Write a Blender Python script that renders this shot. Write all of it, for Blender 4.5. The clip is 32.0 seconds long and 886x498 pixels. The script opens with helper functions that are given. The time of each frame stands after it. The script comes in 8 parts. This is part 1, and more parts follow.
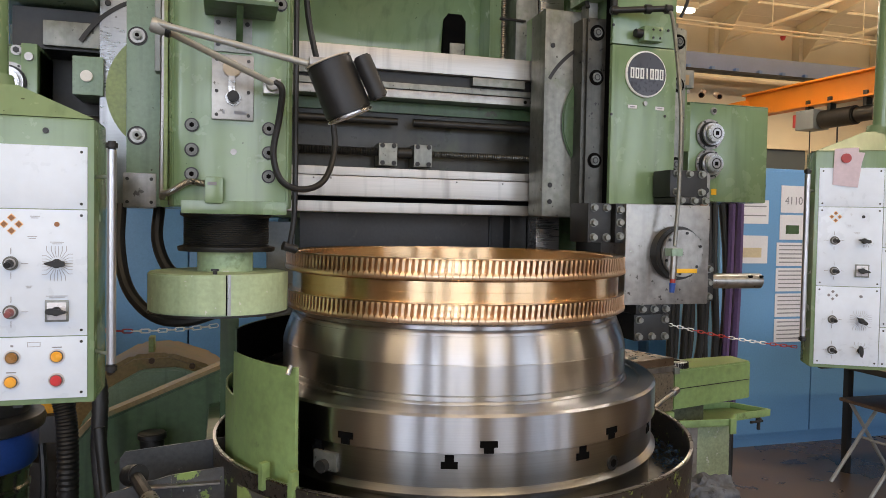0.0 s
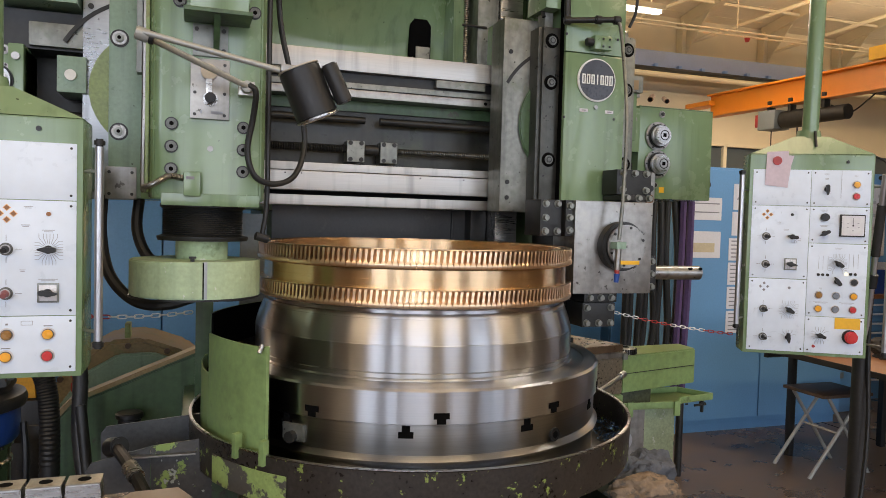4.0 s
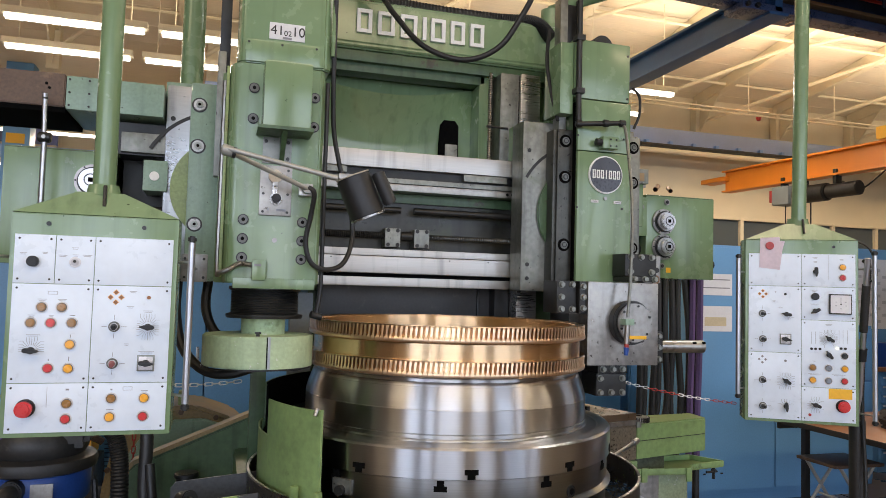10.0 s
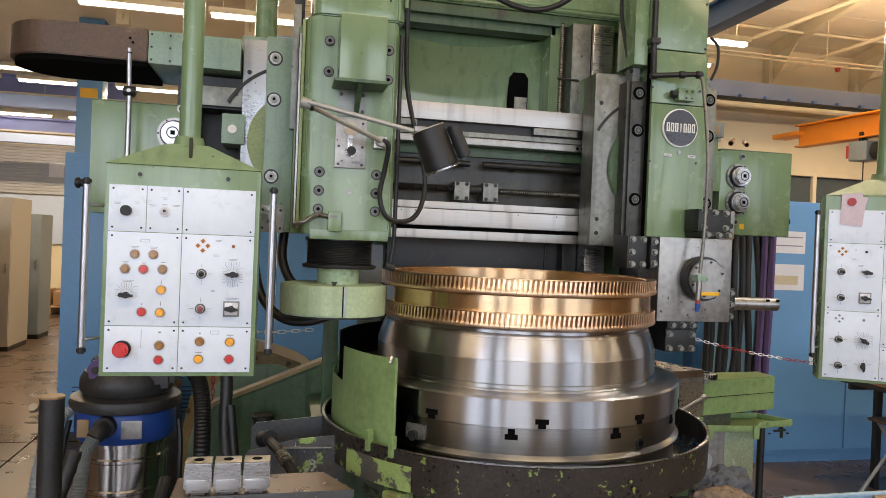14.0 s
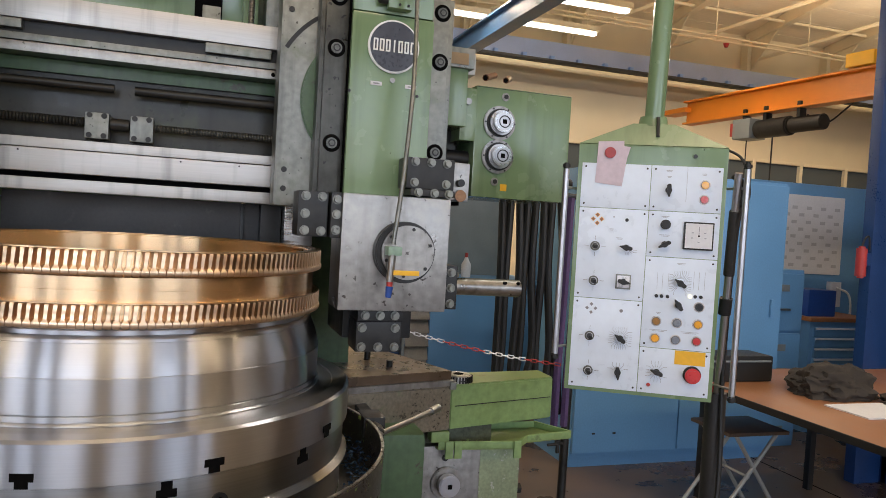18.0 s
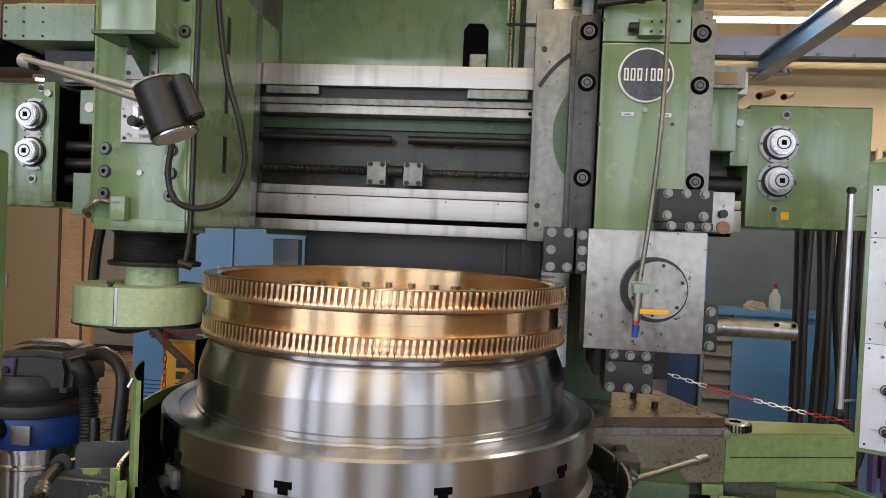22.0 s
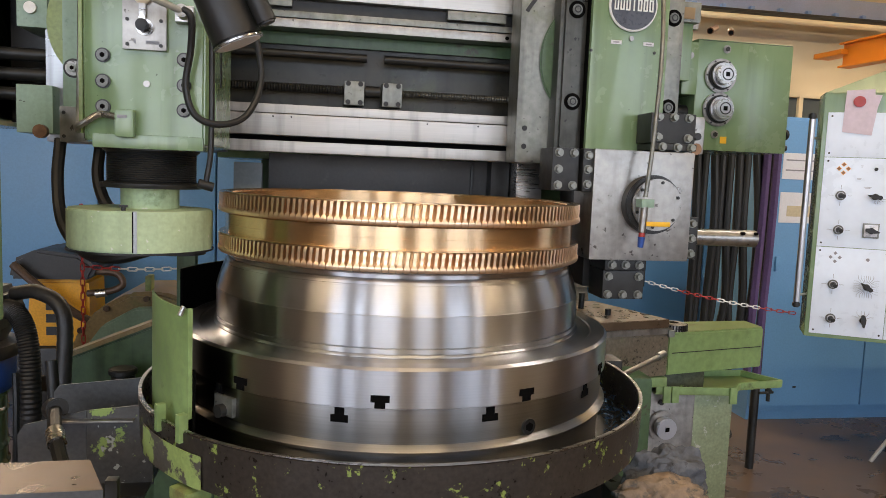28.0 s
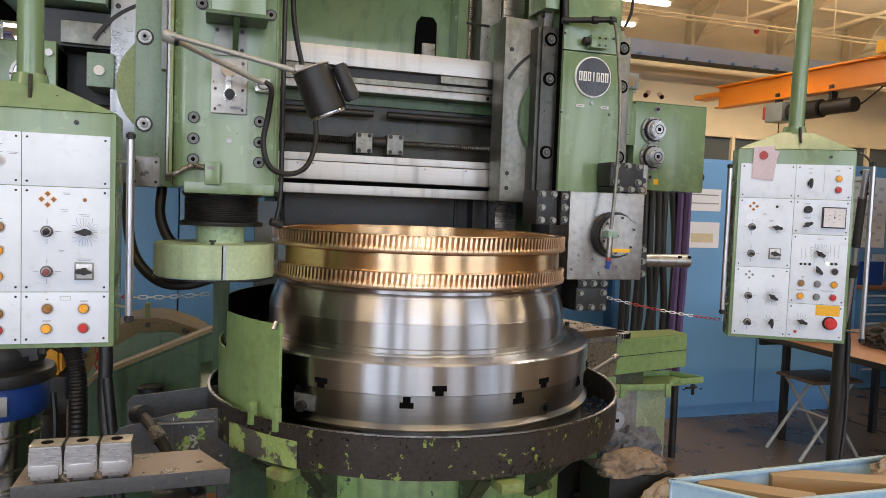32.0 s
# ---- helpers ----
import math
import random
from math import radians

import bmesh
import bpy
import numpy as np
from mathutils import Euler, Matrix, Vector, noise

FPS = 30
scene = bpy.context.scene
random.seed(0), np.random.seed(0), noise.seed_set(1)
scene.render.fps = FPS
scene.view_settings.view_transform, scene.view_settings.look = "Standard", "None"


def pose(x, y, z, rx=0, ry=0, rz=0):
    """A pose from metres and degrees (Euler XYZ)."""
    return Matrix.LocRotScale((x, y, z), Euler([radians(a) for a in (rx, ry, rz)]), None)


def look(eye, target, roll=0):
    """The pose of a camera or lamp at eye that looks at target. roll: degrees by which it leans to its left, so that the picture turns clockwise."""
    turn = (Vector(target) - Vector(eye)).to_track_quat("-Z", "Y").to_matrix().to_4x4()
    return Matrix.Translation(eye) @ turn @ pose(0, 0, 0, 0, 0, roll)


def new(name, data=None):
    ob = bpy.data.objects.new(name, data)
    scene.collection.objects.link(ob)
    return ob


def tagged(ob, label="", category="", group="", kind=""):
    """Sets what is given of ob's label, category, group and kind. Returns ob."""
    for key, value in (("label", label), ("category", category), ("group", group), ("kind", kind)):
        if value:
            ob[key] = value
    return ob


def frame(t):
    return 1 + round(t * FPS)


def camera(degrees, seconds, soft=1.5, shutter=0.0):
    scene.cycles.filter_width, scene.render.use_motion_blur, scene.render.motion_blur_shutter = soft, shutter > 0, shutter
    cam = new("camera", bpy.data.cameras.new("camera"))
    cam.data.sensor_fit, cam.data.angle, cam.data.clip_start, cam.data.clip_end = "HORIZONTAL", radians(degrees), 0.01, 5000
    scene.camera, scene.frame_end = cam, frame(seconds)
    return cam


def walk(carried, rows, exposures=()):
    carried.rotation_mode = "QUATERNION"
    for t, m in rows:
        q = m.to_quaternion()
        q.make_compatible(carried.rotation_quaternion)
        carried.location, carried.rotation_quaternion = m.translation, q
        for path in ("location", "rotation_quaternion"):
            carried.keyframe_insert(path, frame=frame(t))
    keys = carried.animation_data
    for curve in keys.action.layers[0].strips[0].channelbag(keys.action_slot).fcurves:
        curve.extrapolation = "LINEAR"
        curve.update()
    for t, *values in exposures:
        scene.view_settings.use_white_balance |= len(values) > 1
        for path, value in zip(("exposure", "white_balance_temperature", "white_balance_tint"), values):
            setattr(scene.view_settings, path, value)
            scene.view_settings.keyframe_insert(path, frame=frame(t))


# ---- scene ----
cam = camera(62.5, 32.0, soft=0.5)
PATH = [
    (0, (-0.69, -2.182, 1.593), (-0.119, -0.266, 1.528), 1.0),
    (0.5, (-0.688, -2.176, 1.6), (-0.109, -0.263, 1.518), 1.1),
    (1, (-0.678, -2.181, 1.604), (-0.095, -0.27, 1.509), 1.1),
    (1.5, (-0.652, -2.189, 1.59), (-0.083, -0.274, 1.492), 0.8),
    (2, (-0.633, -2.203, 1.584), (-0.069, -0.287, 1.474), 1.0),
    (2.5, (-0.702, -2.252, 1.575), (-0.08, -0.356, 1.443), 2.3),
    (4.5, (-0.706, -2.384, 1.616), (-0.067, -0.489, 1.589), 1.3),
    (5, (-0.73, -2.39, 1.642), (-0.11, -0.489, 1.683), 0.9),
    (5.5, (-0.735, -2.391, 1.646), (-0.122, -0.489, 1.738), 0.9),
    (6, (-0.733, -2.389, 1.646), (-0.118, -0.491, 1.782), 1.1),
    (6.5, (-0.739, -2.399, 1.669), (-0.126, -0.505, 1.86), 1.2),
    (7, (-0.735, -2.433, 1.685), (-0.142, -0.542, 1.951), 1.0),
    (7.5, (-0.711, -2.539, 1.699), (-0.144, -0.654, 2.056), 0.6),
    (8, (-0.705, -2.628, 1.725), (-0.169, -0.752, 2.167), 0.1),
    (8.5, (-0.754, -2.666, 1.75), (-0.226, -0.807, 2.264), -0.4),
    (9, (-0.806, -2.694, 1.745), (-0.253, -0.848, 2.281), -0.3),
    (9.5, (-0.84, -2.669, 1.662), (-0.252, -0.787, 1.999), 0.7),
    (10, (-0.837, -2.681, 1.626), (-0.258, -0.769, 1.737), 1.6),
    (10.5, (-0.835, -2.684, 1.616), (-0.268, -0.767, 1.626), 2.4),
    (11, (-0.84, -2.674, 1.602), (-0.276, -0.755, 1.553), 3.1),
    (11.5, (-0.848, -2.665, 1.593), (-0.3, -0.743, 1.511), 3.3),
    (12, (-0.854, -2.667, 1.594), (-0.348, -0.734, 1.502), 3.3),
    (12.5, (-0.874, -2.673, 1.598), (-0.428, -0.725, 1.511), 3.0),
    (13, (-0.894, -2.67, 1.603), (-0.503, -0.709, 1.536), 2.7),
    (13.5, (-0.897, -2.689, 1.613), (-0.525, -0.724, 1.577), 2.4),
    (14, (-0.891, -2.688, 1.616), (-0.458, -0.735, 1.599), 2.3),
    (14.5, (-0.82, -2.673, 1.606), (-0.263, -0.752, 1.6), 2.4),
    (15, (-0.663, -2.632, 1.606), (0.024, -0.753, 1.601), 2.7),
    (15.5, (-0.503, -2.558, 1.603), (0.295, -0.724, 1.587), 2.7),
    (17.5, (0.103, -2.198, 1.624), (0.756, -0.31, 1.533), 2.1),
    (18, (0.2, -2.11, 1.601), (0.824, -0.211, 1.534), 3.4),
    (18.5, (0.298, -2.059, 1.614), (0.787, -0.122, 1.53), 4.3),
    (19, (0.384, -2.103, 1.625), (0.508, -0.108, 1.55), 3.9),
    (19.5, (0.405, -2.128, 1.644), (0.294, -0.131, 1.619), 2.6),
    (20, (0.393, -2.13, 1.647), (0.199, -0.139, 1.643), 2.0),
    (20.5, (0.375, -2.126, 1.645), (0.161, -0.138, 1.627), 2.1),
    (21, (0.379, -2.119, 1.638), (0.161, -0.131, 1.611), 2.2),
    (21.5, (0.386, -2.12, 1.64), (0.168, -0.132, 1.601), 2.3),
    (22, (0.388, -2.122, 1.64), (0.173, -0.134, 1.6), 2.5),
    (22.5, (0.388, -2.121, 1.64), (0.177, -0.133, 1.603), 2.7),
    (23, (0.386, -2.128, 1.633), (0.171, -0.14, 1.596), 2.9),
    (23.5, (0.379, -2.134, 1.635), (0.144, -0.148, 1.587), 3.1),
    (24, (0.38, -2.135, 1.636), (0.093, -0.157, 1.562), 3.2),
    (24.4, (0.274, -2.114, 1.625), (-0.042, -0.143, 1.516), 3.3),
    (24.5, (0.252, -2.107, 1.624), (-0.095, -0.141, 1.511), 2.9),
    (26.5, (-0.212, -2.073, 1.567), (-0.2, -0.08, 1.407), 0.9),
    (27, (-0.255, -2.139, 1.573), (-0.076, -0.156, 1.389), 1.3),
    (27.5, (-0.241, -2.152, 1.575), (0.04, -0.181, 1.38), 1.8),
    (28, (-0.239, -2.154, 1.575), (0.096, -0.192, 1.376), 2.3),
    (28.5, (-0.234, -2.152, 1.576), (0.127, -0.196, 1.367), 2.7),
    (29, (-0.257, -2.185, 1.579), (0.13, -0.236, 1.353), 3.0),
    (29.5, (-0.343, -2.258, 1.55), (0.083, -0.319, 1.313), 3.1),
    (30, (-0.484, -2.377, 1.56), (-0.013, -0.45, 1.312), 3.0),
    (30.5, (-0.637, -2.471, 1.575), (-0.102, -0.557, 1.348), 2.0),
    (31, (-0.709, -2.524, 1.591), (-0.121, -0.62, 1.418), 1.8),
    (31.5, (-0.727, -2.526, 1.591), (-0.129, -0.621, 1.469), 1.9),
    (32, (-0.729, -2.535, 1.595), (-0.115, -0.635, 1.482), 2.1),
]
EXPO = ((0.0, 0.06, 6650), (6.0, -0.03, 6650), (8.0, 0.04, 6700), (9.0, 0.08, 5700), (10.0, 0.05, 6300), (13.0, 0.07, 6650), (15.0, 0.07, 6650), (18.0, -0.05, 6450), (20.0, 0.03, 6650), (24.0, 0.06, 6650), (28.0, 0.17, 6650), (32.0, 0.12, 6600))
walk(cam, [(t, look(eye, target, roll)) for t, eye, target, roll in PATH], [(t, stops, kelvin, 14.0) for t, stops, kelvin in EXPO])

# ---- light ----
world = bpy.data.worlds.new("world")
scene.world = world
world.use_nodes = True
wn = world.node_tree
sky = wn.nodes.new("ShaderNodeTexSky")
sky.sky_type = "NISHITA"
sky.sun_disc = False
sky.sun_elevation, sky.sun_rotation = radians(40), radians(190)
wn.links.new(sky.outputs[0], wn.nodes["Background"].inputs[0])
wn.nodes["Background"].inputs[1].default_value = 0.12


def area(name, eye, target, w, h, watts, col):
    lamp = bpy.data.lights.new(name, "AREA")
    lamp.shape, lamp.size, lamp.size_y, lamp.energy, lamp.color = "RECTANGLE", w, h, watts, col
    ob = new(name, lamp)
    ob.matrix_world = look(eye, target)
    return ob


# daylight in the hall's window openings behind the walk
SOUTH = ((-9.4, -6.4, 155), (-5.4, -4.2, 62), (-3.6, -0.9, 110), (0.5, 2.3, 63), (3.4, 6.4, 100), (7.2, 8.6, 48))
for x0, x1, watts in SOUTH:
    area("window_light", ((x0 + x1) / 2, -8.9, 2.8), ((x0 + x1) / 2, 0, 1.5), x1 - x0 - 0.1, 3.6, watts, (0.82, 0.95, 1.16))
# tube rows under the roof; the y = -3.2 row is unseen, added for warm reflections
for lx in (-4.5, 0.0, 4.5, 9.0):
    area("tube_and_fill_light", (lx, -3.2, 4.5), (lx, -3.2, 0), 2.8, 0.25, 66, (1.0, 0.78, 0.48))
    area("tube_and_fill_light", (lx, 6.7, 4.5), (lx, 6.7, 0), 2.8, 0.25, 125, (1.0, 0.83, 0.62))
# broad upward panels added to brighten the roof, far larger than the tubes
for lx, watts in ((-6.5, 145), (0.5, 140), (7.5, 215), (14.0, 345)):
    area("tube_and_fill_light", (lx, 5.6, 4.75), (lx, 5.6, 9), 6.0, 2.4, watts, (1.0, 0.80, 0.56))
# same upward fill over the walk
area("tube_and_fill_light", (1.0, -3.2, 4.8), (1.0, -3.2, 9), 12.0, 1.5, 200, (1.0, 0.79, 0.54))
area("tube_and_fill_light", (2.95, 0.36, 4.33), (2.95, 0.36, 0), 1.8, 0.12, 42, (1.0, 0.95, 0.86))
area("tube_and_fill_light", (-6.0, 13.5, 4.4), (-6.0, 13.5, 0), 5.0, 0.3, 300, (1.0, 0.76, 0.48))

# ---- materials ----


def material(name, col, rough=0.5, metal=0.0, vary=0.25, scale=6.0, fine=90.0, bump=0.15, stretch=(1, 1, 1),
             spots=None, spot_scale=14.0, spot_at=0.62, tint=0.0, coat=0.0, edge=0.04, turned=0.0,
             streak=0.0, specks=None, speck_scale=55.0, speck_at=0.66):
    m = bpy.data.materials.new(name)
    m.use_nodes = True
    t = m.node_tree
    n, lk = t.nodes, t.links.new
    b = n["Principled BSDF"]
    tc = n.new("ShaderNodeTexCoord")
    mp = n.new("ShaderNodeMapping")
    mp.inputs["Scale"].default_value = stretch
    lk(tc.outputs["Object"], mp.inputs[0])
    big, small = n.new("ShaderNodeTexNoise"), n.new("ShaderNodeTexNoise")
    big.inputs["Scale"].default_value, big.inputs["Detail"].default_value = scale, 6
    small.inputs["Scale"].default_value, small.inputs["Detail"].default_value = fine, 4
    lk(tc.outputs["Object"], big.inputs[0])
    lk(mp.outputs[0], small.inputs[0])
    add = n.new("ShaderNodeMath")
    add.operation = "ADD"
    lk(big.outputs[0], add.inputs[0])
    lk(small.outputs[0], add.inputs[1])
    info = n.new("ShaderNodeObjectInfo")
    add2 = n.new("ShaderNodeMath")
    add2.operation = "MULTIPLY_ADD"
    lk(info.outputs["Random"], add2.inputs[0])
    add2.inputs[1].default_value = tint
    lk(add.outputs[0], add2.inputs[2])
    mr = n.new("ShaderNodeMapRange")
    mr.inputs[1].default_value, mr.inputs[2].default_value = 0.65, 1.35
    mr.inputs[3].default_value, mr.inputs[4].default_value = 1 - vary, 1 + vary * 0.7
    lk(add2.outputs[0], mr.inputs[0])
    mix = n.new("ShaderNodeVectorMath")
    mix.operation = "SCALE"
    mix.inputs[0].default_value = col
    lk(mr.outputs[0], mix.inputs["Scale"])
    out = mix.outputs[0]
    rr = n.new("ShaderNodeMapRange")
    rr.inputs[1].default_value, rr.inputs[2].default_value = 0.6, 1.4
    rv = 0.004 if turned else (0.12 if bump else 0.03)
    rr.inputs[3].default_value, rr.inputs[4].default_value = max(0.03, rough - rv), min(1, rough + rv)
    lk(add.outputs[0], rr.inputs[0])
    lk(rr.outputs[0], b.inputs["Roughness"])
    b.inputs["Metallic"].default_value = metal
    if spots:
        sp = n.new("ShaderNodeTexNoise")
        sp.inputs["Scale"].default_value, sp.inputs["Detail"].default_value = spot_scale, 9
        sp.inputs["Roughness"].default_value = 0.68
        lk(tc.outputs["Object"], sp.inputs[0])
        th = n.new("ShaderNodeMapRange")
        th.inputs[1].default_value, th.inputs[2].default_value = spot_at, spot_at + edge
        lk(sp.outputs[0], th.inputs[0])
        mx = n.new("ShaderNodeMix")
        mx.data_type = "RGBA"
        lk(th.outputs[0], mx.inputs[0])
        lk(out, mx.inputs[6])
        mx.inputs[7].default_value = (*spots, 1)
        out = mx.outputs[2]
    if streak:
        # thin runs of oil and dust drawn out downwards
        sm = n.new("ShaderNodeMapping")
        sm.inputs["Scale"].default_value = (26, 26, 1.6)
        sn = n.new("ShaderNodeTexNoise")
        sn.inputs["Scale"].default_value, sn.inputs["Detail"].default_value = 1.0, 5
        lk(tc.outputs["Object"], sm.inputs[0])
        lk(sm.outputs[0], sn.inputs[0])
        sr = n.new("ShaderNodeMapRange")
        sr.inputs[1].default_value, sr.inputs[2].default_value = 0.52, 0.78
        sr.inputs[3].default_value, sr.inputs[4].default_value = 1.0, 1.0 - streak
        lk(sn.outputs[0], sr.inputs[0])
        sx = n.new("ShaderNodeVectorMath")
        sx.operation = "SCALE"
        lk(out, sx.inputs[0])
        lk(sr.outputs[0], sx.inputs["Scale"])
        out = sx.outputs[0]
    if specks:
        kn = n.new("ShaderNodeTexNoise")
        kn.inputs["Scale"].default_value, kn.inputs["Detail"].default_value = speck_scale, 3
        lk(tc.outputs["Object"], kn.inputs[0])
        kr = n.new("ShaderNodeMapRange")
        kr.inputs[1].default_value, kr.inputs[2].default_value = speck_at, speck_at + 0.03
        lk(kn.outputs[0], kr.inputs[0])
        kx = n.new("ShaderNodeMix")
        kx.data_type = "RGBA"
        lk(kr.outputs[0], kx.inputs[0])
        lk(out, kx.inputs[6])
        kx.inputs[7].default_value = (*specks, 1)
        out = kx.outputs[2]
    lk(out, b.inputs["Base Color"])
    if turned:
        # fine grooves round the axis spread the gloss up and down
        tg = n.new("ShaderNodeTangent")
        tg.direction_type, tg.axis = "RADIAL", "Z"
        lk(tg.outputs[0], b.inputs["Tangent"])
        b.inputs["Anisotropic"].default_value = turned
        b.inputs["Anisotropic Rotation"].default_value = 0.25
    if coat:
        b.inputs["Coat Weight"].default_value = coat
        b.inputs["Coat Roughness"].default_value = 0.15
    if bump:
        bp = n.new("ShaderNodeBump")
        bp.inputs["Strength"].default_value, bp.inputs["Distance"].default_value = bump, 0.002
        lk(add.outputs[0], bp.inputs["Height"])
        lk(bp.outputs[0], b.inputs["Normal"])
    return m


def glowing(name, col, strength):
    m = bpy.data.materials.new(name)
    m.use_nodes = True
    b = m.node_tree.nodes["Principled BSDF"]
    b.inputs["Base Color"].default_value = (*col, 1)
    b.inputs["Emission Color"].default_value = (*col, 1)
    b.inputs["Emission Strength"].default_value = strength
    return m


GREEN = material("machine_green_paint", (0.188, 0.285, 0.148), 0.24, vary=0.09, scale=2.5, fine=18, bump=0.03, coat=0.3, tint=0.12,
                 spots=(0.07, 0.10, 0.05), spot_scale=18, spot_at=0.72, streak=0.3, specks=(0.05, 0.07, 0.035), speck_scale=70, speck_at=0.735)
# darker machine green: dark castings, and shade coloured into column sides and underlips
GREEN_D = material("dark_and_shaded_green_paint", (0.068, 0.125, 0.056), 0.4, vary=0.25, scale=4, fine=50, spots=(0.06, 0.06, 0.04), spot_scale=9, spot_at=0.62, streak=0.45)
GREEN_L = material("light_green_sheet_paint", (0.24, 0.36, 0.14), 0.45, vary=0.25, scale=5, fine=40, spots=(0.11, 0.15, 0.06), spot_scale=11, spot_at=0.62, edge=0.1)
BEDGR = material("grimy_bed_paint", (0.26, 0.40, 0.13), 0.4, vary=0.35, scale=4, fine=30, spots=(0.03, 0.035, 0.025), spot_scale=5, spot_at=0.63, edge=0.06, streak=0.5, specks=(0.04, 0.04, 0.03), speck_scale=30, speck_at=0.64)
GREEN_Y = material("oily_green_paint", (0.25, 0.33, 0.12), 0.4, vary=0.3, scale=6, spots=(0.16, 0.11, 0.05), spot_scale=8, spot_at=0.55, edge=0.15)
PALE = material("pale_green_paint", (0.44, 0.56, 0.34), 0.5, vary=0.18, scale=7, spots=(0.2, 0.27, 0.13), spot_scale=10, spot_at=0.6, edge=0.12, streak=0.3, specks=(0.62, 0.66, 0.58), speck_at=0.70)
BLUEGREEN = material("grey_green_paint", (0.25, 0.37, 0.28), 0.35, vary=0.15, scale=5, spots=(0.15, 0.2, 0.15), spot_scale=12, spot_at=0.66, streak=0.3, specks=(0.07, 0.09, 0.07), speck_at=0.72)
CHIPPED = material("chipped_pan_paint", (0.055, 0.048, 0.042), 0.33, 0.35, vary=0.4, scale=9, spots=(0.33, 0.44, 0.12), spot_scale=24, spot_at=0.60, edge=0.02)
CHIPPED2 = material("flaking_green_paint", (0.31, 0.42, 0.14), 0.5, vary=0.25, spots=(0.085, 0.08, 0.07), spot_scale=14, spot_at=0.49)
CHUTEGR = material("scraped_chute_paint", (0.085, 0.085, 0.085), 0.42, 0.3, vary=0.3, scale=8, spots=(0.30, 0.42, 0.13), spot_scale=13, spot_at=0.55, edge=0.03, specks=(0.42, 0.44, 0.42), speck_scale=40, speck_at=0.66)
OCHREGR = material("oil_browned_green_paint", (0.30, 0.22, 0.10), 0.42, vary=0.3, scale=5, spots=(0.16, 0.19, 0.08), spot_scale=7, spot_at=0.56, edge=0.2)
GRIME = material("greasy_dark_green", (0.075, 0.085, 0.05), 0.4, 0.2, vary=0.5, scale=12, spots=(0.2, 0.28, 0.1), spot_scale=16, spot_at=0.62)
DGREY = material("dark_grey_sheet", (0.095, 0.10, 0.105), 0.4, 0.3, vary=0.25, scale=6, spots=(0.2, 0.2, 0.19), spot_scale=20, spot_at=0.66)
OCHRE = material("ochre_girder_paint", (0.34, 0.195, 0.05), 0.42, vary=0.3, scale=3, spots=(0.2, 0.12, 0.05), spot_scale=5, spot_at=0.58, edge=0.15)
# girder brown with the shadow behind the flange put into the colour
DBROWN = material("shaded_brown_girder_paint", (0.055, 0.034, 0.022), 0.5, vary=0.3, scale=2)
SADDLE = material("smooth_ground_plate", (0.40, 0.41, 0.415), 0.34, 0.9, vary=0.1, scale=3, fine=24, stretch=(1, 8, 8), bump=0.03, streak=0.45, specks=(0.2, 0.2, 0.2), speck_at=0.69)
STEEL = material("ground_steel", (0.5, 0.49, 0.475), 0.3, 1.0, vary=0.2, scale=5, fine=14, stretch=(1, 14, 14), bump=0.05)
PLATEBR = material("brown_oiled_plate", (0.135, 0.09, 0.054), 0.32, 0.35, vary=0.3, scale=8, fine=20, bump=0.03, spots=(0.10, 0.07, 0.04), spot_scale=11, spot_at=0.6, edge=0.15, specks=(0.03, 0.025, 0.02), speck_scale=60, speck_at=0.735)
RAIL = material("bright_slideway_steel", (0.48, 0.465, 0.44), 0.42, 0.9, vary=0.14, scale=3, fine=10, stretch=(0.6, 20, 20), bump=0.04, streak=0.4)
PLATE = material("grimy_plate_steel", (0.345, 0.33, 0.305), 0.36, 0.9, vary=0.35, scale=7, fine=40, bump=0.12, spots=(0.2, 0.19, 0.17), spot_scale=9, spot_at=0.6, edge=0.2, streak=0.35, specks=(0.11, 0.1, 0.09), speck_scale=45, speck_at=0.68)
DSTEEL = material("dark_oily_steel", (0.032, 0.032, 0.031), 0.42, 0.45, vary=0.4, scale=8, fine=30, bump=0.15)
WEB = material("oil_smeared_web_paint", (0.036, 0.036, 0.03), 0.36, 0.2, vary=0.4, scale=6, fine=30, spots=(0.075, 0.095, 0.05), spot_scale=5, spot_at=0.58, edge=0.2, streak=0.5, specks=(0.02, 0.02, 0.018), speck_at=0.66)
GUIDE = material("worn_dark_guide_steel", (0.075, 0.075, 0.066), 0.36, 0.7, vary=0.4, scale=5, fine=30, spots=(0.17, 0.165, 0.145), spot_scale=9, spot_at=0.62, edge=0.2, streak=0.5, specks=(0.03, 0.03, 0.03), speck_at=0.66)
BOLTHEAD = material("oily_bolt_steel", (0.13, 0.13, 0.12), 0.4, 0.8, vary=0.3, scale=30, fine=60, bump=0.1)
GREYST = material("worn_grey_casting", (0.24, 0.245, 0.22), 0.42, 0.7, vary=0.4, scale=6, fine=40, spots=(0.13, 0.15, 0.09), spot_scale=7, spot_at=0.55, edge=0.25, streak=0.45, specks=(0.07, 0.07, 0.06), speck_at=0.68)
BLACK = material("black_rubber", (0.013, 0.013, 0.013), 0.5, vary=0.4, bump=0.1)
# almost no gloss: stands in for shade in holes and gaps; also plain black
HOLE = material("black_and_hole_shade", (0.004, 0.004, 0.004), 0.9, vary=0.2, bump=0)
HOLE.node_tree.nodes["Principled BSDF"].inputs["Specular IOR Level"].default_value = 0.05
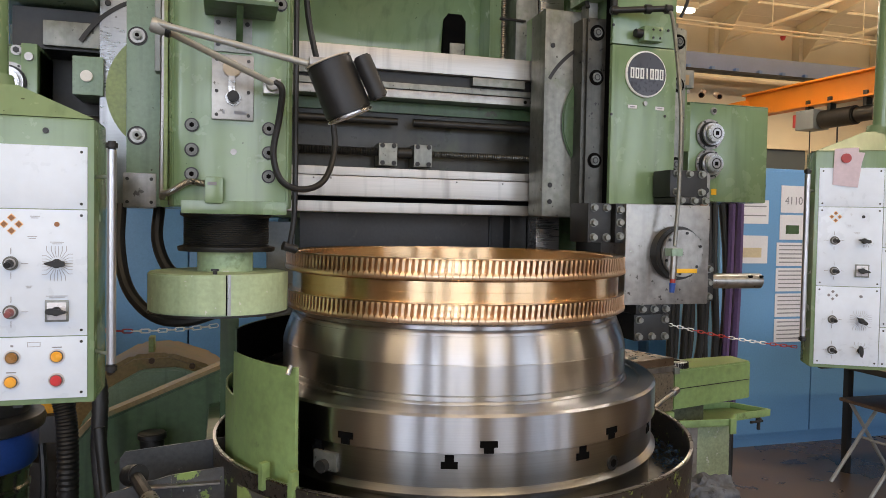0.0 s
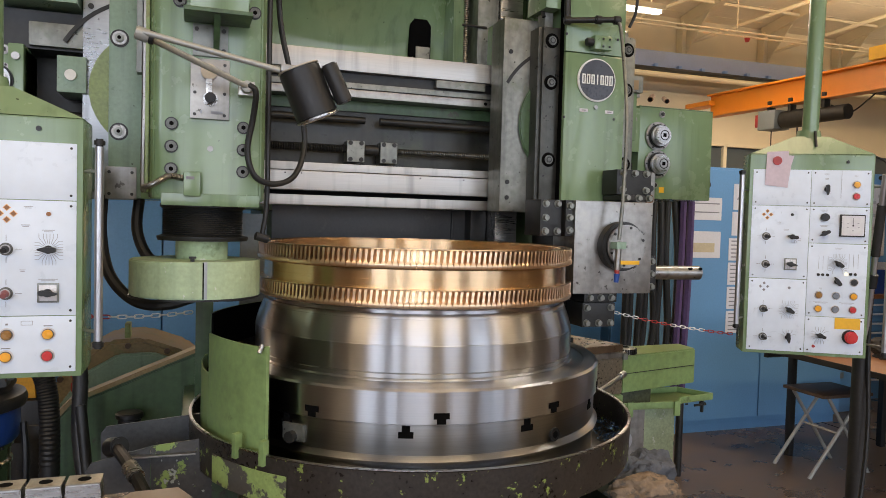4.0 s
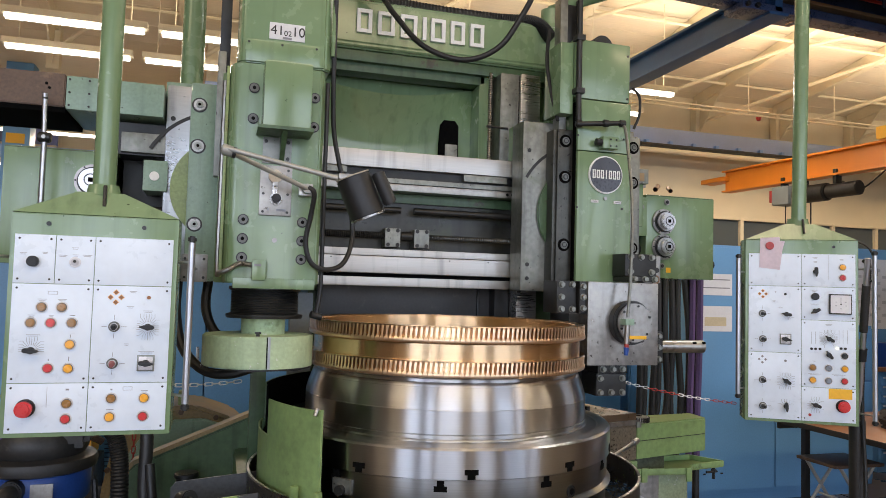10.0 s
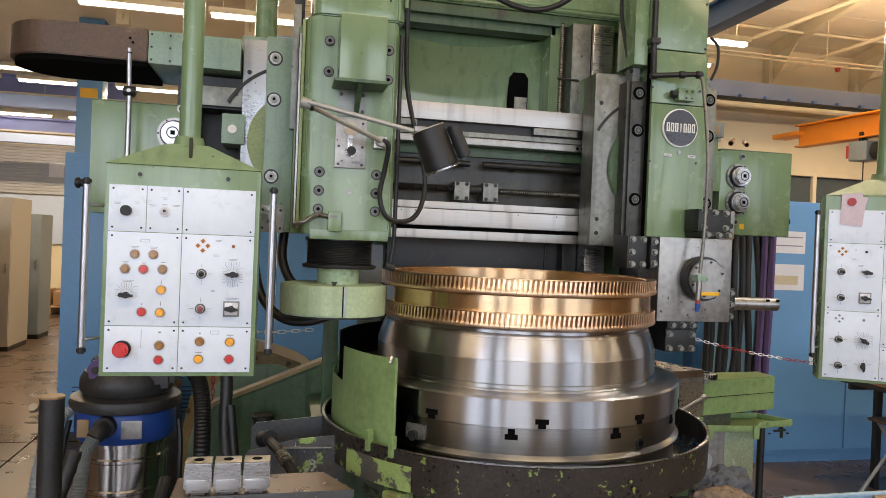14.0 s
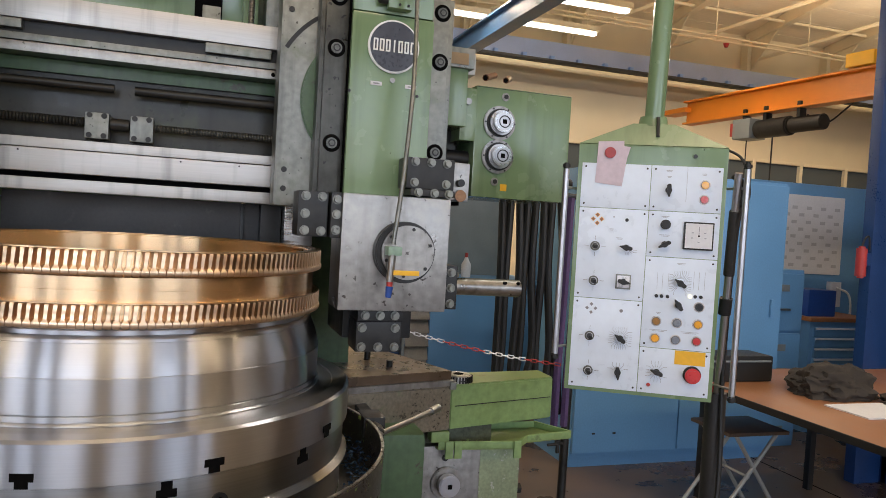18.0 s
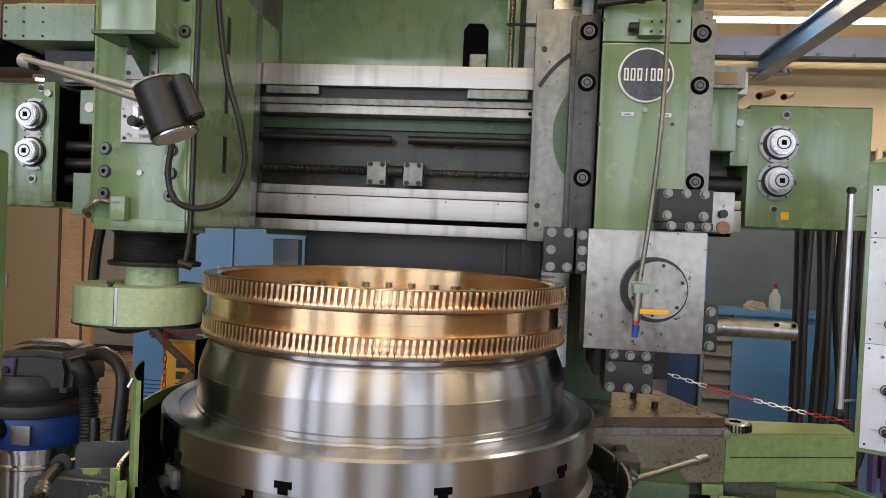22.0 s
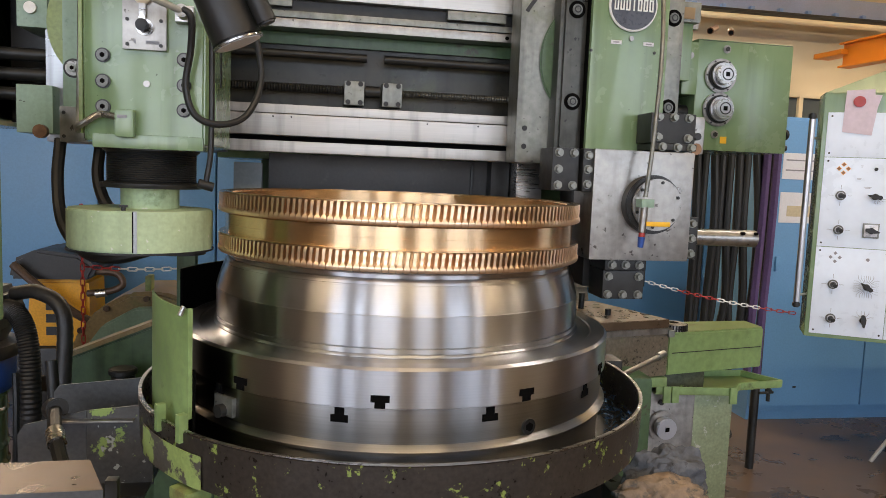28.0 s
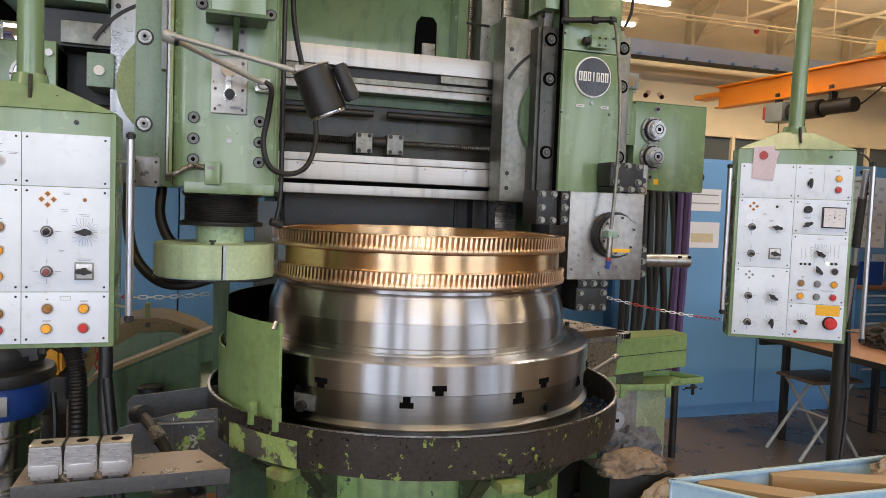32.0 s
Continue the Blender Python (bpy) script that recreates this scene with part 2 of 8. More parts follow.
SHELFBR = material("rusty_orange_shelf_board", (0.34, 0.19, 0.095), 0.5, 0.1, vary=0.35, scale=7, spots=(0.13, 0.08, 0.05), spot_scale=9, spot_at=0.58, edge=0.15)
TURNED = material("turned_steel", (0.49, 0.487, 0.49), 0.30, 1.0, vary=0.05, scale=2.2, fine=5, stretch=(0.05, 0.05, 60), bump=0, turned=1.0)
TABLE = material("turned_cast_iron", (0.47, 0.47, 0.48), 0.3, 1.0, vary=0.07, scale=3, fine=6, stretch=(0.05, 0.05, 50), bump=0, turned=1.0)
# darker copy of the table iron: oil plus the pan's shade, in the colour
TABLE_D = material("shaded_oily_cast_iron", (0.34, 0.332, 0.32), 0.33, 1.0, vary=0.12, scale=5, fine=6, stretch=(0.05, 0.05, 50), bump=0, turned=1.0)
BRONZE = material("machined_bronze", (0.80, 0.56, 0.33), 0.27, 1.0, vary=0.08, scale=4, fine=5, stretch=(0.1, 0.1, 90), bump=0, turned=0.9)
BRONZE_T = material("milled_bronze_teeth", (0.88, 0.64, 0.42), 0.34, 1.0, vary=0.06, scale=9, bump=0)
WHITE = material("white_panel_enamel", (0.72, 0.80, 0.90), 0.32, vary=0.06, scale=3, fine=30, bump=0.02, coat=0.2, spots=(0.58, 0.64, 0.70), spot_scale=16, spot_at=0.66, edge=0.16)
WHITE2 = material("white_letter_paint", (0.85, 0.85, 0.82), 0.4, vary=0.08)
INK = material("grey_print", (0.24, 0.24, 0.26), 0.5, vary=0.1)
FINEINK = material("fine_pale_print", (0.36, 0.37, 0.40), 0.5, vary=0.1)
BEZEL = material("pale_button_bezel", (0.62, 0.60, 0.60), 0.3, 0.2, vary=0.1)
BROWNMARK = material("brown_arrow_print", (0.30, 0.13, 0.05), 0.5, vary=0.15)
# flat colour for the glow round the backlit arrow marks
PALEORANGE = material("pale_orange_glow", (0.85, 0.52, 0.25), 0.5, vary=0.1)
DULLRED = material("dull_red_rubber", (0.30, 0.10, 0.10), 0.5, vary=0.2)
NOTEPINK = material("pinkish_note_paper", (0.66, 0.56, 0.62), 0.75, vary=0.1, scale=12, bump=0.1)
PAPER = material("printed_paper", (0.72, 0.72, 0.74), 0.7, vary=0.08)
ORANGE_B = material("orange_lens", (0.9, 0.42, 0.03), 0.25, vary=0.1, coat=0.4)
AMBER_B = material("dim_amber_lens", (0.33, 0.16, 0.035), 0.25, vary=0.2, coat=0.4)
RED_B = material("red_button", (0.62, 0.03, 0.03), 0.3, vary=0.1, coat=0.4)
GREY_B = material("grey_button", (0.2, 0.22, 0.26), 0.3, vary=0.1)
YELLOW = material("yellow_sticker", (0.85, 0.47, 0.02), 0.5, vary=0.1)
WAP = material("yellow_plastic", (0.8, 0.38, 0.01), 0.4, vary=0.2, scale=5)
OILY = material("oil_stained_casting", (0.32, 0.28, 0.21), 0.34, 0.6, vary=0.4, scale=5, spots=(0.15, 0.25, 0.1), spot_scale=5, spot_at=0.56, edge=0.2)
FLAKED = material("flaking_box_paint", (0.30, 0.36, 0.22), 0.4, 0.2, vary=0.3, scale=7, spots=(0.55, 0.56, 0.5), spot_scale=24, spot_at=0.60, edge=0.06)
CABBLUE = material("blue_cabinet_enamel", (0.135, 0.32, 0.56), 0.42, vary=0.1, scale=2, bump=0.05, tint=0.1)
BINBLUE = material("light_blue_bin_enamel", (0.3, 0.46, 0.6), 0.45, vary=0.2, spots=(0.16, 0.2, 0.22), spot_scale=12, spot_at=0.64)
NAVY = material("navy_machine_paint", (0.012, 0.045, 0.15), 0.35, vary=0.2)
PALEBL = material("pale_blue_runway_paint", (0.36, 0.47, 0.74), 0.5, vary=0.15, scale=2)
CRANEBL = material("blue_crane_paint", (0.035, 0.105, 0.235), 0.4, vary=0.25, scale=3)
RUNWAY = material("dark_blue_runway_paint", (0.045, 0.07, 0.15), 0.3, vary=0.3)
ORANGE = material("orange_crane_paint", (0.72, 0.24, 0.015), 0.42, vary=0.2, scale=2)
BROWNBM = material("brown_girder_paint", (0.27, 0.175, 0.085), 0.5, vary=0.35, scale=2)
CREAM = material("cream_wall_paint", (0.74, 0.66, 0.48), 0.7, vary=0.1, scale=1.5, bump=0.06)
# made-up colour of the unseen walls, dark enough to lower the fill light
HALLWALL = material("unseen_hall_wall_brown", (0.33, 0.28, 0.21), 0.75, vary=0.15, scale=1.5, bump=0.06)
ROOF = material("cream_roof_boards", (0.78, 0.70, 0.55), 0.6, vary=0.12, scale=1.0, fine=12, stretch=(0.3, 6, 6), bump=0.08)
FLOOR = material("oily_brown_concrete", (0.125, 0.083, 0.054), 0.3, vary=0.55, scale=0.9, fine=5, bump=0.03)
WOOD = material("brown_desk_board", (0.3, 0.13, 0.055), 0.45, vary=0.2, scale=3, fine=12, stretch=(12, 1, 1))
WOODL = material("bare_wood", (0.5, 0.3, 0.14), 0.65, vary=0.3, scale=5, fine=14, stretch=(1, 10, 10))
TAN = material("tan_locker_paint", (0.3, 0.2, 0.095), 0.5, vary=0.1, scale=2)
CHART = material("pale_chart_print", (0.58, 0.5, 0.33), 0.7, vary=0.15)
PALEGR = material("pale_grey_print", (0.5, 0.5, 0.52), 0.7, vary=0.1)
SLATBR = material("grey_brown_slat", (0.22, 0.20, 0.17), 0.5, 0.2, vary=0.25, scale=8)
SLATGR = material("pale_slat_paint", (0.42, 0.43, 0.44), 0.45, vary=0.12, scale=2)
PALEBLUE = material("pale_blue_wall_paint", (0.50, 0.60, 0.78), 0.6, vary=0.1, scale=2)
BEAMVIO = material("violet_blue_beam_paint", (0.22, 0.25, 0.50), 0.45, vary=0.2, scale=2)
BEIGEGR = material("pale_beige_grey_enamel", (0.40, 0.36, 0.29), 0.45, vary=0.12, scale=2)
GREYPT = material("grey_paint", (0.22, 0.25, 0.26), 0.5, vary=0.15)
RUST = material("rusty_brown_steel", (0.115, 0.075, 0.052), 0.5, 0.4, vary=0.45, scale=7, spots=(0.3, 0.2, 0.12), spot_scale=10, spot_at=0.62, edge=0.15)
RAG = material("soiled_leather", (0.26, 0.19, 0.13), 0.8, vary=0.6, scale=12, fine=40, bump=0.35, spots=(0.05, 0.06, 0.07), spot_scale=22, spot_at=0.52, edge=0.15)
RAGBLUE = material("oily_blue_grey_cloth", (0.11, 0.12, 0.14), 0.8, vary=0.5, scale=14, fine=60, bump=0.4, spots=(0.04, 0.04, 0.045), spot_scale=20, spot_at=0.55, edge=0.1)
RAGTAN = material("pale_worn_leather", (0.34, 0.27, 0.2), 0.75, vary=0.45, scale=14, fine=60, bump=0.4, spots=(0.1, 0.08, 0.06), spot_scale=20, spot_at=0.55, edge=0.1)
CLOTH = material("dark_work_jacket", (0.035, 0.028, 0.022), 0.85, vary=0.5, scale=10, bump=0.5)
VBLUE = material("blue_vacuum_plastic", (0.02, 0.07, 0.3), 0.4, vary=0.2)
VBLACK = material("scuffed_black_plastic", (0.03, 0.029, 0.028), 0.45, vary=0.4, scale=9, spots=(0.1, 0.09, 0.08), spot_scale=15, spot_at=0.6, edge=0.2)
VSTEEL = material("vacuum_tank_steel", (0.6, 0.57, 0.54), 0.22, 1.0, vary=0.12, scale=5, bump=0, turned=0.6)
CHROME = material("polished_rod", (0.50, 0.50, 0.51), 0.36, 1.0, vary=0.05, bump=0)
COPPER = material("dull_copper_tube", (0.22, 0.115, 0.06), 0.4, 0.8, vary=0.3)
LAMPGR = material("lamp_arm_grey", (0.4, 0.4, 0.37), 0.4, 0.3, vary=0.15)
CAPTAN = material("pale_tan_cap", (0.52, 0.45, 0.34), 0.45, vary=0.2, scale=20)
LAMPBK = material("black_lamp_hood", (0.016, 0.016, 0.016), 0.45, vary=0.4)
CHIPS = material("blue_steel_chips", (0.08, 0.16, 0.3), 0.3, 0.7, vary=0.7, scale=60, fine=200, bump=1.0)
BRACKETBL = material("bracket_blue_paint", (0.22, 0.38, 0.74), 0.4, vary=0.2)
REDP = material("red_paint", (0.42, 0.04, 0.035), 0.45, vary=0.2)
BADGE = material("badge_dark_enamel", (0.045, 0.048, 0.062), 0.3, vary=0.1)
PURPLE = material("purple_strap", (0.1, 0.06, 0.16), 0.7, vary=0.3)
TUBE = glowing("fluorescent_tube", (1.0, 0.93, 0.8), 6.0)
LEDLIT = glowing("lit_indicator", (1.0, 0.85, 0.5), 2.0)
GLASS = bpy.data.materials.new("window_glass")
GLASS.use_nodes = True
GLASS.node_tree.nodes["Principled BSDF"].inputs["Base Color"].default_value = (0.1, 0.12, 0.13, 1)
GLASS.node_tree.nodes["Principled BSDF"].inputs["Roughness"].default_value = 0.06

# ---- mesh helpers ----
BASE = {}


def thing(name, base, label, category, group="", kind="", pose_=None, move=(0, 0, 0)):
    """An Empty at its base; move sets the whole thing off from the numbers its parts are drawn with."""
    ob = new(name)
    ob.empty_display_size = 0.1
    if pose_ is None:
        ob.location = Vector(base) + Vector(move)
        BASE[ob.name] = Vector(base)
    else:
        ob.matrix_world = pose_
        BASE[ob.name] = Vector((0, 0, 0))
    return tagged(ob, label, category, group, kind)


def finish(name, bm, mat, angle=0.6):
    me = bpy.data.meshes.new(name)
    bm.to_mesh(me)
    bm.free()
    me.materials.append(mat)
    me.polygons.foreach_set("use_smooth", [True] * len(me.polygons))
    me.set_sharp_from_angle(angle=angle)
    return me


def part(name, bm, mat, parent, label=""):
    base = BASE[parent.name]
    for v in bm.verts:
        v.co -= base
    ob = new(name, finish(name, bm, mat))
    ob.parent = parent
    BASE[ob.name] = base
    return tagged(ob, label)


def solid(name, bm, mat, label="", category="", kind="", group=""):
    ob = new(name, finish(name, bm, mat))
    BASE[ob.name] = Vector((0, 0, 0))
    return tagged(ob, label, category, group, kind)


def share(name, ob, loc, rot=(0, 0, 0)):
    """Another object on the same mesh, under the same parent."""
    o = new(name, ob.data)
    o.parent = ob.parent
    o.location = Vector(loc)
    o.rotation_euler = rot
    return o


def B(x0, x1, y0, y1, z0, z1, bev=0.003, bm=None, m=None):
    bm = bm or bmesh.new()
    r = bmesh.ops.create_cube(bm, size=1)["verts"]
    for v in r:
        v.co = Vector((x0 if v.co.x < 0 else x1, y0 if v.co.y < 0 else y1, z0 if v.co.z < 0 else z1))
    if bev:
        es = list({e for v in r for e in v.link_edges})
        g = bmesh.ops.bevel(bm, geom=es, offset=bev, segments=2, profile=0.7, affect="EDGES", clamp_overlap=True)
        r = list({v for f in g["faces"] for v in f.verts} | {v for v in r if v.is_valid})
    if m is not None:
        bmesh.ops.transform(bm, matrix=m, verts=[v for v in r if v.is_valid])
    return bm


def C(p0, p1, r, seg=20, r2=None, bm=None, bev=0.0):
    bm = bm or bmesh.new()
    p0, p1 = Vector(p0), Vector(p1)
    d = p1 - p0
    g = bmesh.ops.create_cone(bm, segments=seg, cap_ends=True, radius1=r, radius2=r if r2 is None else r2, depth=d.length)["verts"]
    if bev:
        es = list({e for v in g for e in v.link_edges if len(e.link_faces) == 2 and any(len(f.verts) > 4 for f in e.link_faces)})
        q = bmesh.ops.bevel(bm, geom=es, offset=bev, segments=2, affect="EDGES", clamp_overlap=True)
        g = list({v for f in q["faces"] for v in f.verts} | {v for v in g if v.is_valid})
    m = Matrix.Translation((p0 + p1) / 2) @ d.to_track_quat("Z", "Y").to_matrix().to_4x4()
    bmesh.ops.transform(bm, matrix=m, verts=g)
    return bm


def LATHE(profile, seg=96, at=(0, 0), a0=0.0, a1=360.0, bm=None, closed=False):
    """Turn a profile of (radius, height) round the upright axis at the place given."""
    bm = bm or bmesh.new()
    full = abs(a1 - a0) >= 360
    n = seg if full else seg + 1
    rings = []
    for i in range(n):
        a = radians(a0 + (a1 - a0) * i / seg)
        rings.append([bm.verts.new((at[0] + r * math.cos(a), at[1] + r * math.sin(a), z)) for r, z in profile])
    k = len(profile)
    for i in range(seg):
        p, q = rings[i], rings[(i + 1) % n]
        for j in range(k if closed else k - 1):
            bm.faces.new((p[j], q[j], q[(j + 1) % k], p[(j + 1) % k]))
    if closed and not full:
        bm.faces.new(rings[0])
        bm.faces.new(list(reversed(rings[-1])))
    return bm


def PRISM(poly, axis, a, b, bev=0.0, bm=None):
    """Push a polygon of (u, v) out along an axis: y takes (x, z), x takes (y, z), z takes (x, y)."""
    bm = bm or bmesh.new()
    put = {"y": lambda u, v, w: (u, w, v), "x": lambda u, v, w: (w, u, v), "z": lambda u, v, w: (u, v, w)}[axis]
    lo = [bm.verts.new(put(u, v, a)) for u, v in poly]
    hi = [bm.verts.new(put(u, v, b)) for u, v in poly]
    n = len(poly)
    fs = [bm.faces.new(lo), bm.faces.new(list(reversed(hi)))]
    for i in range(n):
        fs.append(bm.faces.new((lo[i], hi[i], hi[(i + 1) % n], lo[(i + 1) % n])))
    bmesh.ops.recalc_face_normals(bm, faces=fs)
    if bev:
        es = list({e for f in fs for e in f.edges})
        bmesh.ops.bevel(bm, geom=es, offset=bev, segments=2, affect="EDGES", clamp_overlap=True)
    return bm


def SWEEP(points, r, seg=10, steps=6, bm=None, ribs=0.0):
    """A round cable or tube along a smooth line through the points."""
    bm = bm or bmesh.new()
    p = [Vector(q) for q in points]
    p = [p[0] * 2 - p[1]] + p + [p[-1] * 2 - p[-2]]
    line = []
    for i in range(1, len(p) - 2):
        for s in range(steps):
            t = s / steps
            a, b, c, d = p[i - 1], p[i], p[i + 1], p[i + 2]
            line.append(0.5 * ((2 * b) + (c - a) * t + (2 * a - 5 * b + 4 * c - d) * t * t + (3 * b - a - 3 * c + d) * t * t * t))
    line.append(p[-2])
    prev, side = None, Vector((0.3, 0.9, 0.2))
    first = None
    for i, q in enumerate(line):
        d = (line[min(i + 1, len(line) - 1)] - line[max(i - 1, 0)]).normalized()
        u = (side - d * side.dot(d)).normalized()
        v = d.cross(u)
        side = u
        rr = r * (1 + ribs * (i % 2))
        ring = [bm.verts.new(q + rr * (math.cos(k * 2 * math.pi / seg) * u + math.sin(k * 2 * math.pi / seg) * v)) for k in range(seg)]
        if prev:
            for k in range(seg):
                bm.faces.new((prev[k], ring[k], ring[(k + 1) % seg], prev[(k + 1) % seg]))
        else:
            first = ring
        prev = ring
    bm.faces.new(list(reversed(first)))
    bm.faces.new(prev)
    return bm


def hexbolt(p, d, r=0.011, h=0.012, bm=None):
    """A hexagon head with its washer, standing off the face in direction d."""
    p, d = Vector(p), Vector(d)
    bm = C(p, p + d * 0.003, r * 1.3, 16, bm=bm)
    return C(p + d * 0.003, p + d * (0.003 + h), r, 6, r2=r * 0.96, bm=bm)


def capscrew(p, d, r=0.012, bm=None):
    """A round socket head, its hexagon hole shown as a dark sunk core by the caller."""
    p, d = Vector(p), Vector(d)
    return C(p, p + d * 0.004, r, 16, bm=bm, bev=0.001)


def words(name, text, size, mat, parent, m):
    """Flat lettering as a mesh, posed by m in its thing's own space."""
    cu = bpy.data.curves.new(name, "FONT")
    cu.body, cu.size, cu.extrude, cu.align_x, cu.align_y = text, size, 0.0006, "CENTER", "CENTER"
    tmp = bpy.data.objects.new(name, cu)
    me = bpy.data.meshes.new_from_object(tmp)
    bpy.data.objects.remove(tmp)
    me.materials.append(mat)
    ob = new(name, me)
    ob.parent = parent
    ob.matrix_local = Matrix.Translation(-BASE[parent.name]) @ m
    return ob


FRONT = (0, -1, 0)
FZ = 0.105  # height of the floor

# ---- the lathe: frame, columns, cross-rail ----
lathe = thing("vertical_lathe", (0, 0, 0), "large green vertical turning lathe with oily bright slideways", "machine tool", move=(0, -0.024, 0.051))
part("bed", LATHE([(0.0, 0.055), (0.5, 0.055), (0.52, 0.1), (0.52, 0.74), (0.5, 0.79), (0.0, 0.79)], 72), BEDGR, lathe)
for a in (190, 225, 272, 299, 335):
    m = Matrix.Rotation(radians(a - 90), 4, "Z")
    gus = PRISM([(0.50, 0.655), (0.54, 0.655), (0.57, 0.70), (0.655, 0.785), (0.655, 0.80), (0.50, 0.80)], "x", -0.028, 0.028, 0.006)
    for sx in (-0.038, 0.018):
        C((sx + 0.01, 0.545, 0.672), (sx + 0.01, 0.575, 0.69), 0.013, 8, bm=gus)
    bmesh.ops.transform(gus, matrix=m, verts=gus.verts)
    part("bed_gusset", gus, GRIME, lathe, "greasy gusset under the pan")
for a in (222, 276):
    m = Matrix.Rotation(radians(a), 4, "Z")
    part("pan_lug", B(0.66, 0.725, -0.035, 0.035, 0.772, 0.80, 0.004, m=m), GREEN_Y, lathe)
part("bed_block", B(-0.75, 0.95, 0.25, 1.2, 0.055, 0.84, 0.03), GREEN_D, lathe)
# column between the uprights, with its hollowed face
part("column_face", B(-0.62, 0.325, 0.69, 1.3, 1.56, 2.68, 0.01), GREEN, lathe)
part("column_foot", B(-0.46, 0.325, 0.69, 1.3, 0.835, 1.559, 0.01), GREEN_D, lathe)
hollow = bmesh.new()
nx, nz = 28, 20
grid = [[hollow.verts.new((-0.60 + 0.92 * i / nx, 0.682 - 0.10 * max(0, (j / nz) - 0.35) ** 1.6 * (1 - abs(2 * i / nx - 1) ** 2.5) * 2.2 + 0.0,
                           2.10 + 0.46 * j / nz - 0.10 * (j / nz) * (1 - (2 * i / nx - 1) ** 2))) for j in range(nz + 1)] for i in range(nx + 1)]
for i in range(nx):
    for j in range(nz):
        hollow.faces.new((grid[i][j], grid[i + 1][j], grid[i + 1][j + 1], grid[i][j + 1]))
part("bulged_cover", hollow, GREEN, lathe)
# the lip's dark green holds the shade above the cover's arc
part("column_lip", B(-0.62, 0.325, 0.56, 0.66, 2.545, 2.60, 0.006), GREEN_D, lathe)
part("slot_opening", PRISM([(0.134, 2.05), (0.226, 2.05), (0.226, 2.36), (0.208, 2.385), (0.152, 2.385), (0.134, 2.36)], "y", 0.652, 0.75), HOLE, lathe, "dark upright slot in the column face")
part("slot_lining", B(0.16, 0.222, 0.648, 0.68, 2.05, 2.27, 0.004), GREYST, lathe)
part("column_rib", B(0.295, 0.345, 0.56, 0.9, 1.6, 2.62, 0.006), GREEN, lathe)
# plate added in dark green as the shade beside the column rib
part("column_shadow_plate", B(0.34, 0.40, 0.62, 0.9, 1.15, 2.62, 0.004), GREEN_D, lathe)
part("guideway", B(0.385, 0.455, 0.53, 0.9, 1.15, 2.03, 0.004), DSTEEL, lathe)
part("guideway", B(0.365, 0.455, 0.46, 0.9, 2.031, 2.585, 0.004), GREYST, lathe)
part("guideway", B(0.458, 0.555, 0.44, 0.9, 1.15, 2.585, 0.004), STEEL, lathe)
part("guideway", B(-0.68, -0.58, 0.46, 0.9, 1.58, 2.585, 0.004), GREYST, lathe)
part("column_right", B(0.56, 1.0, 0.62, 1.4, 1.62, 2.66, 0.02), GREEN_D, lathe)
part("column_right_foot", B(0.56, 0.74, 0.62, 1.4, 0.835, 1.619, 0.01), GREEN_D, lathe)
# lifting screw beside the column
screw = bmesh.new()
prof = []
for k in range(140):
    z = 2.0 + 0.58 * k / 139
    prof.append((0.011 if k % 2 else 0.0085, z))
part("lifting_screw", LATHE(prof, 14, (0.318, 0.47), bm=screw), STEEL, lathe)
part("screw_stay", C((0.30, 0.465, 2.33), (0.40, 0.45, 2.325), 0.005, 8), DSTEEL, lathe)
# top beam with its raised marks
beam = part("top_beam", PRISM([(0.50, 2.655), (0.515, 2.635), (0.9, 2.635), (0.9, 2.87), (0.54, 2.87), (0.508, 2.85)], "x", -0.66, 0.70, 0.008), GREEN, lathe)
# shade under the beam, given as dark green
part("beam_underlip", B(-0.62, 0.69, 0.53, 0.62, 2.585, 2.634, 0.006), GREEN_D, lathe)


def hollow_bar(x0, x1, y0, y1, z0, z1, w):
    """A flat rectangular loop of stroke w, or a plain bar where it is too narrow for one."""
    if x1 - x0 < 2.5 * w:
        return B(x0, x1, y0, y1, z0, z1, 0)
    bm = B(x0, x1, y0, y1, z0, z0 + w, 0)
    B(x0, x1, y0, y1, z1 - w, z1, 0, bm=bm)
    B(x0, x0 + w, y0, y1, z0 + w, z1 - w, 0, bm=bm)
    return B(x1 - w, x1, y0, y1, z0 + w, z1 - w, 0, bm=bm)


for x, wdt in ((-0.31, 0.068), (-0.215, 0.076), (-0.111, 0.076), (-0.008, 0.017), (0.031, 0.068), (0.125, 0.068), (0.22, 0.067)):
    part("raised_bar", hollow_bar(x, x + wdt, 0.488, 0.506, 2.702, 2.808, 0.0165), WHITE2, beam, "white raised loop")
part("beam_cap", C((-0.2, 0.62, 2.87), (-0.2, 0.62, 2.915), 0.045, 18, r2=0.036), GREEN_D, lathe)
part("ribbed_duct", SWEEP([(-0.17, 0.64, 2.91), (0.1, 0.64, 2.90), (0.4, 0.62, 2.895), (0.56, 0.53, 2.87), (0.62, 0.48, 2.79)], 0.03, 12, 34, ribs=0.12), BLACK, lathe, "black ribbed cable duct")
# cross-rail
rail = part("upper_slideway", B(-1.15, 1.1, 0.40, 0.55, 2.091, 2.165, 0.003), RAIL, lathe, "bright ground upper slideway")
part("clamp_strip", B(-0.535, -0.345, 0.405, 0.46, 2.062, 2.089, 0.003), GREYST, lathe)
part("clamp_strip", B(0.178, 0.385, 0.405, 0.46, 2.058, 2.089, 0.003), GREYST, lathe)
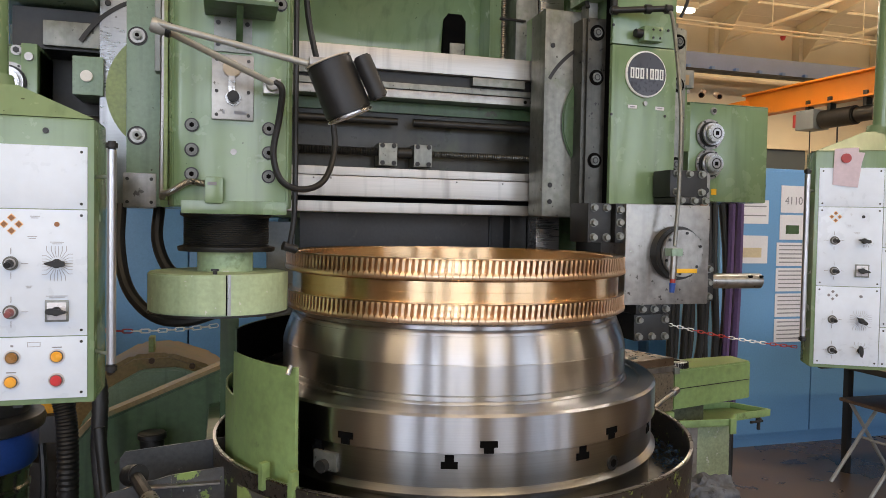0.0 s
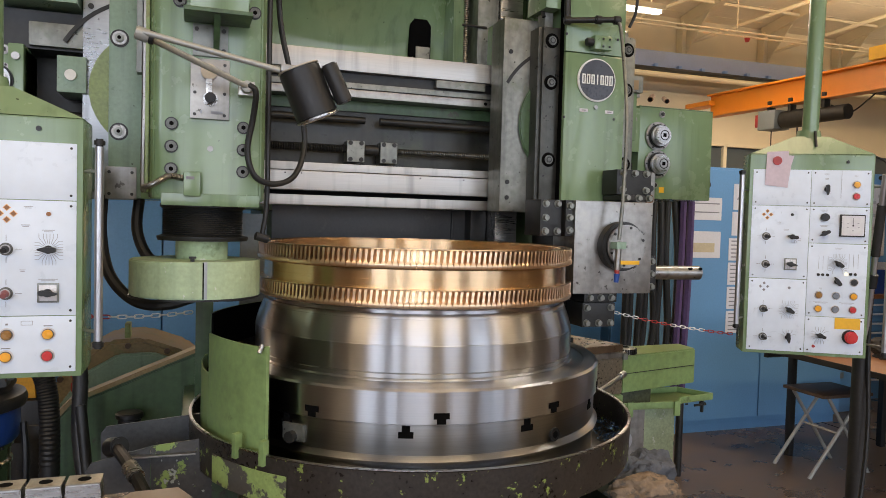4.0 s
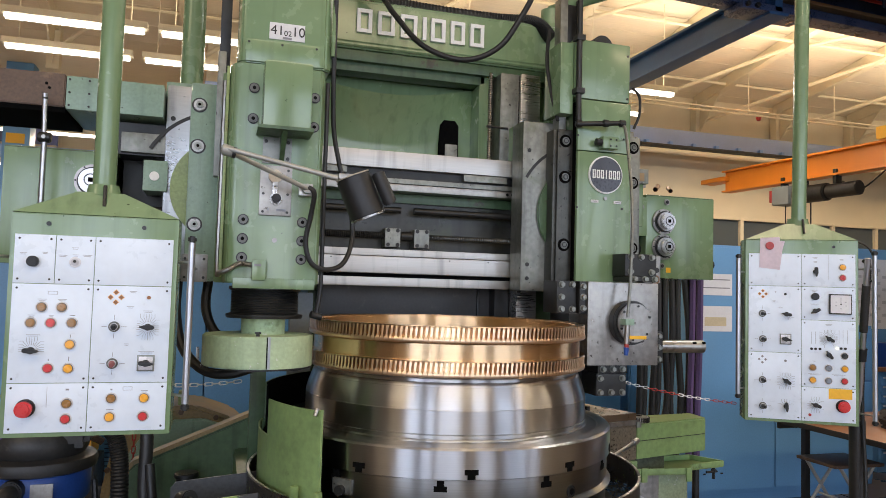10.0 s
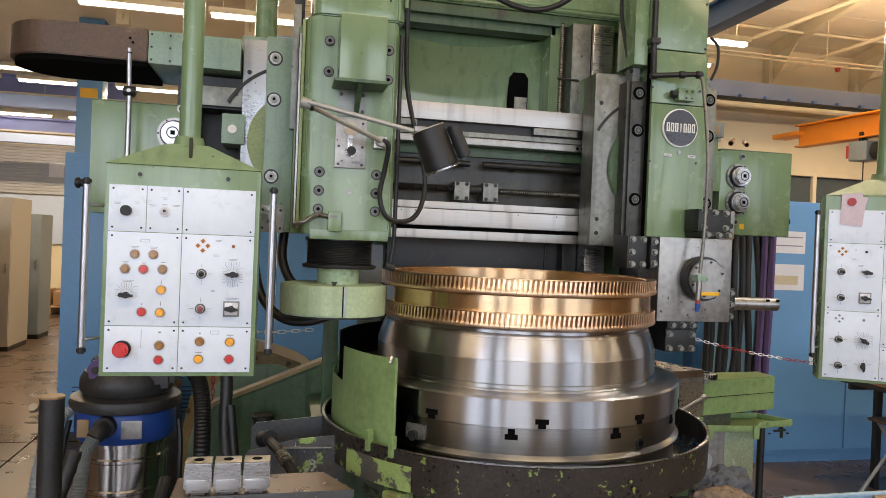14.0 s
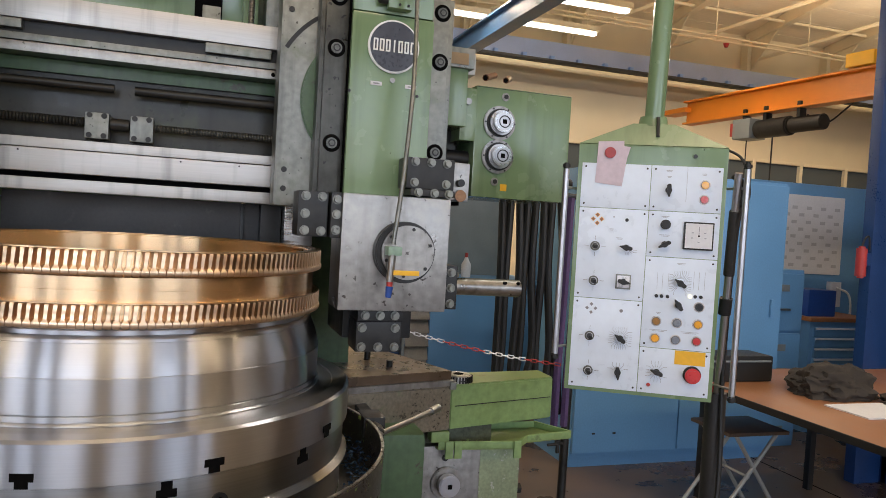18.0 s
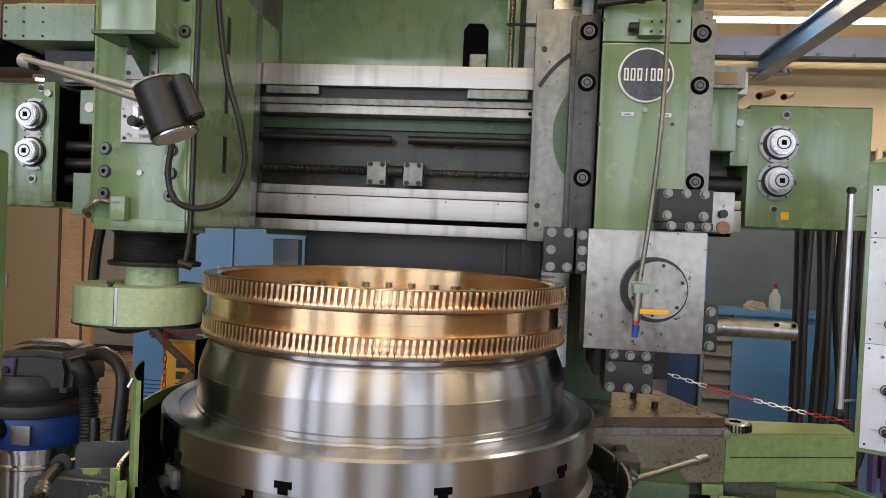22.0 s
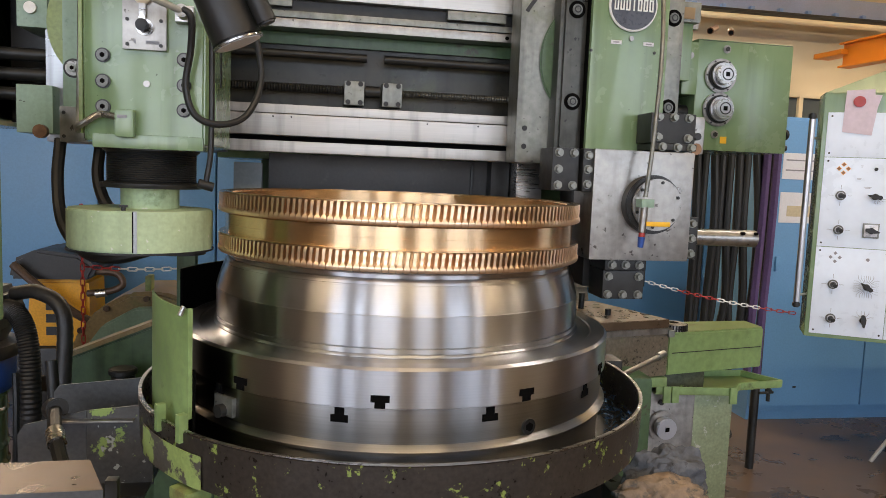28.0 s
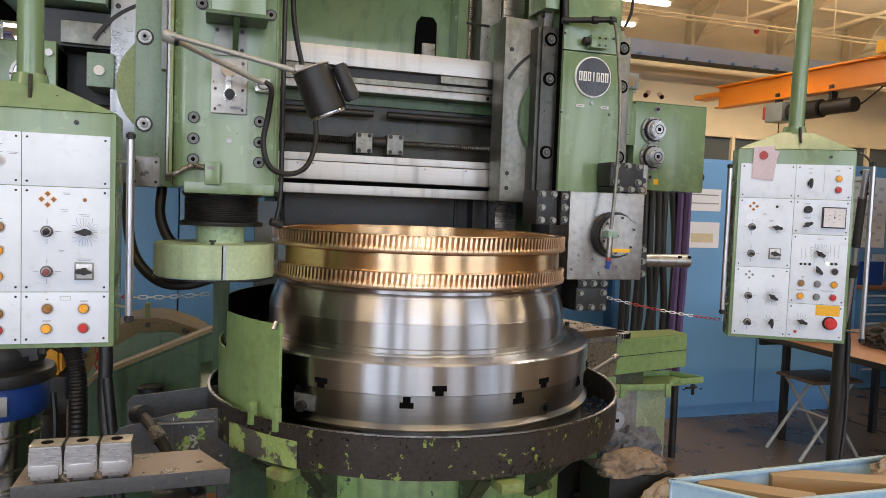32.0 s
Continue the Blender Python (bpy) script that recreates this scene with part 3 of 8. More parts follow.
part("rail_gap", B(-1.1, 1.08, 0.435, 0.55, 2.052, 2.090, 0.0), DSTEEL, lathe)
part("rail_step", B(-1.1, 1.08, 0.42, 0.55, 2.030, 2.0515, 0.002), GREYST, lathe)
part("rail_step", B(-1.1, 1.08, 0.425, 0.55, 1.998, 2.028, 0.003), PLATE, lathe)
for x in (0.395, 0.42):
    part("dark_bore", C((x, 0.4245, 2.013), (x, 0.44, 2.013), 0.007, 12), HOLE, lathe)
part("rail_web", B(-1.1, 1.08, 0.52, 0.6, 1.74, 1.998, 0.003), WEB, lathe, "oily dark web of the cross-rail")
part("rail_web_top", B(-1.1, 1.08, 0.505, 0.519, 1.955, 1.997, 0.003), GREEN_D, lathe)
part("feed_shaft", C((-0.95, 0.47, 1.918), (-0.09, 0.47, 1.918), 0.014, 18), DSTEEL, lathe)
part("feed_shaft", C((-0.03, 0.47, 1.918), (0.95, 0.47, 1.918), 0.015, 18), DSTEEL, lathe)


def leadscrew(x0, x1, y, z, r):
    bm = bmesh.new()
    n = int((x1 - x0) / 0.0045)
    prev = None
    for k in range(n + 1):
        x, rr = x0 + (x1 - x0) * k / n, r if k % 2 else r * 0.8
        ring = [bm.verts.new((x, y + rr * math.cos(q * math.pi / 6), z + rr * math.sin(q * math.pi / 6))) for q in range(12)]
        if prev:
            for q in range(12):
                bm.faces.new((prev[q], prev[(q + 1) % 12], ring[(q + 1) % 12], ring[q]))
        prev = ring
    return bm


part("lead_screw", leadscrew(-0.56, -0.165, 0.45, 1.803, 0.016), DSTEEL, lathe)
part("lead_screw", leadscrew(0.03, 0.50, 0.45, 1.803, 0.0125), BOLTHEAD, lathe)
part("screw_collar", C((-0.095, 0.45, 1.803), (-0.04, 0.45, 1.803), 0.02, 16, bev=0.003), DSTEEL, lathe)
for x0 in (-0.169, -0.039):
    nut = part("nut_block", B(x0 + 0.003, x0 + 0.071, 0.425, 0.5, 1.753, 1.834, 0.004), GREYST, lathe)
    for dx in (0.012, 0.062):
        for z in (1.763, 1.825):
            part("socket_screw", capscrew((x0 + dx + (0.004 if dx < 0.03 else -0.004), 0.425, z), FRONT, 0.0085), BLACK, nut)
part("lower_ledge", B(-1.15, 1.1, 0.41, 0.56, 1.712, 1.742, 0.003), RAIL, lathe)
part("lower_slideway", B(-1.15, 1.1, 0.398, 0.55, 1.638, 1.709, 0.003), RAIL, lathe, "bright ground lower slideway with oil marks")
for x in (-0.4, -0.34, 0.12, 0.3):
    part("oil_hole", C((x, 0.3975, 1.7), (x, 0.4, 1.7), 0.003, 8), HOLE, lathe)
part("rail_lower_gap", B(-1.1, 1.08, 0.44, 0.55, 1.622, 1.637, 0), HOLE, lathe)
part("lower_strip", B(-1.1, 0.425, 0.42, 0.5, 1.583, 1.621, 0.003), RAIL, lathe)
part("lower_strip_end", B(0.427, 1.0, 0.425, 0.5, 1.585, 1.621, 0.003), DSTEEL, lathe)
part("rail_end_post", B(0.428, 0.437, 0.385, 0.43, 1.60, 1.745, 0.001), PLATE, lathe)
part("rail_end_post", B(0.428, 0.437, 0.385, 0.43, 2.08, 2.19, 0.001), PLATE, lathe)
# sheet coloured near black to deepen the dark zone under the rail
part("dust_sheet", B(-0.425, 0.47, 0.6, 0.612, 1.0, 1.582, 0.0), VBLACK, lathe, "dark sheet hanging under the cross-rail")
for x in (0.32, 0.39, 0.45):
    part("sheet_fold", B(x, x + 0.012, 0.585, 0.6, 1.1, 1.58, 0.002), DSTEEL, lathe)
part("sheet_post", B(-0.545, -0.447, 0.57, 0.62, 1.1, 1.545, 0.003), GREYPT, lathe)
# arm of the cross-rail beyond the left head
part("rail_arm", B(-1.397, -1.067, 0.214, 0.6, 2.184, 2.306, 0.006), BLUEGREEN, lathe)
for x in (-1.385, -1.32, -1.25):
    for z in (2.198, 2.245, 2.292):
        part("arm_screw", capscrew((x, 0.214, z), FRONT, 0.004), DSTEEL, lathe)
oval = [(-1.399, 0.214), (-1.72, 0.214)] + [(-1.72 - 0.19 * math.sin(radians(a)), 0.404 - 0.19 * math.cos(radians(a))) for a in range(10, 180, 10)] + [(-1.72, 0.594), (-1.399, 0.594)]
part("arm_drive_cover", PRISM(oval, "z", 2.19, 2.31, 0.004), RUST, lathe, "brown oval drive cover with a rounded end")
part("arm_belt_gap", PRISM([(u + 0.012 if u < -1.5 else u, v + (0.012 if v < 0.4 else -0.012)) for u, v in oval], "z", 2.172, 2.189), HOLE, lathe)
for x in (-1.45, -1.46):
    part("cover_screw", capscrew((x, 0.214, 2.27 if x < -1.455 else 2.255), FRONT, 0.005), HOLE, lathe)
part("arm_web", B(-1.3, -1.05, 0.3, 0.6, 2.05, 2.171, 0), DSTEEL, lathe)

# ---- saddles on the cross-rail ----


def saddle(x0, x1, inner, cx, r, mat, who):
    s = thing("saddle", (x0, 0.4, 1.6), "grey-green cross-rail saddle carrying the " + who + " tool head", "machine saddle", "saddles on the cross-rail", move=(0, -0.028, 0.045))
    part("body", B(x0, x1, 0.27, 0.396, 1.585, 2.33, 0.012), mat, s)
    part("cover", B(x0 + 0.01, x1 - 0.01, 0.397, 0.6, 2.17, 2.335, 0.01), GREEN, s)
    part("swivel_disc", C((cx, 0.268, 1.93), (cx, 0.256 if cx > 0 else 0.2, 1.93), r, 72, bev=0.005), GREEN_D if cx > 0 else GREEN_Y, s)
    # curved scale groove round the swivel
    sg = 1 if cx < 0 else -1
    arc = []
    for rr, angs in ((0.316, range(112, 152, 3)), (0.303, range(151, 111, -3))):
        arc += [(cx - sg * 0 + rr * math.cos(radians(a)), 1.93 + rr * math.sin(radians(a))) for a in angs]
    part("scale_groove", PRISM(arc, "y", 0.2685, 0.275), BLACK, s)
    for q in (1.64, 1.7, 2.2):
        part("socket_screw", capscrew((inner, 0.27, q), FRONT, 0.009), BLACK, s)
    return s


saddle(0.40, 0.95, 0.43, 0.690, 0.222, GREYST, "badged")
saddle(-1.06, -0.548, -1.035, -0.84, 0.192, SADDLE, "grinding")

# ---- left tool head ----
lh = thing("ram_carriage", (-0.67, -0.18, 1.6), "green tool head with tall square ram and grinding spindle", "machine head", "machine heads", move=(0, -0.02, 0.017))
part("guide_body", B(-0.968, -0.862, 0.125, 0.268, 1.615, 2.34, 0.01), BLUEGREEN, lh)
for z in (1.82, 2.105, 2.257):
    bolt = part("guide_bolt", C((-0.937, 0.125, z), (-0.937, 0.122, z), 0.027, 28), DSTEEL, lh)
    part("washer", C((-0.937, 0.1218, z), (-0.937, 0.117, z), 0.021, 28, bev=0.001), PLATE, bolt)
    part("bolt_head", C((-0.937, 0.1168, z), (-0.937, 0.107, z), 0.0125, 24, bev=0.002), GREYST, bolt)
    part("bolt_socket", C((-0.937, 0.1068, z), (-0.937, 0.1062, z), 0.006, 6), HOLE, bolt)
part("foot_plate", B(-0.975, -0.885, 0.12, 0.2, 1.612, 1.712, 0.003), PLATE, lh)
for x in (-0.963, -0.898):
    for z in (1.628, 1.695):
        part("socket_screw", capscrew((x, 0.12, z), FRONT, 0.005), DSTEEL, lh)
ramx = [(-0.835, -0.04), (-0.835, -0.135), (-0.822, -0.165), (-0.795, -0.18), (-0.535, -0.18), (-0.522, -0.168), (-0.522, 0.26), (-0.862, 0.26), (-0.862, -0.03)]
part("ram_body", PRISM(ramx, "z", 1.612, 2.345, 0.004), GREEN, lh)
part("ram_corner_strip", B(-0.846, -0.836, -0.135, -0.05, 1.63, 2.34, 0.002), GREEN_Y, lh)
upx = [(-0.815, 0.1), (-0.815, -0.14), (-0.805, -0.168), (-0.785, -0.18), (-0.525, -0.18), (-0.505, -0.16), (-0.505, 0.1)]
part("ram_cover", PRISM(upx, "z", 2.348, 3.385, 0.006), GREEN, lh, "tall plain green ram cover")
part("cover_plate", B(-0.79, -0.545, -0.184, -0.178, 2.352, 2.425, 0.002), GREEN, lh)
for x in (-0.78, -0.672, -0.557):
    part("cover_screw", capscrew((x, -0.184, 2.415), FRONT, 0.004), DSTEEL, lh)
part("inspection_lid", C((-0.632, -0.1795, 3.049), (-0.632, -0.1812, 3.049), 0.063, 48, bev=0.0006), GREEN, lh)
part("lid_seam", LATHE([(0.0632, -0.1803), (0.0645, -0.1803), (0.0645, -0.1799), (0.0632, -0.1799)], 48, closed=True), GREEN_D, lh).matrix_local = Matrix.Translation(Vector((-0.632, 0, 3.049)) - BASE[lh.name]) @ Matrix.Rotation(radians(-90), 4, "X") @ Matrix.Translation(BASE[lh.name])
part("cover_top_hook", B(-0.50, -0.47, -0.16, -0.14, 3.27, 3.29, 0.003), DSTEEL, lh)
part("cover_edge_tube", SWEEP([(-0.498, -0.17, 3.34), (-0.498, -0.172, 2.8), (-0.5, -0.175, 2.4)], 0.007, 8, 3), GREEN, lh)
part("side_guide", B(-0.875, -0.838, 0.02, 0.12, 2.3, 3.12, 0.003), DSTEEL, lh)
part("side_guide_face", B(-0.878, -0.85, -0.03, 0.019, 1.98, 2.42, 0.003), GREYST, lh)
# number plate of the machine on the cover
npl = part("number_plate", B(-0.716, -0.598, -0.1835, -0.18, 2.434, 2.491, 0.001), PAPER, lh, "white plate with black machine number")
up = Matrix.Rotation(radians(90), 4, "X")
words("number_left", "41", 0.046, BLACK, lh, Matrix.Translation((-0.69, -0.1845, 2.464)) @ up)
words("number_small", "02", 0.026, BLACK, lh, Matrix.Translation((-0.655, -0.1845, 2.456)) @ up)
words("number_right", "10", 0.046, BLACK, lh, Matrix.Translation((-0.62, -0.1845, 2.464)) @ up)
part("plate_bars", B(-0.672, -0.642, -0.185, -0.183, 2.437, 2.444, 0), INK, lh)
for z in (1.821, 1.758, 1.696):
    for x in (-0.775, -0.583):
        bolt = part("ram_bolt", C((x, -0.18, z), (x, -0.1835, z), 0.0178, 24), DSTEEL, lh)
        part("bolt_head", C((x, -0.1838, z), (x, -0.188, z), 0.0142, 20, bev=0.001), BOLTHEAD, bolt)
        part("bolt_socket", C((x, -0.1881, z), (x, -0.1886, z), 0.0065, 6), HOLE, bolt)
for x, zs in ((-0.757, (2.158, 2.261)), (-0.556, (2.147, 2.247))):
    for z in zs:
        bolt = part("ram_bolt", C((x, -0.18, z), (x, -0.1835, z), 0.0178, 24), DSTEEL, lh)
        part("bolt_head", C((x, -0.1838, z), (x, -0.188, z), 0.0142, 20, bev=0.001), BOLTHEAD, bolt)
        part("bolt_socket", C((x, -0.1881, z), (x, -0.1886, z), 0.0065, 6), HOLE, bolt)
part("centre_plug", C((-0.672, -0.18, 1.757), (-0.672, -0.184, 1.757), 0.008, 14), PLATE, lh)
# dark bars on the ram's side stand in for the shadow in its slots
for k in range(4):
    part("side_slot", B(-0.523, -0.5205, 0.02, 0.045, 1.78 + k * 0.18, 1.89 + k * 0.18, 0.001), DSTEEL, lh)
part("side_hatch", B(-0.5235, -0.519, -0.08, -0.02, 1.68, 1.78, 0.002), GREEN, lh)
# boxed motor cover with its bracket
part("motor_box", B(-0.730, -0.578, -0.30, -0.181, 2.115, 2.327, 0.006), GREEN, lh)
part("box_base", B(-0.745, -0.57, -0.315, -0.181, 2.103, 2.114, 0.002), GREEN_D, lh)
part("bracket_plate", B(-0.722, -0.628, -0.188, -0.18, 2.012, 2.10, 0.002), GREYST, lh)
part("bracket_gusset", PRISM([(-0.186, 2.02), (-0.186, 2.102), (-0.30, 2.102), (-0.29, 2.09)], "x", -0.668, -0.652), GREEN_D, lh)
for x in (-0.712, -0.64):
    for z in (2.03, 2.085):
        part("socket_screw", capscrew((x, -0.188, z), FRONT, 0.006), DSTEEL, lh)
# lever plate
lev = part("lever_plate", B(-0.727, -0.623, -0.192, -0.18, 1.838, 2.005, 0.003), PLATE, lh)
part("tan_disc", C((-0.678, -0.192, 1.968), (-0.678, -0.206, 1.968), 0.022, 28, bev=0.002), CAPTAN, lev)
part("lever_stem", B(-0.686, -0.67, -0.205, -0.193, 1.905, 1.95, 0.002), STEEL, lev)
part("knob_ring", C((-0.674, -0.193, 1.893), (-0.674, -0.2, 1.893), 0.02, 24, bev=0.002), STEEL, lev)
part("black_knob", C((-0.674, -0.2, 1.893), (-0.674, -0.232, 1.893), 0.013, 20, r2=0.015, bev=0.003), BLACK, lev)
for x in (-0.715, -0.636):
    for z in (1.85, 1.91, 1.99):
        part("socket_screw", capscrew((x, -0.192, z), FRONT, 0.0045), DSTEEL, lev)
part("maker_mark", B(-0.70, -0.695, -0.1935, -0.192, 1.853, 1.862, 0), INK, lev)
part("maker_mark", B(-0.672, -0.64, -0.1935, -0.192, 1.853, 1.861, 0), INK, lev)
# junction box and conduit
jb = part("junction_box", B(-0.742, -0.697, -0.21, -0.182, 1.622, 1.69, 0.006), GREEN, lh)
part("box_label", B(-0.735, -0.713, -0.2115, -0.21, 1.668, 1.676, 0), INK, jb)
part("conduit", SWEEP([(-0.742, -0.196, 1.672), (-0.78, -0.198, 1.675), (-0.815, -0.19, 1.655), (-0.842, -0.16, 1.645), (-0.85, -0.12, 1.66), (-0.85, -0.1, 1.9), (-0.85, -0.09, 2.3)], 0.0075, 8, 22, ribs=0.16), PLATE, lh, "flexible metal conduit")
part("ram_foot", B(-0.80, -0.535, -0.186, -0.05, 1.595, 1.63, 0.004), GREEN, lh)
# spindle under the ram
bell = [(0.128, 1.497), (0.13, 1.5), (0.13, 1.507), (0.112, 1.512)] + [(0.112 + (0.003 if k % 2 else 0), 1.512 + 0.0028 * k) for k in range(28)] + [(0.122, 1.592), (0.122, 1.602), (0.0, 1.602)]
part("bellows", LATHE(bell, 48, (-0.687, -0.05)), DSTEEL, lh, "dark ribbed spindle sleeve")
part("bellows_floor", C((-0.687, -0.05, 1.495), (-0.687, -0.05, 1.499), 0.128, 40), DSTEEL, lh)
part("spindle_neck", C((-0.69, -0.06, 1.43), (-0.69, -0.06, 1.495), 0.074, 40), PALE, lh)
gu = part("wheel_guard", C((-0.707, -0.082, 1.338), (-0.707, -0.082, 1.441), 0.181, 72, bev=0.004), PALE, lh, "pale green round wheel guard")
part("guard_door", LATHE([(0.1825, 1.339), (0.1845, 1.339), (0.1845, 1.4425), (0.1825, 1.4425)], 30, (-0.707, -0.082), 277, 352, closed=True), PALE, gu, "scuffed guard door panel")
part("door_edge", LATHE([(0.1846, 1.339), (0.1862, 1.339), (0.1862, 1.4425), (0.1846, 1.4425)], 3, (-0.707, -0.082), 277, 279.5, closed=True), SADDLE, gu, "bright worn edge of the guard door")
part("guard_seam", LATHE([(0.1812, 1.34), (0.1822, 1.34), (0.1822, 1.441), (0.1812, 1.441)], 2, (-0.707, -0.082), 275.9, 276.9, closed=True), HOLE, gu)
part("guard_rim", LATHE([(0.182, 1.333), (0.184, 1.333), (0.184, 1.3375), (0.182, 1.3375)], 60, (-0.707, -0.082), closed=True), DSTEEL, gu)
part("wing_screw", C((-0.715, -0.235, 1.442), (-0.715, -0.235, 1.452), 0.006, 10), DSTEEL, gu)
part("wing", B(-0.725, -0.705, -0.238, -0.232, 1.45, 1.456, 0.001), DSTEEL, gu)
part("wheel_hub", C((-0.62, -0.03, 1.315), (-0.62, -0.03, 1.337), 0.07, 30), BLACK, lh)
part("thick_hose", SWEEP([(-0.985, 0.16, 1.62), (-0.985, 0.13, 1.50), (-0.955, 0.08, 1.38), (-0.88, 0.03, 1.305), (-0.79, 0.0, 1.296), (-0.70, 0.02, 1.32)], 0.017, 10, 6), BLACK, lh, "thick black hose hanging in a loop")
part("thick_hose", SWEEP([(-0.88, 0.18, 1.62), (-0.885, 0.16, 1.52), (-0.855, 0.13, 1.44), (-0.80, 0.1, 1.40)], 0.017, 10, 6), BLACK, lh)
part("coolant_rod", SWEEP([(-0.515, -0.19, 2.3), (-0.515, -0.19, 1.9), (-0.515, -0.19, 1.62), (-0.525, -0.19, 1.53), (-0.53, -0.19, 1.50)], 0.0075, 8, 4), DSTEEL, lh)
part("rod_valve", C((-0.545, -0.195, 1.515), (-0.51, -0.185, 1.505), 0.012, 12), DSTEEL, lh)

# ---- feed gearboxes ----


def gearbox(x0, x1, yf, z0, z1, dial_x, who, sticker, knob_x):
    g = thing("feed_gearbox", ((x0 + x1) / 2, yf + 0.1, z0), "green feed gearbox with two steel dials beside the " + who + " tool head", "gearbox", "feed gearboxes")
    part("housing", B(x0, x1, yf, yf + 0.38, z0, z1, 0.008), GREEN, g)
    part("cover_seam", B(x0 + 0.004, x1 - 0.004, yf - 0.0015, yf, z1 - 0.006, z1 - 0.0045, 0), DSTEEL, g)
    for z in (1.985, 1.862):
        dial = part("dial_flange", C((dial_x, yf - 0.0005, z), (dial_x, yf - 0.012, z), 0.0625, 40, bev=0.003), PLATE, g)
        part("dial_step", C((dial_x, yf - 0.0122, z), (dial_x, yf - 0.018, z), 0.052, 40, bev=0.002), DSTEEL, dial)
        part("dial_ring", C((dial_x, yf - 0.0182, z), (dial_x, yf - 0.036, z), 0.045, 36, bev=0.004), CHROME, dial)
        part("dial_collar", C((dial_x, yf - 0.0362, z), (dial_x, yf - 0.055, z), 0.0375, 32, bev=0.003), STEEL, dial)
        part("dial_face", C((dial_x, yf - 0.0552, z), (dial_x, yf - 0.0575, z), 0.029, 28, bev=0.001), CHROME, dial)
        part("dial_groove", LATHE([(0.0185, 0.0), (0.0225, 0.0), (0.0225, 0.0008), (0.0185, 0.0008)], 28, closed=True), DSTEEL, dial).matrix_local = Matrix.Translation(Vector((dial_x, yf - 0.0576, z)) - BASE[g.name]) @ Matrix.Rotation(radians(90), 4, "X") @ Matrix.Translation(BASE[g.name])
        part("square_socket", B(dial_x - 0.008, dial_x + 0.008, yf - 0.0585, yf - 0.0576, z - 0.008, z + 0.008, 0), HOLE, dial)
        for a in range(0, 360, 60):
            part("flange_screw", capscrew((dial_x + 0.057 * math.cos(radians(a)), yf - 0.012, z + 0.057 * math.sin(radians(a))), FRONT, 0.0035), DSTEEL, dial)
    for x, z in ((dial_x - 0.005, 1.77), (dial_x + 0.02, 2.083)):
        plug = part("oil_plug", C((x, yf - 0.0005, z), (x, yf - 0.007, z), 0.015, 20, bev=0.002), PLATE, g)
        part("plug_hex", C((x, yf - 0.0071, z), (x, yf - 0.011, z), 0.009, 6), DSTEEL, plug)
    if sticker:
        part("yellow_mark", B(dial_x + 0.02, dial_x + 0.045, yf - 0.002, yf, 1.738, 1.763, 0), YELLOW, g)
    side = 1 if knob_x > 0 else -1
    part("side_knob", C((knob_x, yf + 0.1, 1.79), (knob_x + 0.05 * side, yf + 0.1, 1.79), 0.014, 16, bev=0.003), BLACK, g)
    part("knob_head", C((knob_x + 0.0505 * side, yf + 0.1, 1.79), (knob_x + 0.07 * side, yf + 0.1, 1.79), 0.021, 16, bev=0.005), BLACK, g)
    return g


gearbox(1.12, 1.507, 0.405, 1.71, 2.116, 1.214, "badged", True, 1.508)
gearbox(-1.595, -1.222, 0.24, 1.677, 2.10, -1.30, "grinding", False, -1.596)
lk = thing("feed_linkage", (-1.2, 0.5, 1.65), "dark feed linkage between gearbox and saddle", "linkage", "feed linkages", move=(0.04, -0.196, 0.033))
part("link_plate", B(-1.305, -1.262, 0.42, 0.7, 1.66, 2.07, 0.004), GREEN, lk)
part("link_block", B(-1.255, -1.06, 0.45, 0.7, 2.075, 2.15, 0.005), GREYST, lk)
part("link_bracket", B(-1.17, -1.085, 0.42, 0.6, 1.93, 2.045, 0.004), BLUEGREEN, lk)
part("white_button", C((-1.13, 0.42, 1.985), (-1.13, 0.41, 1.985), 0.017, 24), WHITE2, lk)
for z in (1.86, 1.80, 1.74):
    part("link_shaft", C((-1.26, 0.5, z), (-1.05, 0.5, z), 0.02, 16), DSTEEL, lk)
part("link_head", C((-1.283, 0.42, 2.03), (-1.283, 0.41, 2.03), 0.012, 16), PLATE, lk)
part("stop_block", B(-1.16, -1.06, 0.38, 0.5, 1.62, 1.76, 0.004), BLUEGREEN, lk)
part("stop_disc", C((-1.09, 0.36, 1.625), (-1.09, 0.38, 1.625), 0.02, 24), COPPER, lk)
part("back_web", B(-1.3, -1.05, 0.62, 0.64, 1.66, 2.07, 0), DSTEEL, lk)
lk2 = thing("feed_linkage", (1.05, 0.5, 1.65), "green and dark feed linkage between saddle and gearbox", "linkage", "feed linkages", move=(0, -0.024, 0.05))
part("link_plate", B(1.06, 1.12, 0.42, 0.7, 1.86, 2.05, 0.004), GREEN, lk2)
part("link_block", B(0.98, 1.06, 0.36, 0.6, 1.9, 2.11, 0.004), GREEN, lk2)
part("top_block", B(0.96, 1.075, 0.34, 0.5, 2.10, 2.17, 0.004), GREYST, lk2)
part("tan_cap", B(0.97, 1.05, 0.335, 0.339, 2.11, 2.15, 0.002), TAN, lk2)
part("link_shaft", C((0.95, 0.5, 1.8), (1.13, 0.5, 1.8), 0.03, 18), BLACK, lk2)
part("stop_block", B(0.935, 1.0, 0.12, 0.3, 1.63, 1.75, 0.004), PLATE, lk2)
part("stop_knob", C((0.965, 0.118, 1.685), (0.965, 0.095, 1.685), 0.012, 16), BLACK, lk2)
part("stop_disc", C((0.97, 0.118, 1.645), (0.97, 0.11, 1.645), 0.019, 24), COPPER, lk2)
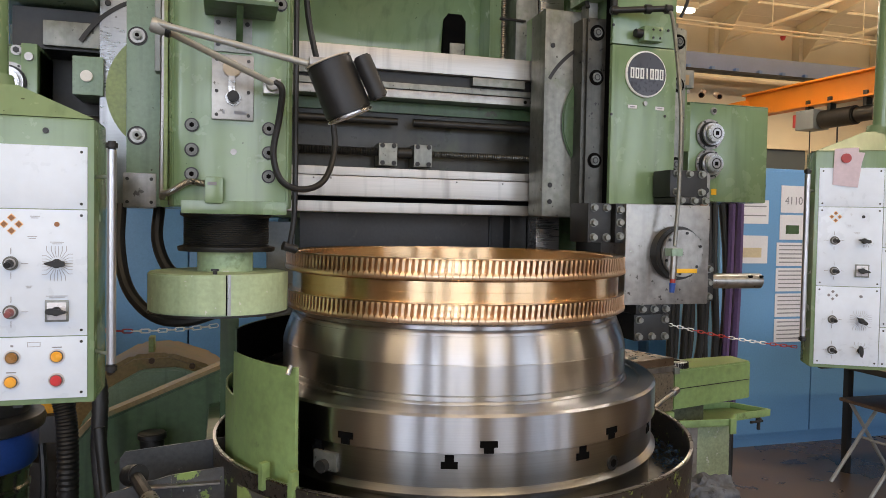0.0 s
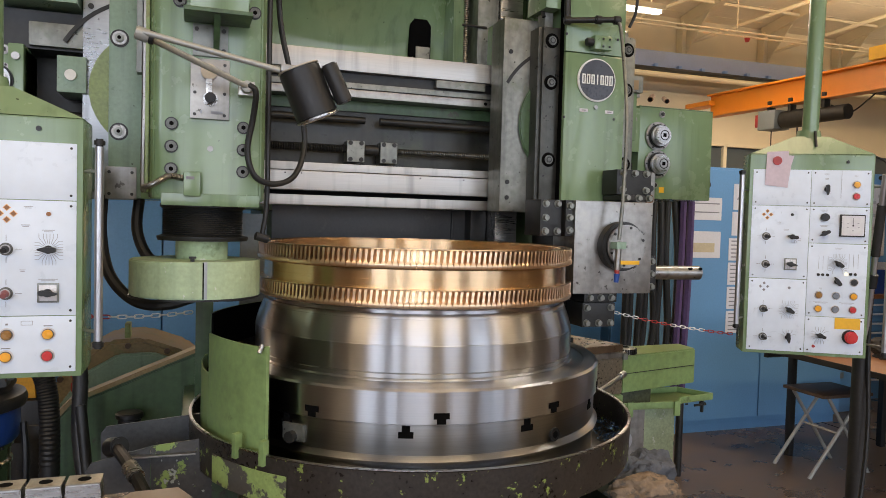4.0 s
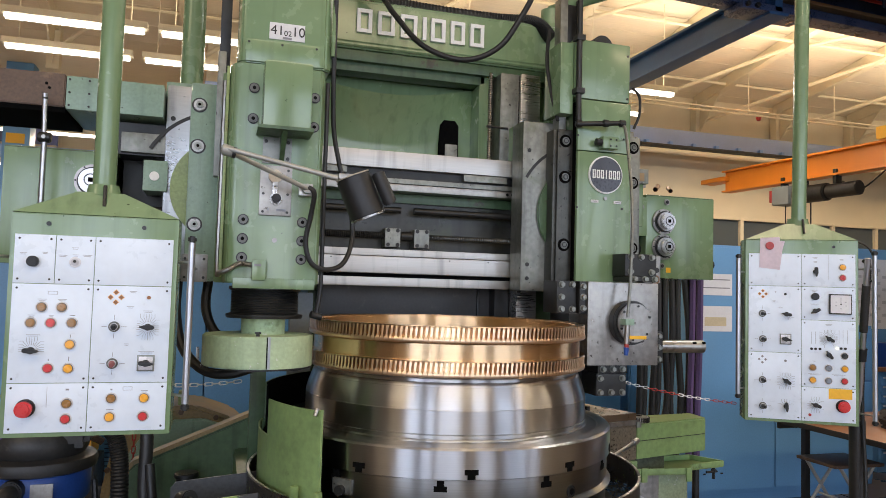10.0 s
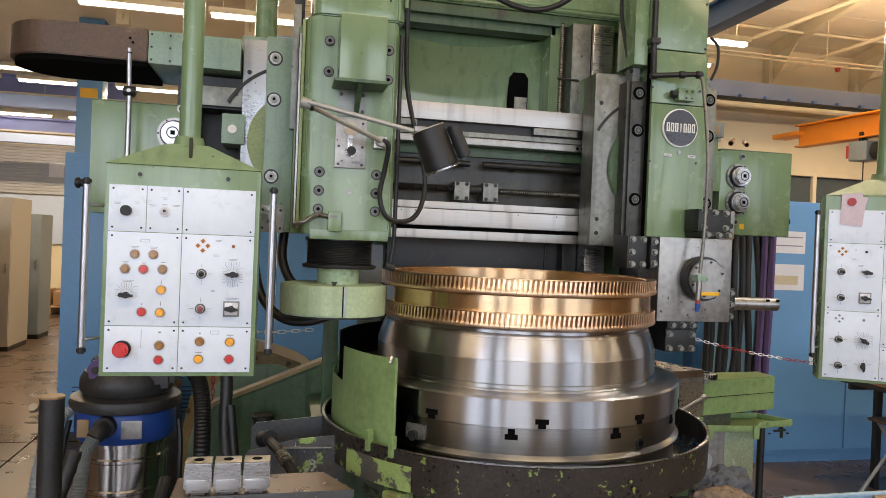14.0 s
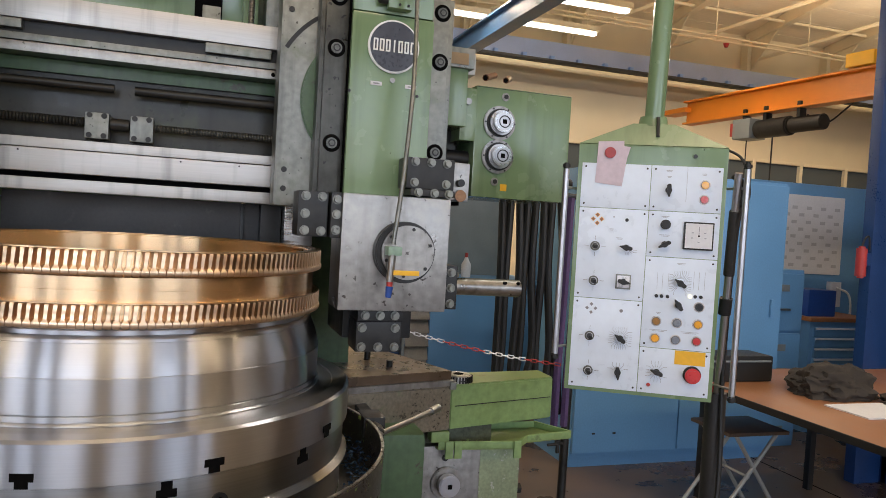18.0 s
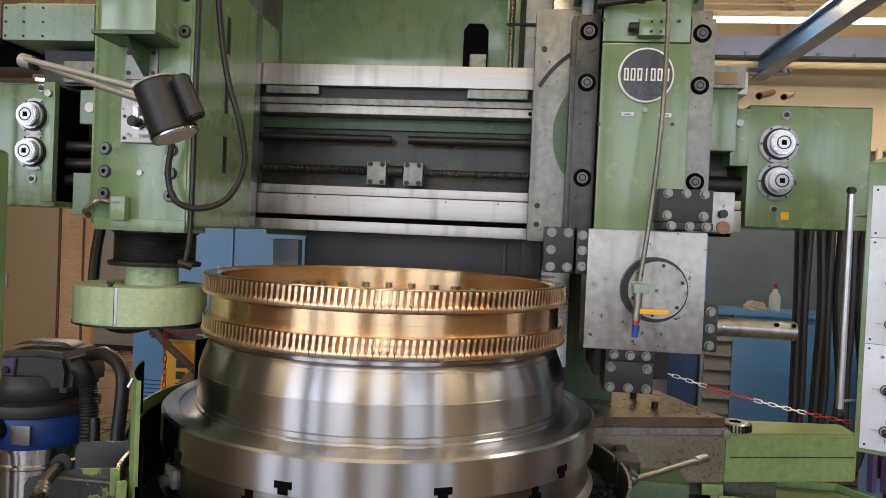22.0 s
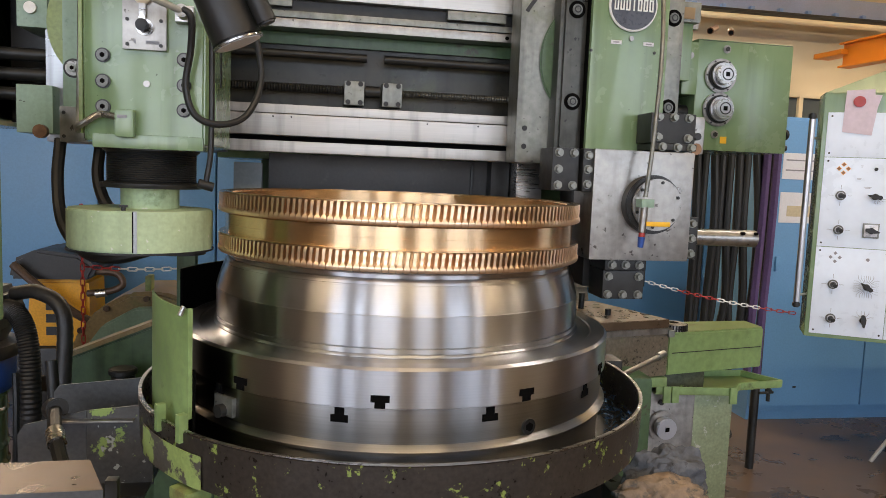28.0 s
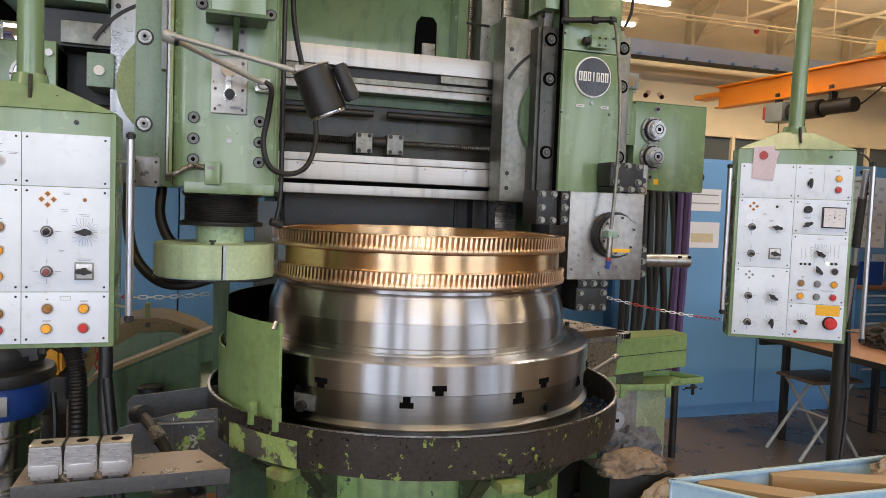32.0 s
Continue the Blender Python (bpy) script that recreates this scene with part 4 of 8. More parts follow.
part("link_head", C((1.085, 0.42, 2.0), (1.085, 0.41, 2.0), 0.012, 16), PLATE, lk2)
part("copper_tube", C((1.125, 0.36, 2.08), (1.19, 0.44, 2.11), 0.012, 14), COPPER, lk2)
part("tube_mouth", C((1.1235, 0.3585, 2.0795), (1.1247, 0.3596, 2.0799), 0.009, 14), HOLE, lk2)
part("copper_tube", C((1.195, 0.34, 2.075), (1.25, 0.44, 2.105), 0.011, 14), COPPER, lk2)
part("tube_mouth", C((1.1938, 0.3382, 2.0745), (1.1948, 0.3396, 2.0749), 0.008, 14), HOLE, lk2)
part("back_web", B(1.0, 1.12, 0.62, 0.64, 1.66, 2.07, 0), DSTEEL, lk2)

# ---- right tool head ----
rh = thing("ram_carriage", (0.72, 0.134, 1.6), "green tool head with round badge and square steel turret", "machine head", "machine heads", move=(0, -0.018, 0.032))
part("guide_body", B(0.512, 0.597, 0.19, 0.268, 1.635, 2.30, 0.006), GUIDE, rh)
part("guide_strip", B(0.526, 0.597, 0.176, 0.189, 1.64, 2.30, 0.003), GUIDE, rh)
part("guide_body", B(0.862, 0.945, 0.2, 0.268, 1.635, 2.30, 0.006), GREYST, rh)
part("guide_strip", B(0.868, 0.925, 0.186, 0.199, 1.64, 2.30, 0.003), GREYST, rh)
for z in (2.249, 2.092, 1.80):
    for x, y in ((0.562, 0.176), (0.9, 0.186)):
        bolt = part("guide_bolt", C((x, y, z), (x, y - 0.002, z), 0.0275, 28), HOLE, rh)
        part("bolt_head", C((x, y - 0.0021, z), (x, y - 0.008, z), 0.017, 24, bev=0.002), BOLTHEAD, bolt)
        part("bolt_step", C((x, y - 0.0081, z), (x, y - 0.0086, z), 0.0115, 20), BLACK, bolt)
        part("bolt_socket", C((x, y - 0.0087, z), (x, y - 0.0105, z), 0.0075, 16, bev=0.001), BOLTHEAD, bolt)
part("ram", B(0.600, 0.860, 0.134, 0.45, 1.632, 2.205, 0.008), GREEN, rh)
part("ram_upper", B(0.600, 0.856, 0.137, 0.45, 2.208, 2.43, 0.006), GREEN, rh)
part("ram_cover", B(0.578, 0.848, 0.134, 0.44, 2.433, 2.69, 0.01), GREEN, rh)
part("cover_wing", B(0.515, 0.576, 0.14, 0.30, 2.36, 2.67, 0.006), GREEN, rh)
part("ram_edge_gap", B(0.5975, 0.5995, 0.15, 0.18, 1.64, 2.42, 0), HOLE, rh)
part("scale_guide", B(0.54, 0.575, 0.2, 0.26, 2.3, 2.89, 0.003), GREYST, rh)
part("scale_back", B(0.577, 0.66, 0.24, 0.26, 2.69, 2.88, 0.003), DSTEEL, rh)
part("coil_spring", leadscrew(0, 0.2, 0, 0, 0.016), DSTEEL, rh).matrix_local = Matrix.Translation(Vector((0.635, 0.21, 2.69)) - BASE[rh.name]) @ Matrix.Rotation(radians(-90), 4, "Y") @ Matrix.Translation(BASE[rh.name])
part("round_motor", C((0.74, 0.18, 2.69), (0.74, 0.42, 2.69), 0.05, 28, bev=0.006), DSTEEL, rh)
badge = part("badge", C((0.731, 0.1335, 2.107), (0.731, 0.124, 2.107), 0.0815, 56, bev=0.002), WHITE2, rh, "round white-rimmed dark badge")
part("badge_field", C((0.731, 0.1238, 2.107), (0.731, 0.1215, 2.107), 0.0755, 56), BADGE, badge)
for k in range(7):
    x, hw = 0.731 + (k - 3) * 0.0195, 0.0072 if k != 3 else 0.0022
    part("badge_bar", hollow_bar(x - hw, x + hw, 0.1195, 0.1214, 2.089, 2.126, 0.0046), WHITE2, badge)
blk = part("limit_switch", B(0.70, 0.775, 0.095, 0.1335, 2.217, 2.268, 0.004), GREEN, rh)
part("switch_plug", C((0.70, 0.11, 2.243), (0.672, 0.11, 2.243), 0.015, 16, bev=0.002), BLACK, blk)
for x in (0.735, 0.762):
    for z in (2.228, 2.256):
        part("socket_screw", capscrew((x, 0.095, z), FRONT, 0.004), DSTEEL, blk)
for x in (0.665, 0.775):
    tag = part("small_plate", B(x, x + 0.036, 0.1315, 0.1335, 1.985, 1.997, 0), PAPER, rh)
    part("plate_bar", B(x + 0.008, x + 0.028, 0.1305, 0.1315, 1.989, 1.993, 0), INK, tag)
part("key_lock", C((0.733, 0.1335, 2.005), (0.733, 0.128, 2.005), 0.008, 12), PLATE, rh)
for x, z in ((0.6, 1.96), (0.815, 1.965), (0.6, 2.27), (0.82, 2.27), (0.6, 2.62), (0.835, 2.64), (0.6, 2.39), (0.835, 2.45)):
    part("ram_screw", capscrew((x, 0.134, z), FRONT, 0.005), DSTEEL, rh)
# steel tool turret
tu = part("turret_plate", B(0.57, 0.893, -0.035, 0.132, 1.308, 1.643, 0.005), PLATE, rh, "square steel turret plate with machining stains")
for x, z in ((0.63, 1.60), (0.86, 1.60), (0.63, 1.365), (0.86, 1.365), (0.605, 1.487), (0.637, 1.487)):
    part("plate_hole", C((x, -0.0305, z), (x, -0.02, z), 0.008, 14), HOLE, tu)
part("turret_ring", C((0.752, -0.03, 1.482), (0.752, -0.07, 1.482), 0.089, 48, bev=0.003), DSTEEL, tu)
part("turret_disc", C((0.757, -0.071, 1.482), (0.757, -0.084, 1.482), 0.078, 48, bev=0.003), PLATE, tu)
for a in range(20, 380, 60):
    part("disc_screw", capscrew((0.757 + 0.068 * math.cos(radians(a)), -0.084, 1.482 + 0.068 * math.sin(radians(a))), FRONT, 0.005), DSTEEL, tu)


def boltblock(x0, x1, y0, y1, z0, z1, spots, name="clamp_block"):
    b = part(name, B(x0, x1, y0, y1, z0, z1, 0.004), DSTEEL, rh, "dark clamp block with hexagon bolts")
    for x, z in spots:
        part("hex_bolt", hexbolt((x, y0, z), FRONT, 0.0105, 0.013), GREYST, b)


boltblock(0.45, 0.535, 0.0, 0.13, 1.513, 1.643, [(0.47, 1.53), (0.47, 1.578), (0.47, 1.628), (0.517, 1.628), (0.517, 1.53)])
boltblock(0.54, 0.572, -0.02, 0.11, 1.513, 1.643, [(0.556, 1.535), (0.556, 1.58), (0.556, 1.622)])
boltblock(0.766, 0.915, 0.015, 0.12, 1.672, 1.765, [(0.79, 1.69), (0.84, 1.752), (0.89, 1.752), (0.79, 1.752), (0.89, 1.69)])
boltblock(0.776, 0.915, 0.0, 0.13, 1.65, 1.671, [(0.80, 1.66), (0.85, 1.66), (0.895, 1.66)])
boltblock(0.638, 0.774, 0.0, 0.13, 1.272, 1.31, [(0.66, 1.29), (0.705, 1.29), (0.75, 1.29)])
boltblock(0.638, 0.774, 0.01, 0.13, 1.18, 1.27, [(0.655, 1.252), (0.755, 1.252), (0.655, 1.195), (0.705, 1.195), (0.755, 1.195)])
boltblock(0.896, 0.94, 0.0, 0.12, 1.312, 1.445, [(0.919, 1.33), (0.919, 1.378), (0.919, 1.425)])
part("boring_bar", C((0.941, 0.05, 1.38), (1.16, 0.03, 1.38), 0.027, 28, bev=0.004), PLATE, rh, "round polished boring bar")
for x in (1.10, 1.145):
    part("bar_hole", C((x, 0.0, 1.398), (x, 0.02, 1.396), 0.005, 10), HOLE, rh)
part("ram_tail", B(0.62, 0.84, 0.14, 0.42, 1.2, 1.631, 0.006), DSTEEL, rh)
# coolant pipe down the front of the right head
cp = thing("coolant_pipe", (0.70, -0.12, 1.37), "grey steel coolant pipe with a valve and blue nozzle", "pipe", move=(0, -0.012, 0.028))
part("upper_pipe", SWEEP([(0.585, 0.10, 2.9), (0.588, 0.105, 2.7), (0.59, 0.11, 2.45), (0.592, 0.11, 2.33)], 0.0125, 12, 4), DSTEEL, cp)
part("cross_pipe", C((0.59, 0.11, 2.318), (0.765, 0.05, 2.325), 0.011, 12), DSTEEL, cp)
for q in ((0.592, 0.11, 2.318), (0.765, 0.05, 2.322), (0.70, 0.072, 2.322)):
    part("elbow", C((q[0] - 0.014, q[1], q[2]), (q[0] + 0.014, q[1] - 0.004, q[2]), 0.016, 14, bev=0.004), DSTEEL, cp)
part("down_pipe", SWEEP([(0.766, 0.05, 2.32), (0.768, 0.02, 2.27), (0.752, -0.06, 1.98), (0.727, -0.10, 1.70), (0.703, -0.12, 1.51)], 0.0066, 12, 5), GREYST, cp)
part("pipe_bracket", B(0.688, 0.728, -0.13, -0.085, 1.478, 1.503, 0.003), BLUEGREEN, cp)
part("valve_body", C((0.702, -0.12, 1.48), (0.699, -0.12, 1.405), 0.011, 12), PLATE, cp)
part("valve_lever", B(0.705, 0.78, -0.135, -0.13, 1.424, 1.438, 0.003), YELLOW, cp, "yellow valve lever")
part("red_collar", C((0.699, -0.12, 1.404), (0.699, -0.12, 1.392), 0.009, 12), REDP, cp)
part("nozzle", C((0.699, -0.12, 1.391), (0.697, -0.12, 1.36), 0.011, 12, r2=0.008), VBLUE, cp, "blue plastic nozzle")
for z in (2.46, 2.69):
    part("pipe_clip", B(0.57, 0.61, 0.09, 0.134, z - 0.012, z + 0.012, 0.003), DSTEEL, cp)

# ---- turntable, workpiece, chip pan ----
tb = thing("turntable", (0, 0, 0.86), "round cast-iron turntable with T-slots round its rim", "turntable")
part("faceplate", LATHE([(0.0, 1.154), (0.535, 1.154), (0.54, 1.151), (0.565, 1.151), (0.568, 1.154), (0.606, 1.154), (0.613, 1.148), (0.613, 1.064), (0.608, 1.061), (0.0, 1.061)], 128), TABLE, tb)
# lower tier wears the darker iron, which carries the shade inside the pan
part("lower_plate", LATHE([(0.0, 1.06), (0.603, 1.06), (0.603, 0.985), (0.599, 0.978), (0.611, 0.972), (0.617, 0.966), (0.614, 0.958), (0.60, 0.953), (0.60, 0.87), (0.0, 0.87)], 128), TABLE_D, tb)


def tslot(a, r, upper):
    m = Matrix.Rotation(radians(a), 4, "Z")
    bm = bmesh.new()
    if upper:
        for u, v, p, q in ((-0.021, 0.021, 1.078, 1.094), (-0.012, 0.012, 1.0645, 1.078)):
            B(u, v, -r - 0.0014, -r + 0.05, p, q, 0, bm=bm, m=m)
    else:
        for u, v, p, q in ((-0.011, 0.011, 1.042, 1.0585), (-0.02, 0.02, 1.025, 1.042)):
            B(u, v, -r - 0.0014, -r + 0.05, p, q, 0, bm=bm, m=m)
    return bm


# slots are black prisms 1 mm proud, coloured as the shade inside them
for k in range(11):
    part("t_slot", tslot(-9.4 + 360 / 11 * k, 0.613, True), HOLE, tb)
    part("t_slot", tslot(-18.0 + 360 / 11 * k, 0.603, False), HOLE, tb)
for a in (25, 145, 265):
    d = Vector((math.sin(radians(a)), -math.cos(radians(a)), 0))
    p = d * 0.602 + Vector((0, 0, 0.998))
    plug = part("rim_plug", C(p, p + d * 0.006, 0.019, 24), DSTEEL, tb)
    part("plug_socket", C(p + d * 0.0062, p + d * 0.0075, 0.011, 6), HOLE, plug)
a = -48
m = Matrix.Rotation(radians(a), 4, "Z")
cl = part("rim_clamp", B(-0.036, 0.036, -0.612, -0.59, 0.99, 1.036, 0.003, m=m), GREYST, tb)
d = Vector((math.sin(radians(a)), -math.cos(radians(a)), 0))
part("clamp_bolt", C(d * 0.612 + Vector((0, 0, 1.002)), d * 0.628 + Vector((0, 0, 1.002)), 0.016, 14), DSTEEL, cl)

hub = thing("steel_hub", (0, 0, 1.154), "large turned steel hub clamped on the turntable", "workpiece")
def turned(name, prof, mat, parent, seg=160):
    """A turned piece whose shallow steps stay crisp."""
    ob = part(name, LATHE(prof, seg), mat, parent)
    ob.data.set_sharp_from_angle(angle=0.13)
    return ob


turned("seat_collar", [(0.0, 1.345), (0.485, 1.345), (0.487, 1.342), (0.487, 1.333), (0.0, 1.333)], TURNED, hub)
turned("shoulder_lip", [(0.0, 1.3325), (0.489, 1.3325), (0.4945, 1.331), (0.499, 1.326), (0.501, 1.3195), (0.0, 1.3195)], TURNED, hub)
turned("shoulder", [(0.0, 1.319), (0.5015, 1.319), (0.508, 1.3025), (0.514, 1.286), (0.519, 1.269), (0.5228, 1.2525), (0.0, 1.2525)], TURNED, hub)
turned("hub_body", [(0.0, 1.252), (0.5225, 1.252), (0.5235, 1.2505), (0.5235, 1.178), (0.5215, 1.176), (0.0, 1.176)], TURNED, hub)
turned("foot_ring", [(0.0, 1.1755), (0.522, 1.1755), (0.524, 1.174), (0.524, 1.165), (0.5225, 1.164), (0.5225, 1.1625), (0.526, 1.161), (0.529, 1.158), (0.529, 1.155), (0.0, 1.155)], TURNED, hub)

ring = thing("worm_wheel_ring", (0, 0, 1.345), "golden bronze worm wheel ring with two toothed rims", "gear ring")
part("ring_body", LATHE([(0.472, 1.348), (0.482, 1.348), (0.482, 1.399), (0.5, 1.402), (0.5, 1.4265), (0.4985, 1.427), (0.4985, 1.43), (0.5, 1.4305), (0.5, 1.454), (0.482, 1.457), (0.482, 1.509), (0.5, 1.511), (0.49, 1.511), (0.488, 1.507), (0.472, 1.505)], 160, closed=True), BRONZE, ring)


def teeth(z0, z1, n):
    """Milled teeth: narrow ribs above, a broad rounded foot below, each standing off the rim."""
    bm = bmesh.new()
    h = z1 - z0
    pitch = 2 * math.pi / n
    for k in range(n):
        a0 = k * pitch
        lean = 0.2 * pitch
        rows = ((z0 + 0.0005, 0.33, 0.514, 0.0), (z0 + 0.0035, 0.46, 0.5192, 0.02), (z0 + 0.0085, 0.475, 0.5208, 0.05), (z0 + 0.0125, 0.455, 0.5204, 0.08), (z0 + 0.016, 0.34, 0.519, 0.1), (z0 + 0.0185, 0.205, 0.5178, 0.14), (z0 + 0.034, 0.22, 0.5178, 0.5), (z1 - 0.003, 0.255, 0.5185, 0.95), (z1 - 0.0005, 0.255, 0.517, 1.0))
        vs = []
        for z, wd, r, s in rows:
            ac = a0 + lean * s
            quad = []
            for aa, rr in ((ac - wd * pitch, 0.4815), (ac - wd * pitch, r), (ac + wd * pitch, r), (ac + wd * pitch, 0.4815)):
                quad.append(bm.verts.new((rr * math.cos(aa), rr * math.sin(aa), z)))
            vs.append(quad)
        for p, q in zip(vs, vs[1:]):
            for i in range(3):
                bm.faces.new((p[i], p[i + 1], q[i + 1], q[i]))
        bm.faces.new(list(reversed(vs[0])))
        bm.faces.new(vs[-1])
    return bm


NT = 198
part("toothed_rim", teeth(1.349, 1.399, NT), BRONZE_T, ring)
part("toothed_rim", teeth(1.457, 1.509, NT), BRONZE_T, ring)
part("rim_lip", LATHE([(0.5, 1.5095), (0.5165, 1.5095), (0.5165, 1.512), (0.5, 1.512)], 160, closed=True), BRONZE, ring)
part("rim_lip", LATHE([(0.5, 1.400), (0.5165, 1.400), (0.5165, 1.4025), (0.5, 1.4025)], 160, closed=True), BRONZE, ring)
part("inner_flange", LATHE([(0.42, 1.425), (0.4775, 1.425), (0.4775, 1.443), (0.42, 1.443)], 120, closed=True), BRONZE, ring)
b0 = part("flange_bolt", C((0.452, 0, 1.4432), (0.452, 0, 1.460), 0.0115, 6, bev=0.002), OILY, ring)
for k in range(1, 36):
    o = new("flange_bolt", b0.data)
    o.parent = ring
    o.matrix_local = Matrix.Translation(-BASE[ring.name]) @ Matrix.Rotation(radians(10 * k), 4, "Z") @ Matrix.Translation(BASE[ring.name])

pan = thing("chip_pan", (0, 0, 0.85), "round black chip pan with flaking green paint", "chip pan", move=(0, 0.0, 0.008))
part("pan_wall", LATHE([(0.712, 0.852), (0.718, 0.852), (0.722, 0.968), (0.716, 0.971), (0.712, 0.968)], 128, closed=True), CHIPPED, pan)
part("pan_floor", LATHE([(0.60, 0.853), (0.715, 0.853), (0.715, 0.858), (0.60, 0.858)], 96, closed=True), DSTEEL, pan)
part("pan_rim", LATHE([(0.713, 0.9712), (0.7215, 0.9712), (0.7215, 0.974), (0.713, 0.974)], 128, closed=True), STEEL, pan)
chips = bmesh.new()
random.seed(5)
for k in range(500):
    a, r = radians(random.uniform(-30, 25)), random.uniform(0.625, 0.705)
    p = Vector((r * math.cos(a), r * math.sin(a), 0.862 + random.random() * 0.05))
    d = Vector((random.uniform(-1, 1), random.uniform(-1, 1), random.uniform(-0.4, 0.6))) * 0.011
    e = Vector((random.uniform(-1, 1), random.uniform(-1, 1), random.uniform(-1, 1))) * 0.003
    chips.faces.new([chips.verts.new(p - d), chips.verts.new(p + e), chips.verts.new(p + d), chips.verts.new(p - e + Vector((0, 0, 0.002)))])
tagged(solid("metal_chips", chips, CHIPS, "heap of curled blue steel chips in the pan", "chips"), kind="stuff")
part("pan_patch", LATHE([(0.7235, 0.853), (0.7255, 0.853), (0.7255, 0.93), (0.7235, 0.93)], 24, (0, 0), 205, 228, closed=True), CHIPPED2, pan)
for a in (214, 222):
    m = Matrix.Rotation(radians(a), 4, "Z")
    part("pan_clip", B(0.71, 0.732, -0.008, 0.008, 0.945, 1.01, 0.002, m=m), GREEN_L, pan)

gd = thing("splash_guard", (-0.6, -0.2, 0.85), "curved light-green splash guard standing on the pan", "splash guard")
GR = 0.682
part("guard_sheet", LATHE([(GR, 0.86), (GR + 0.005, 0.86), (GR + 0.005, 1.247), (GR, 1.247)], 24, (0, 0), 193.8, 219, closed=True), GREEN_L, gd)
part("guard_sheet_low", LATHE([(GR, 0.86), (GR + 0.005, 0.86), (GR + 0.005, 1.128), (GR, 1.128)], 16, (0, 0), 167.2, 193.7, closed=True), GREEN_L, gd)
part("guard_edge", LATHE([(GR - 0.004, 0.99), (GR + 0.007, 0.99), (GR + 0.007, 1.25), (GR - 0.004, 1.25)], 2, (0, 0), 219.1, 219.8, closed=True), GREEN_L, gd)
part("guard_lining", LATHE([(0.664, 0.90), (0.671, 0.90), (0.671, 1.261), (0.664, 1.261)], 24, (0, 0), 118, 167, closed=True), HOLE, gd, "black guard lining that keeps reflections dark")
part("guard_lining", LATHE([(0.664, 0.90), (0.671, 0.90), (0.671, 1.10), (0.664, 1.10)], 24, (0, 0), 167.1, 219, closed=True), HOLE, gd, "black guard lining that keeps reflections dark")
# unseen upper lining, added to darken the guard's reflection in the turned iron
part("guard_lining", LATHE([(GR - 0.004, 1.101), (GR - 0.0005, 1.101), (GR - 0.0005, 1.243), (GR - 0.004, 1.243)], 16, (0, 0), 194.2, 218.6, closed=True), HOLE, gd, "black guard lining that keeps reflections dark")
part("guard_back", LATHE([(0.6725, 0.86), (0.6765, 0.86), (0.6765, 1.262), (0.6725, 1.262)], 30, (0, 0), 118, 166.9, closed=True), GREEN_D, gd)
# the post's shaded side is put into its dark green
part("guard_post", B(-0.705, -0.645, 0.37, 0.43, 0.86, 1.36, 0.004), GREEN_D, gd)
part("edge_clip", C((-0.548, -0.444, 1.235), (-0.54, -0.437, 1.255), 0.006, 10), STEEL, gd)

# chute beside the pan
ch = thing("chip_chute", (-0.8, -0.1, 0.8), "bent grey and flaking green sheet-metal chip chute", "chute", move=(0, 0.033, 0.017))
part("chute_back", PRISM([(-0.97, 0.8), (-0.97, 0.905), (-0.955, 0.925), (-0.68, 0.95), (-0.68, 0.8)], "y", -0.02, -0.014), DGREY, ch)
part("chute_side", PRISM([(-0.985, 0.72), (-0.985, 0.86), (-0.97, 0.885), (-0.82, 0.92), (-0.82, 0.72)], "y", -0.236, -0.230), DGREY, ch)
part("chute_front", PRISM([(-0.818, 0.72), (-0.818, 0.922), (-0.665, 0.936), (-0.655, 0.928), (-0.655, 0.72)], "y", -0.24, -0.234), CHUTEGR, ch)
part("chute_floor", B(-0.97, -0.66, -0.32, -0.02, 0.72, 0.726, 0), DSTEEL, ch)
part("chute_mesh", B(-0.88, -0.70, -0.26, -0.2, 0.895, 0.90, 0.001), PLATE, ch)
part("arm_joint", C((-0.93, -0.15, 0.9), (-0.90, -0.2, 0.915), 0.028, 18, bev=0.004), BLACK, ch)
part("arm_bar", SWEEP([(-0.92, -0.16, 0.91), (-0.86, -0.34, 0.895), (-0.80, -0.45, 0.83), (-0.74, -0.52, 0.78)], 0.017, 10, 5), BLACK, ch, "black bent arm with a steel collar")
part("arm_collar", C((-0.866, -0.325, 0.897), (-0.845, -0.372, 0.882), 0.022, 16), STEEL, ch)

# drive housing behind the pan on the left
dh = thing("drive_housing", (-1.0, 0.8, 0.0), "large rounded green drive housing with a bolted tan rim", "drive housing", move=(0, 0.031, 0.035))
prof = [(-1.36, 0.036), (-1.36, 0.55), (-1.32, 0.74), (-1.22, 0.88), (-1.08, 0.96), (-0.93, 0.965), (-0.75, 0.90), (-0.62, 0.78), (-0.62, 0.036)]
part("housing_rear", PRISM(prof, "y", 1.25, 1.65, 0.02), OCHREGR, dh)
part("housing_cover", PRISM([(u + 0.04, v - (0.06 if v > 0.1 else 0)) for u, v in prof[:-2]] + [(-0.66, 0.74), (-0.66, 0.036)], "y", 1.20, 1.248, 0.01), BLUEGREEN, dh)
part("sloping_guard", PRISM([(-1.22, 0.036), (-1.22, 0.74), (-1.16, 0.80), (-0.62, 1.02), (-0.5, 1.05), (-0.5, 0.036)], "y", 0.73, 0.92, 0.01), GREEN_D, dh)
part("guard_rim", PRISM([(-1.235, 0.68), (-1.225, 0.755), (-1.165, 0.818), (-0.62, 1.038), (-0.5, 1.068), (-0.5, 1.052), (-0.62, 1.022), (-1.16, 0.80), (-1.21, 0.74)], "y", 0.723, 0.80), OCHREGR, dh)
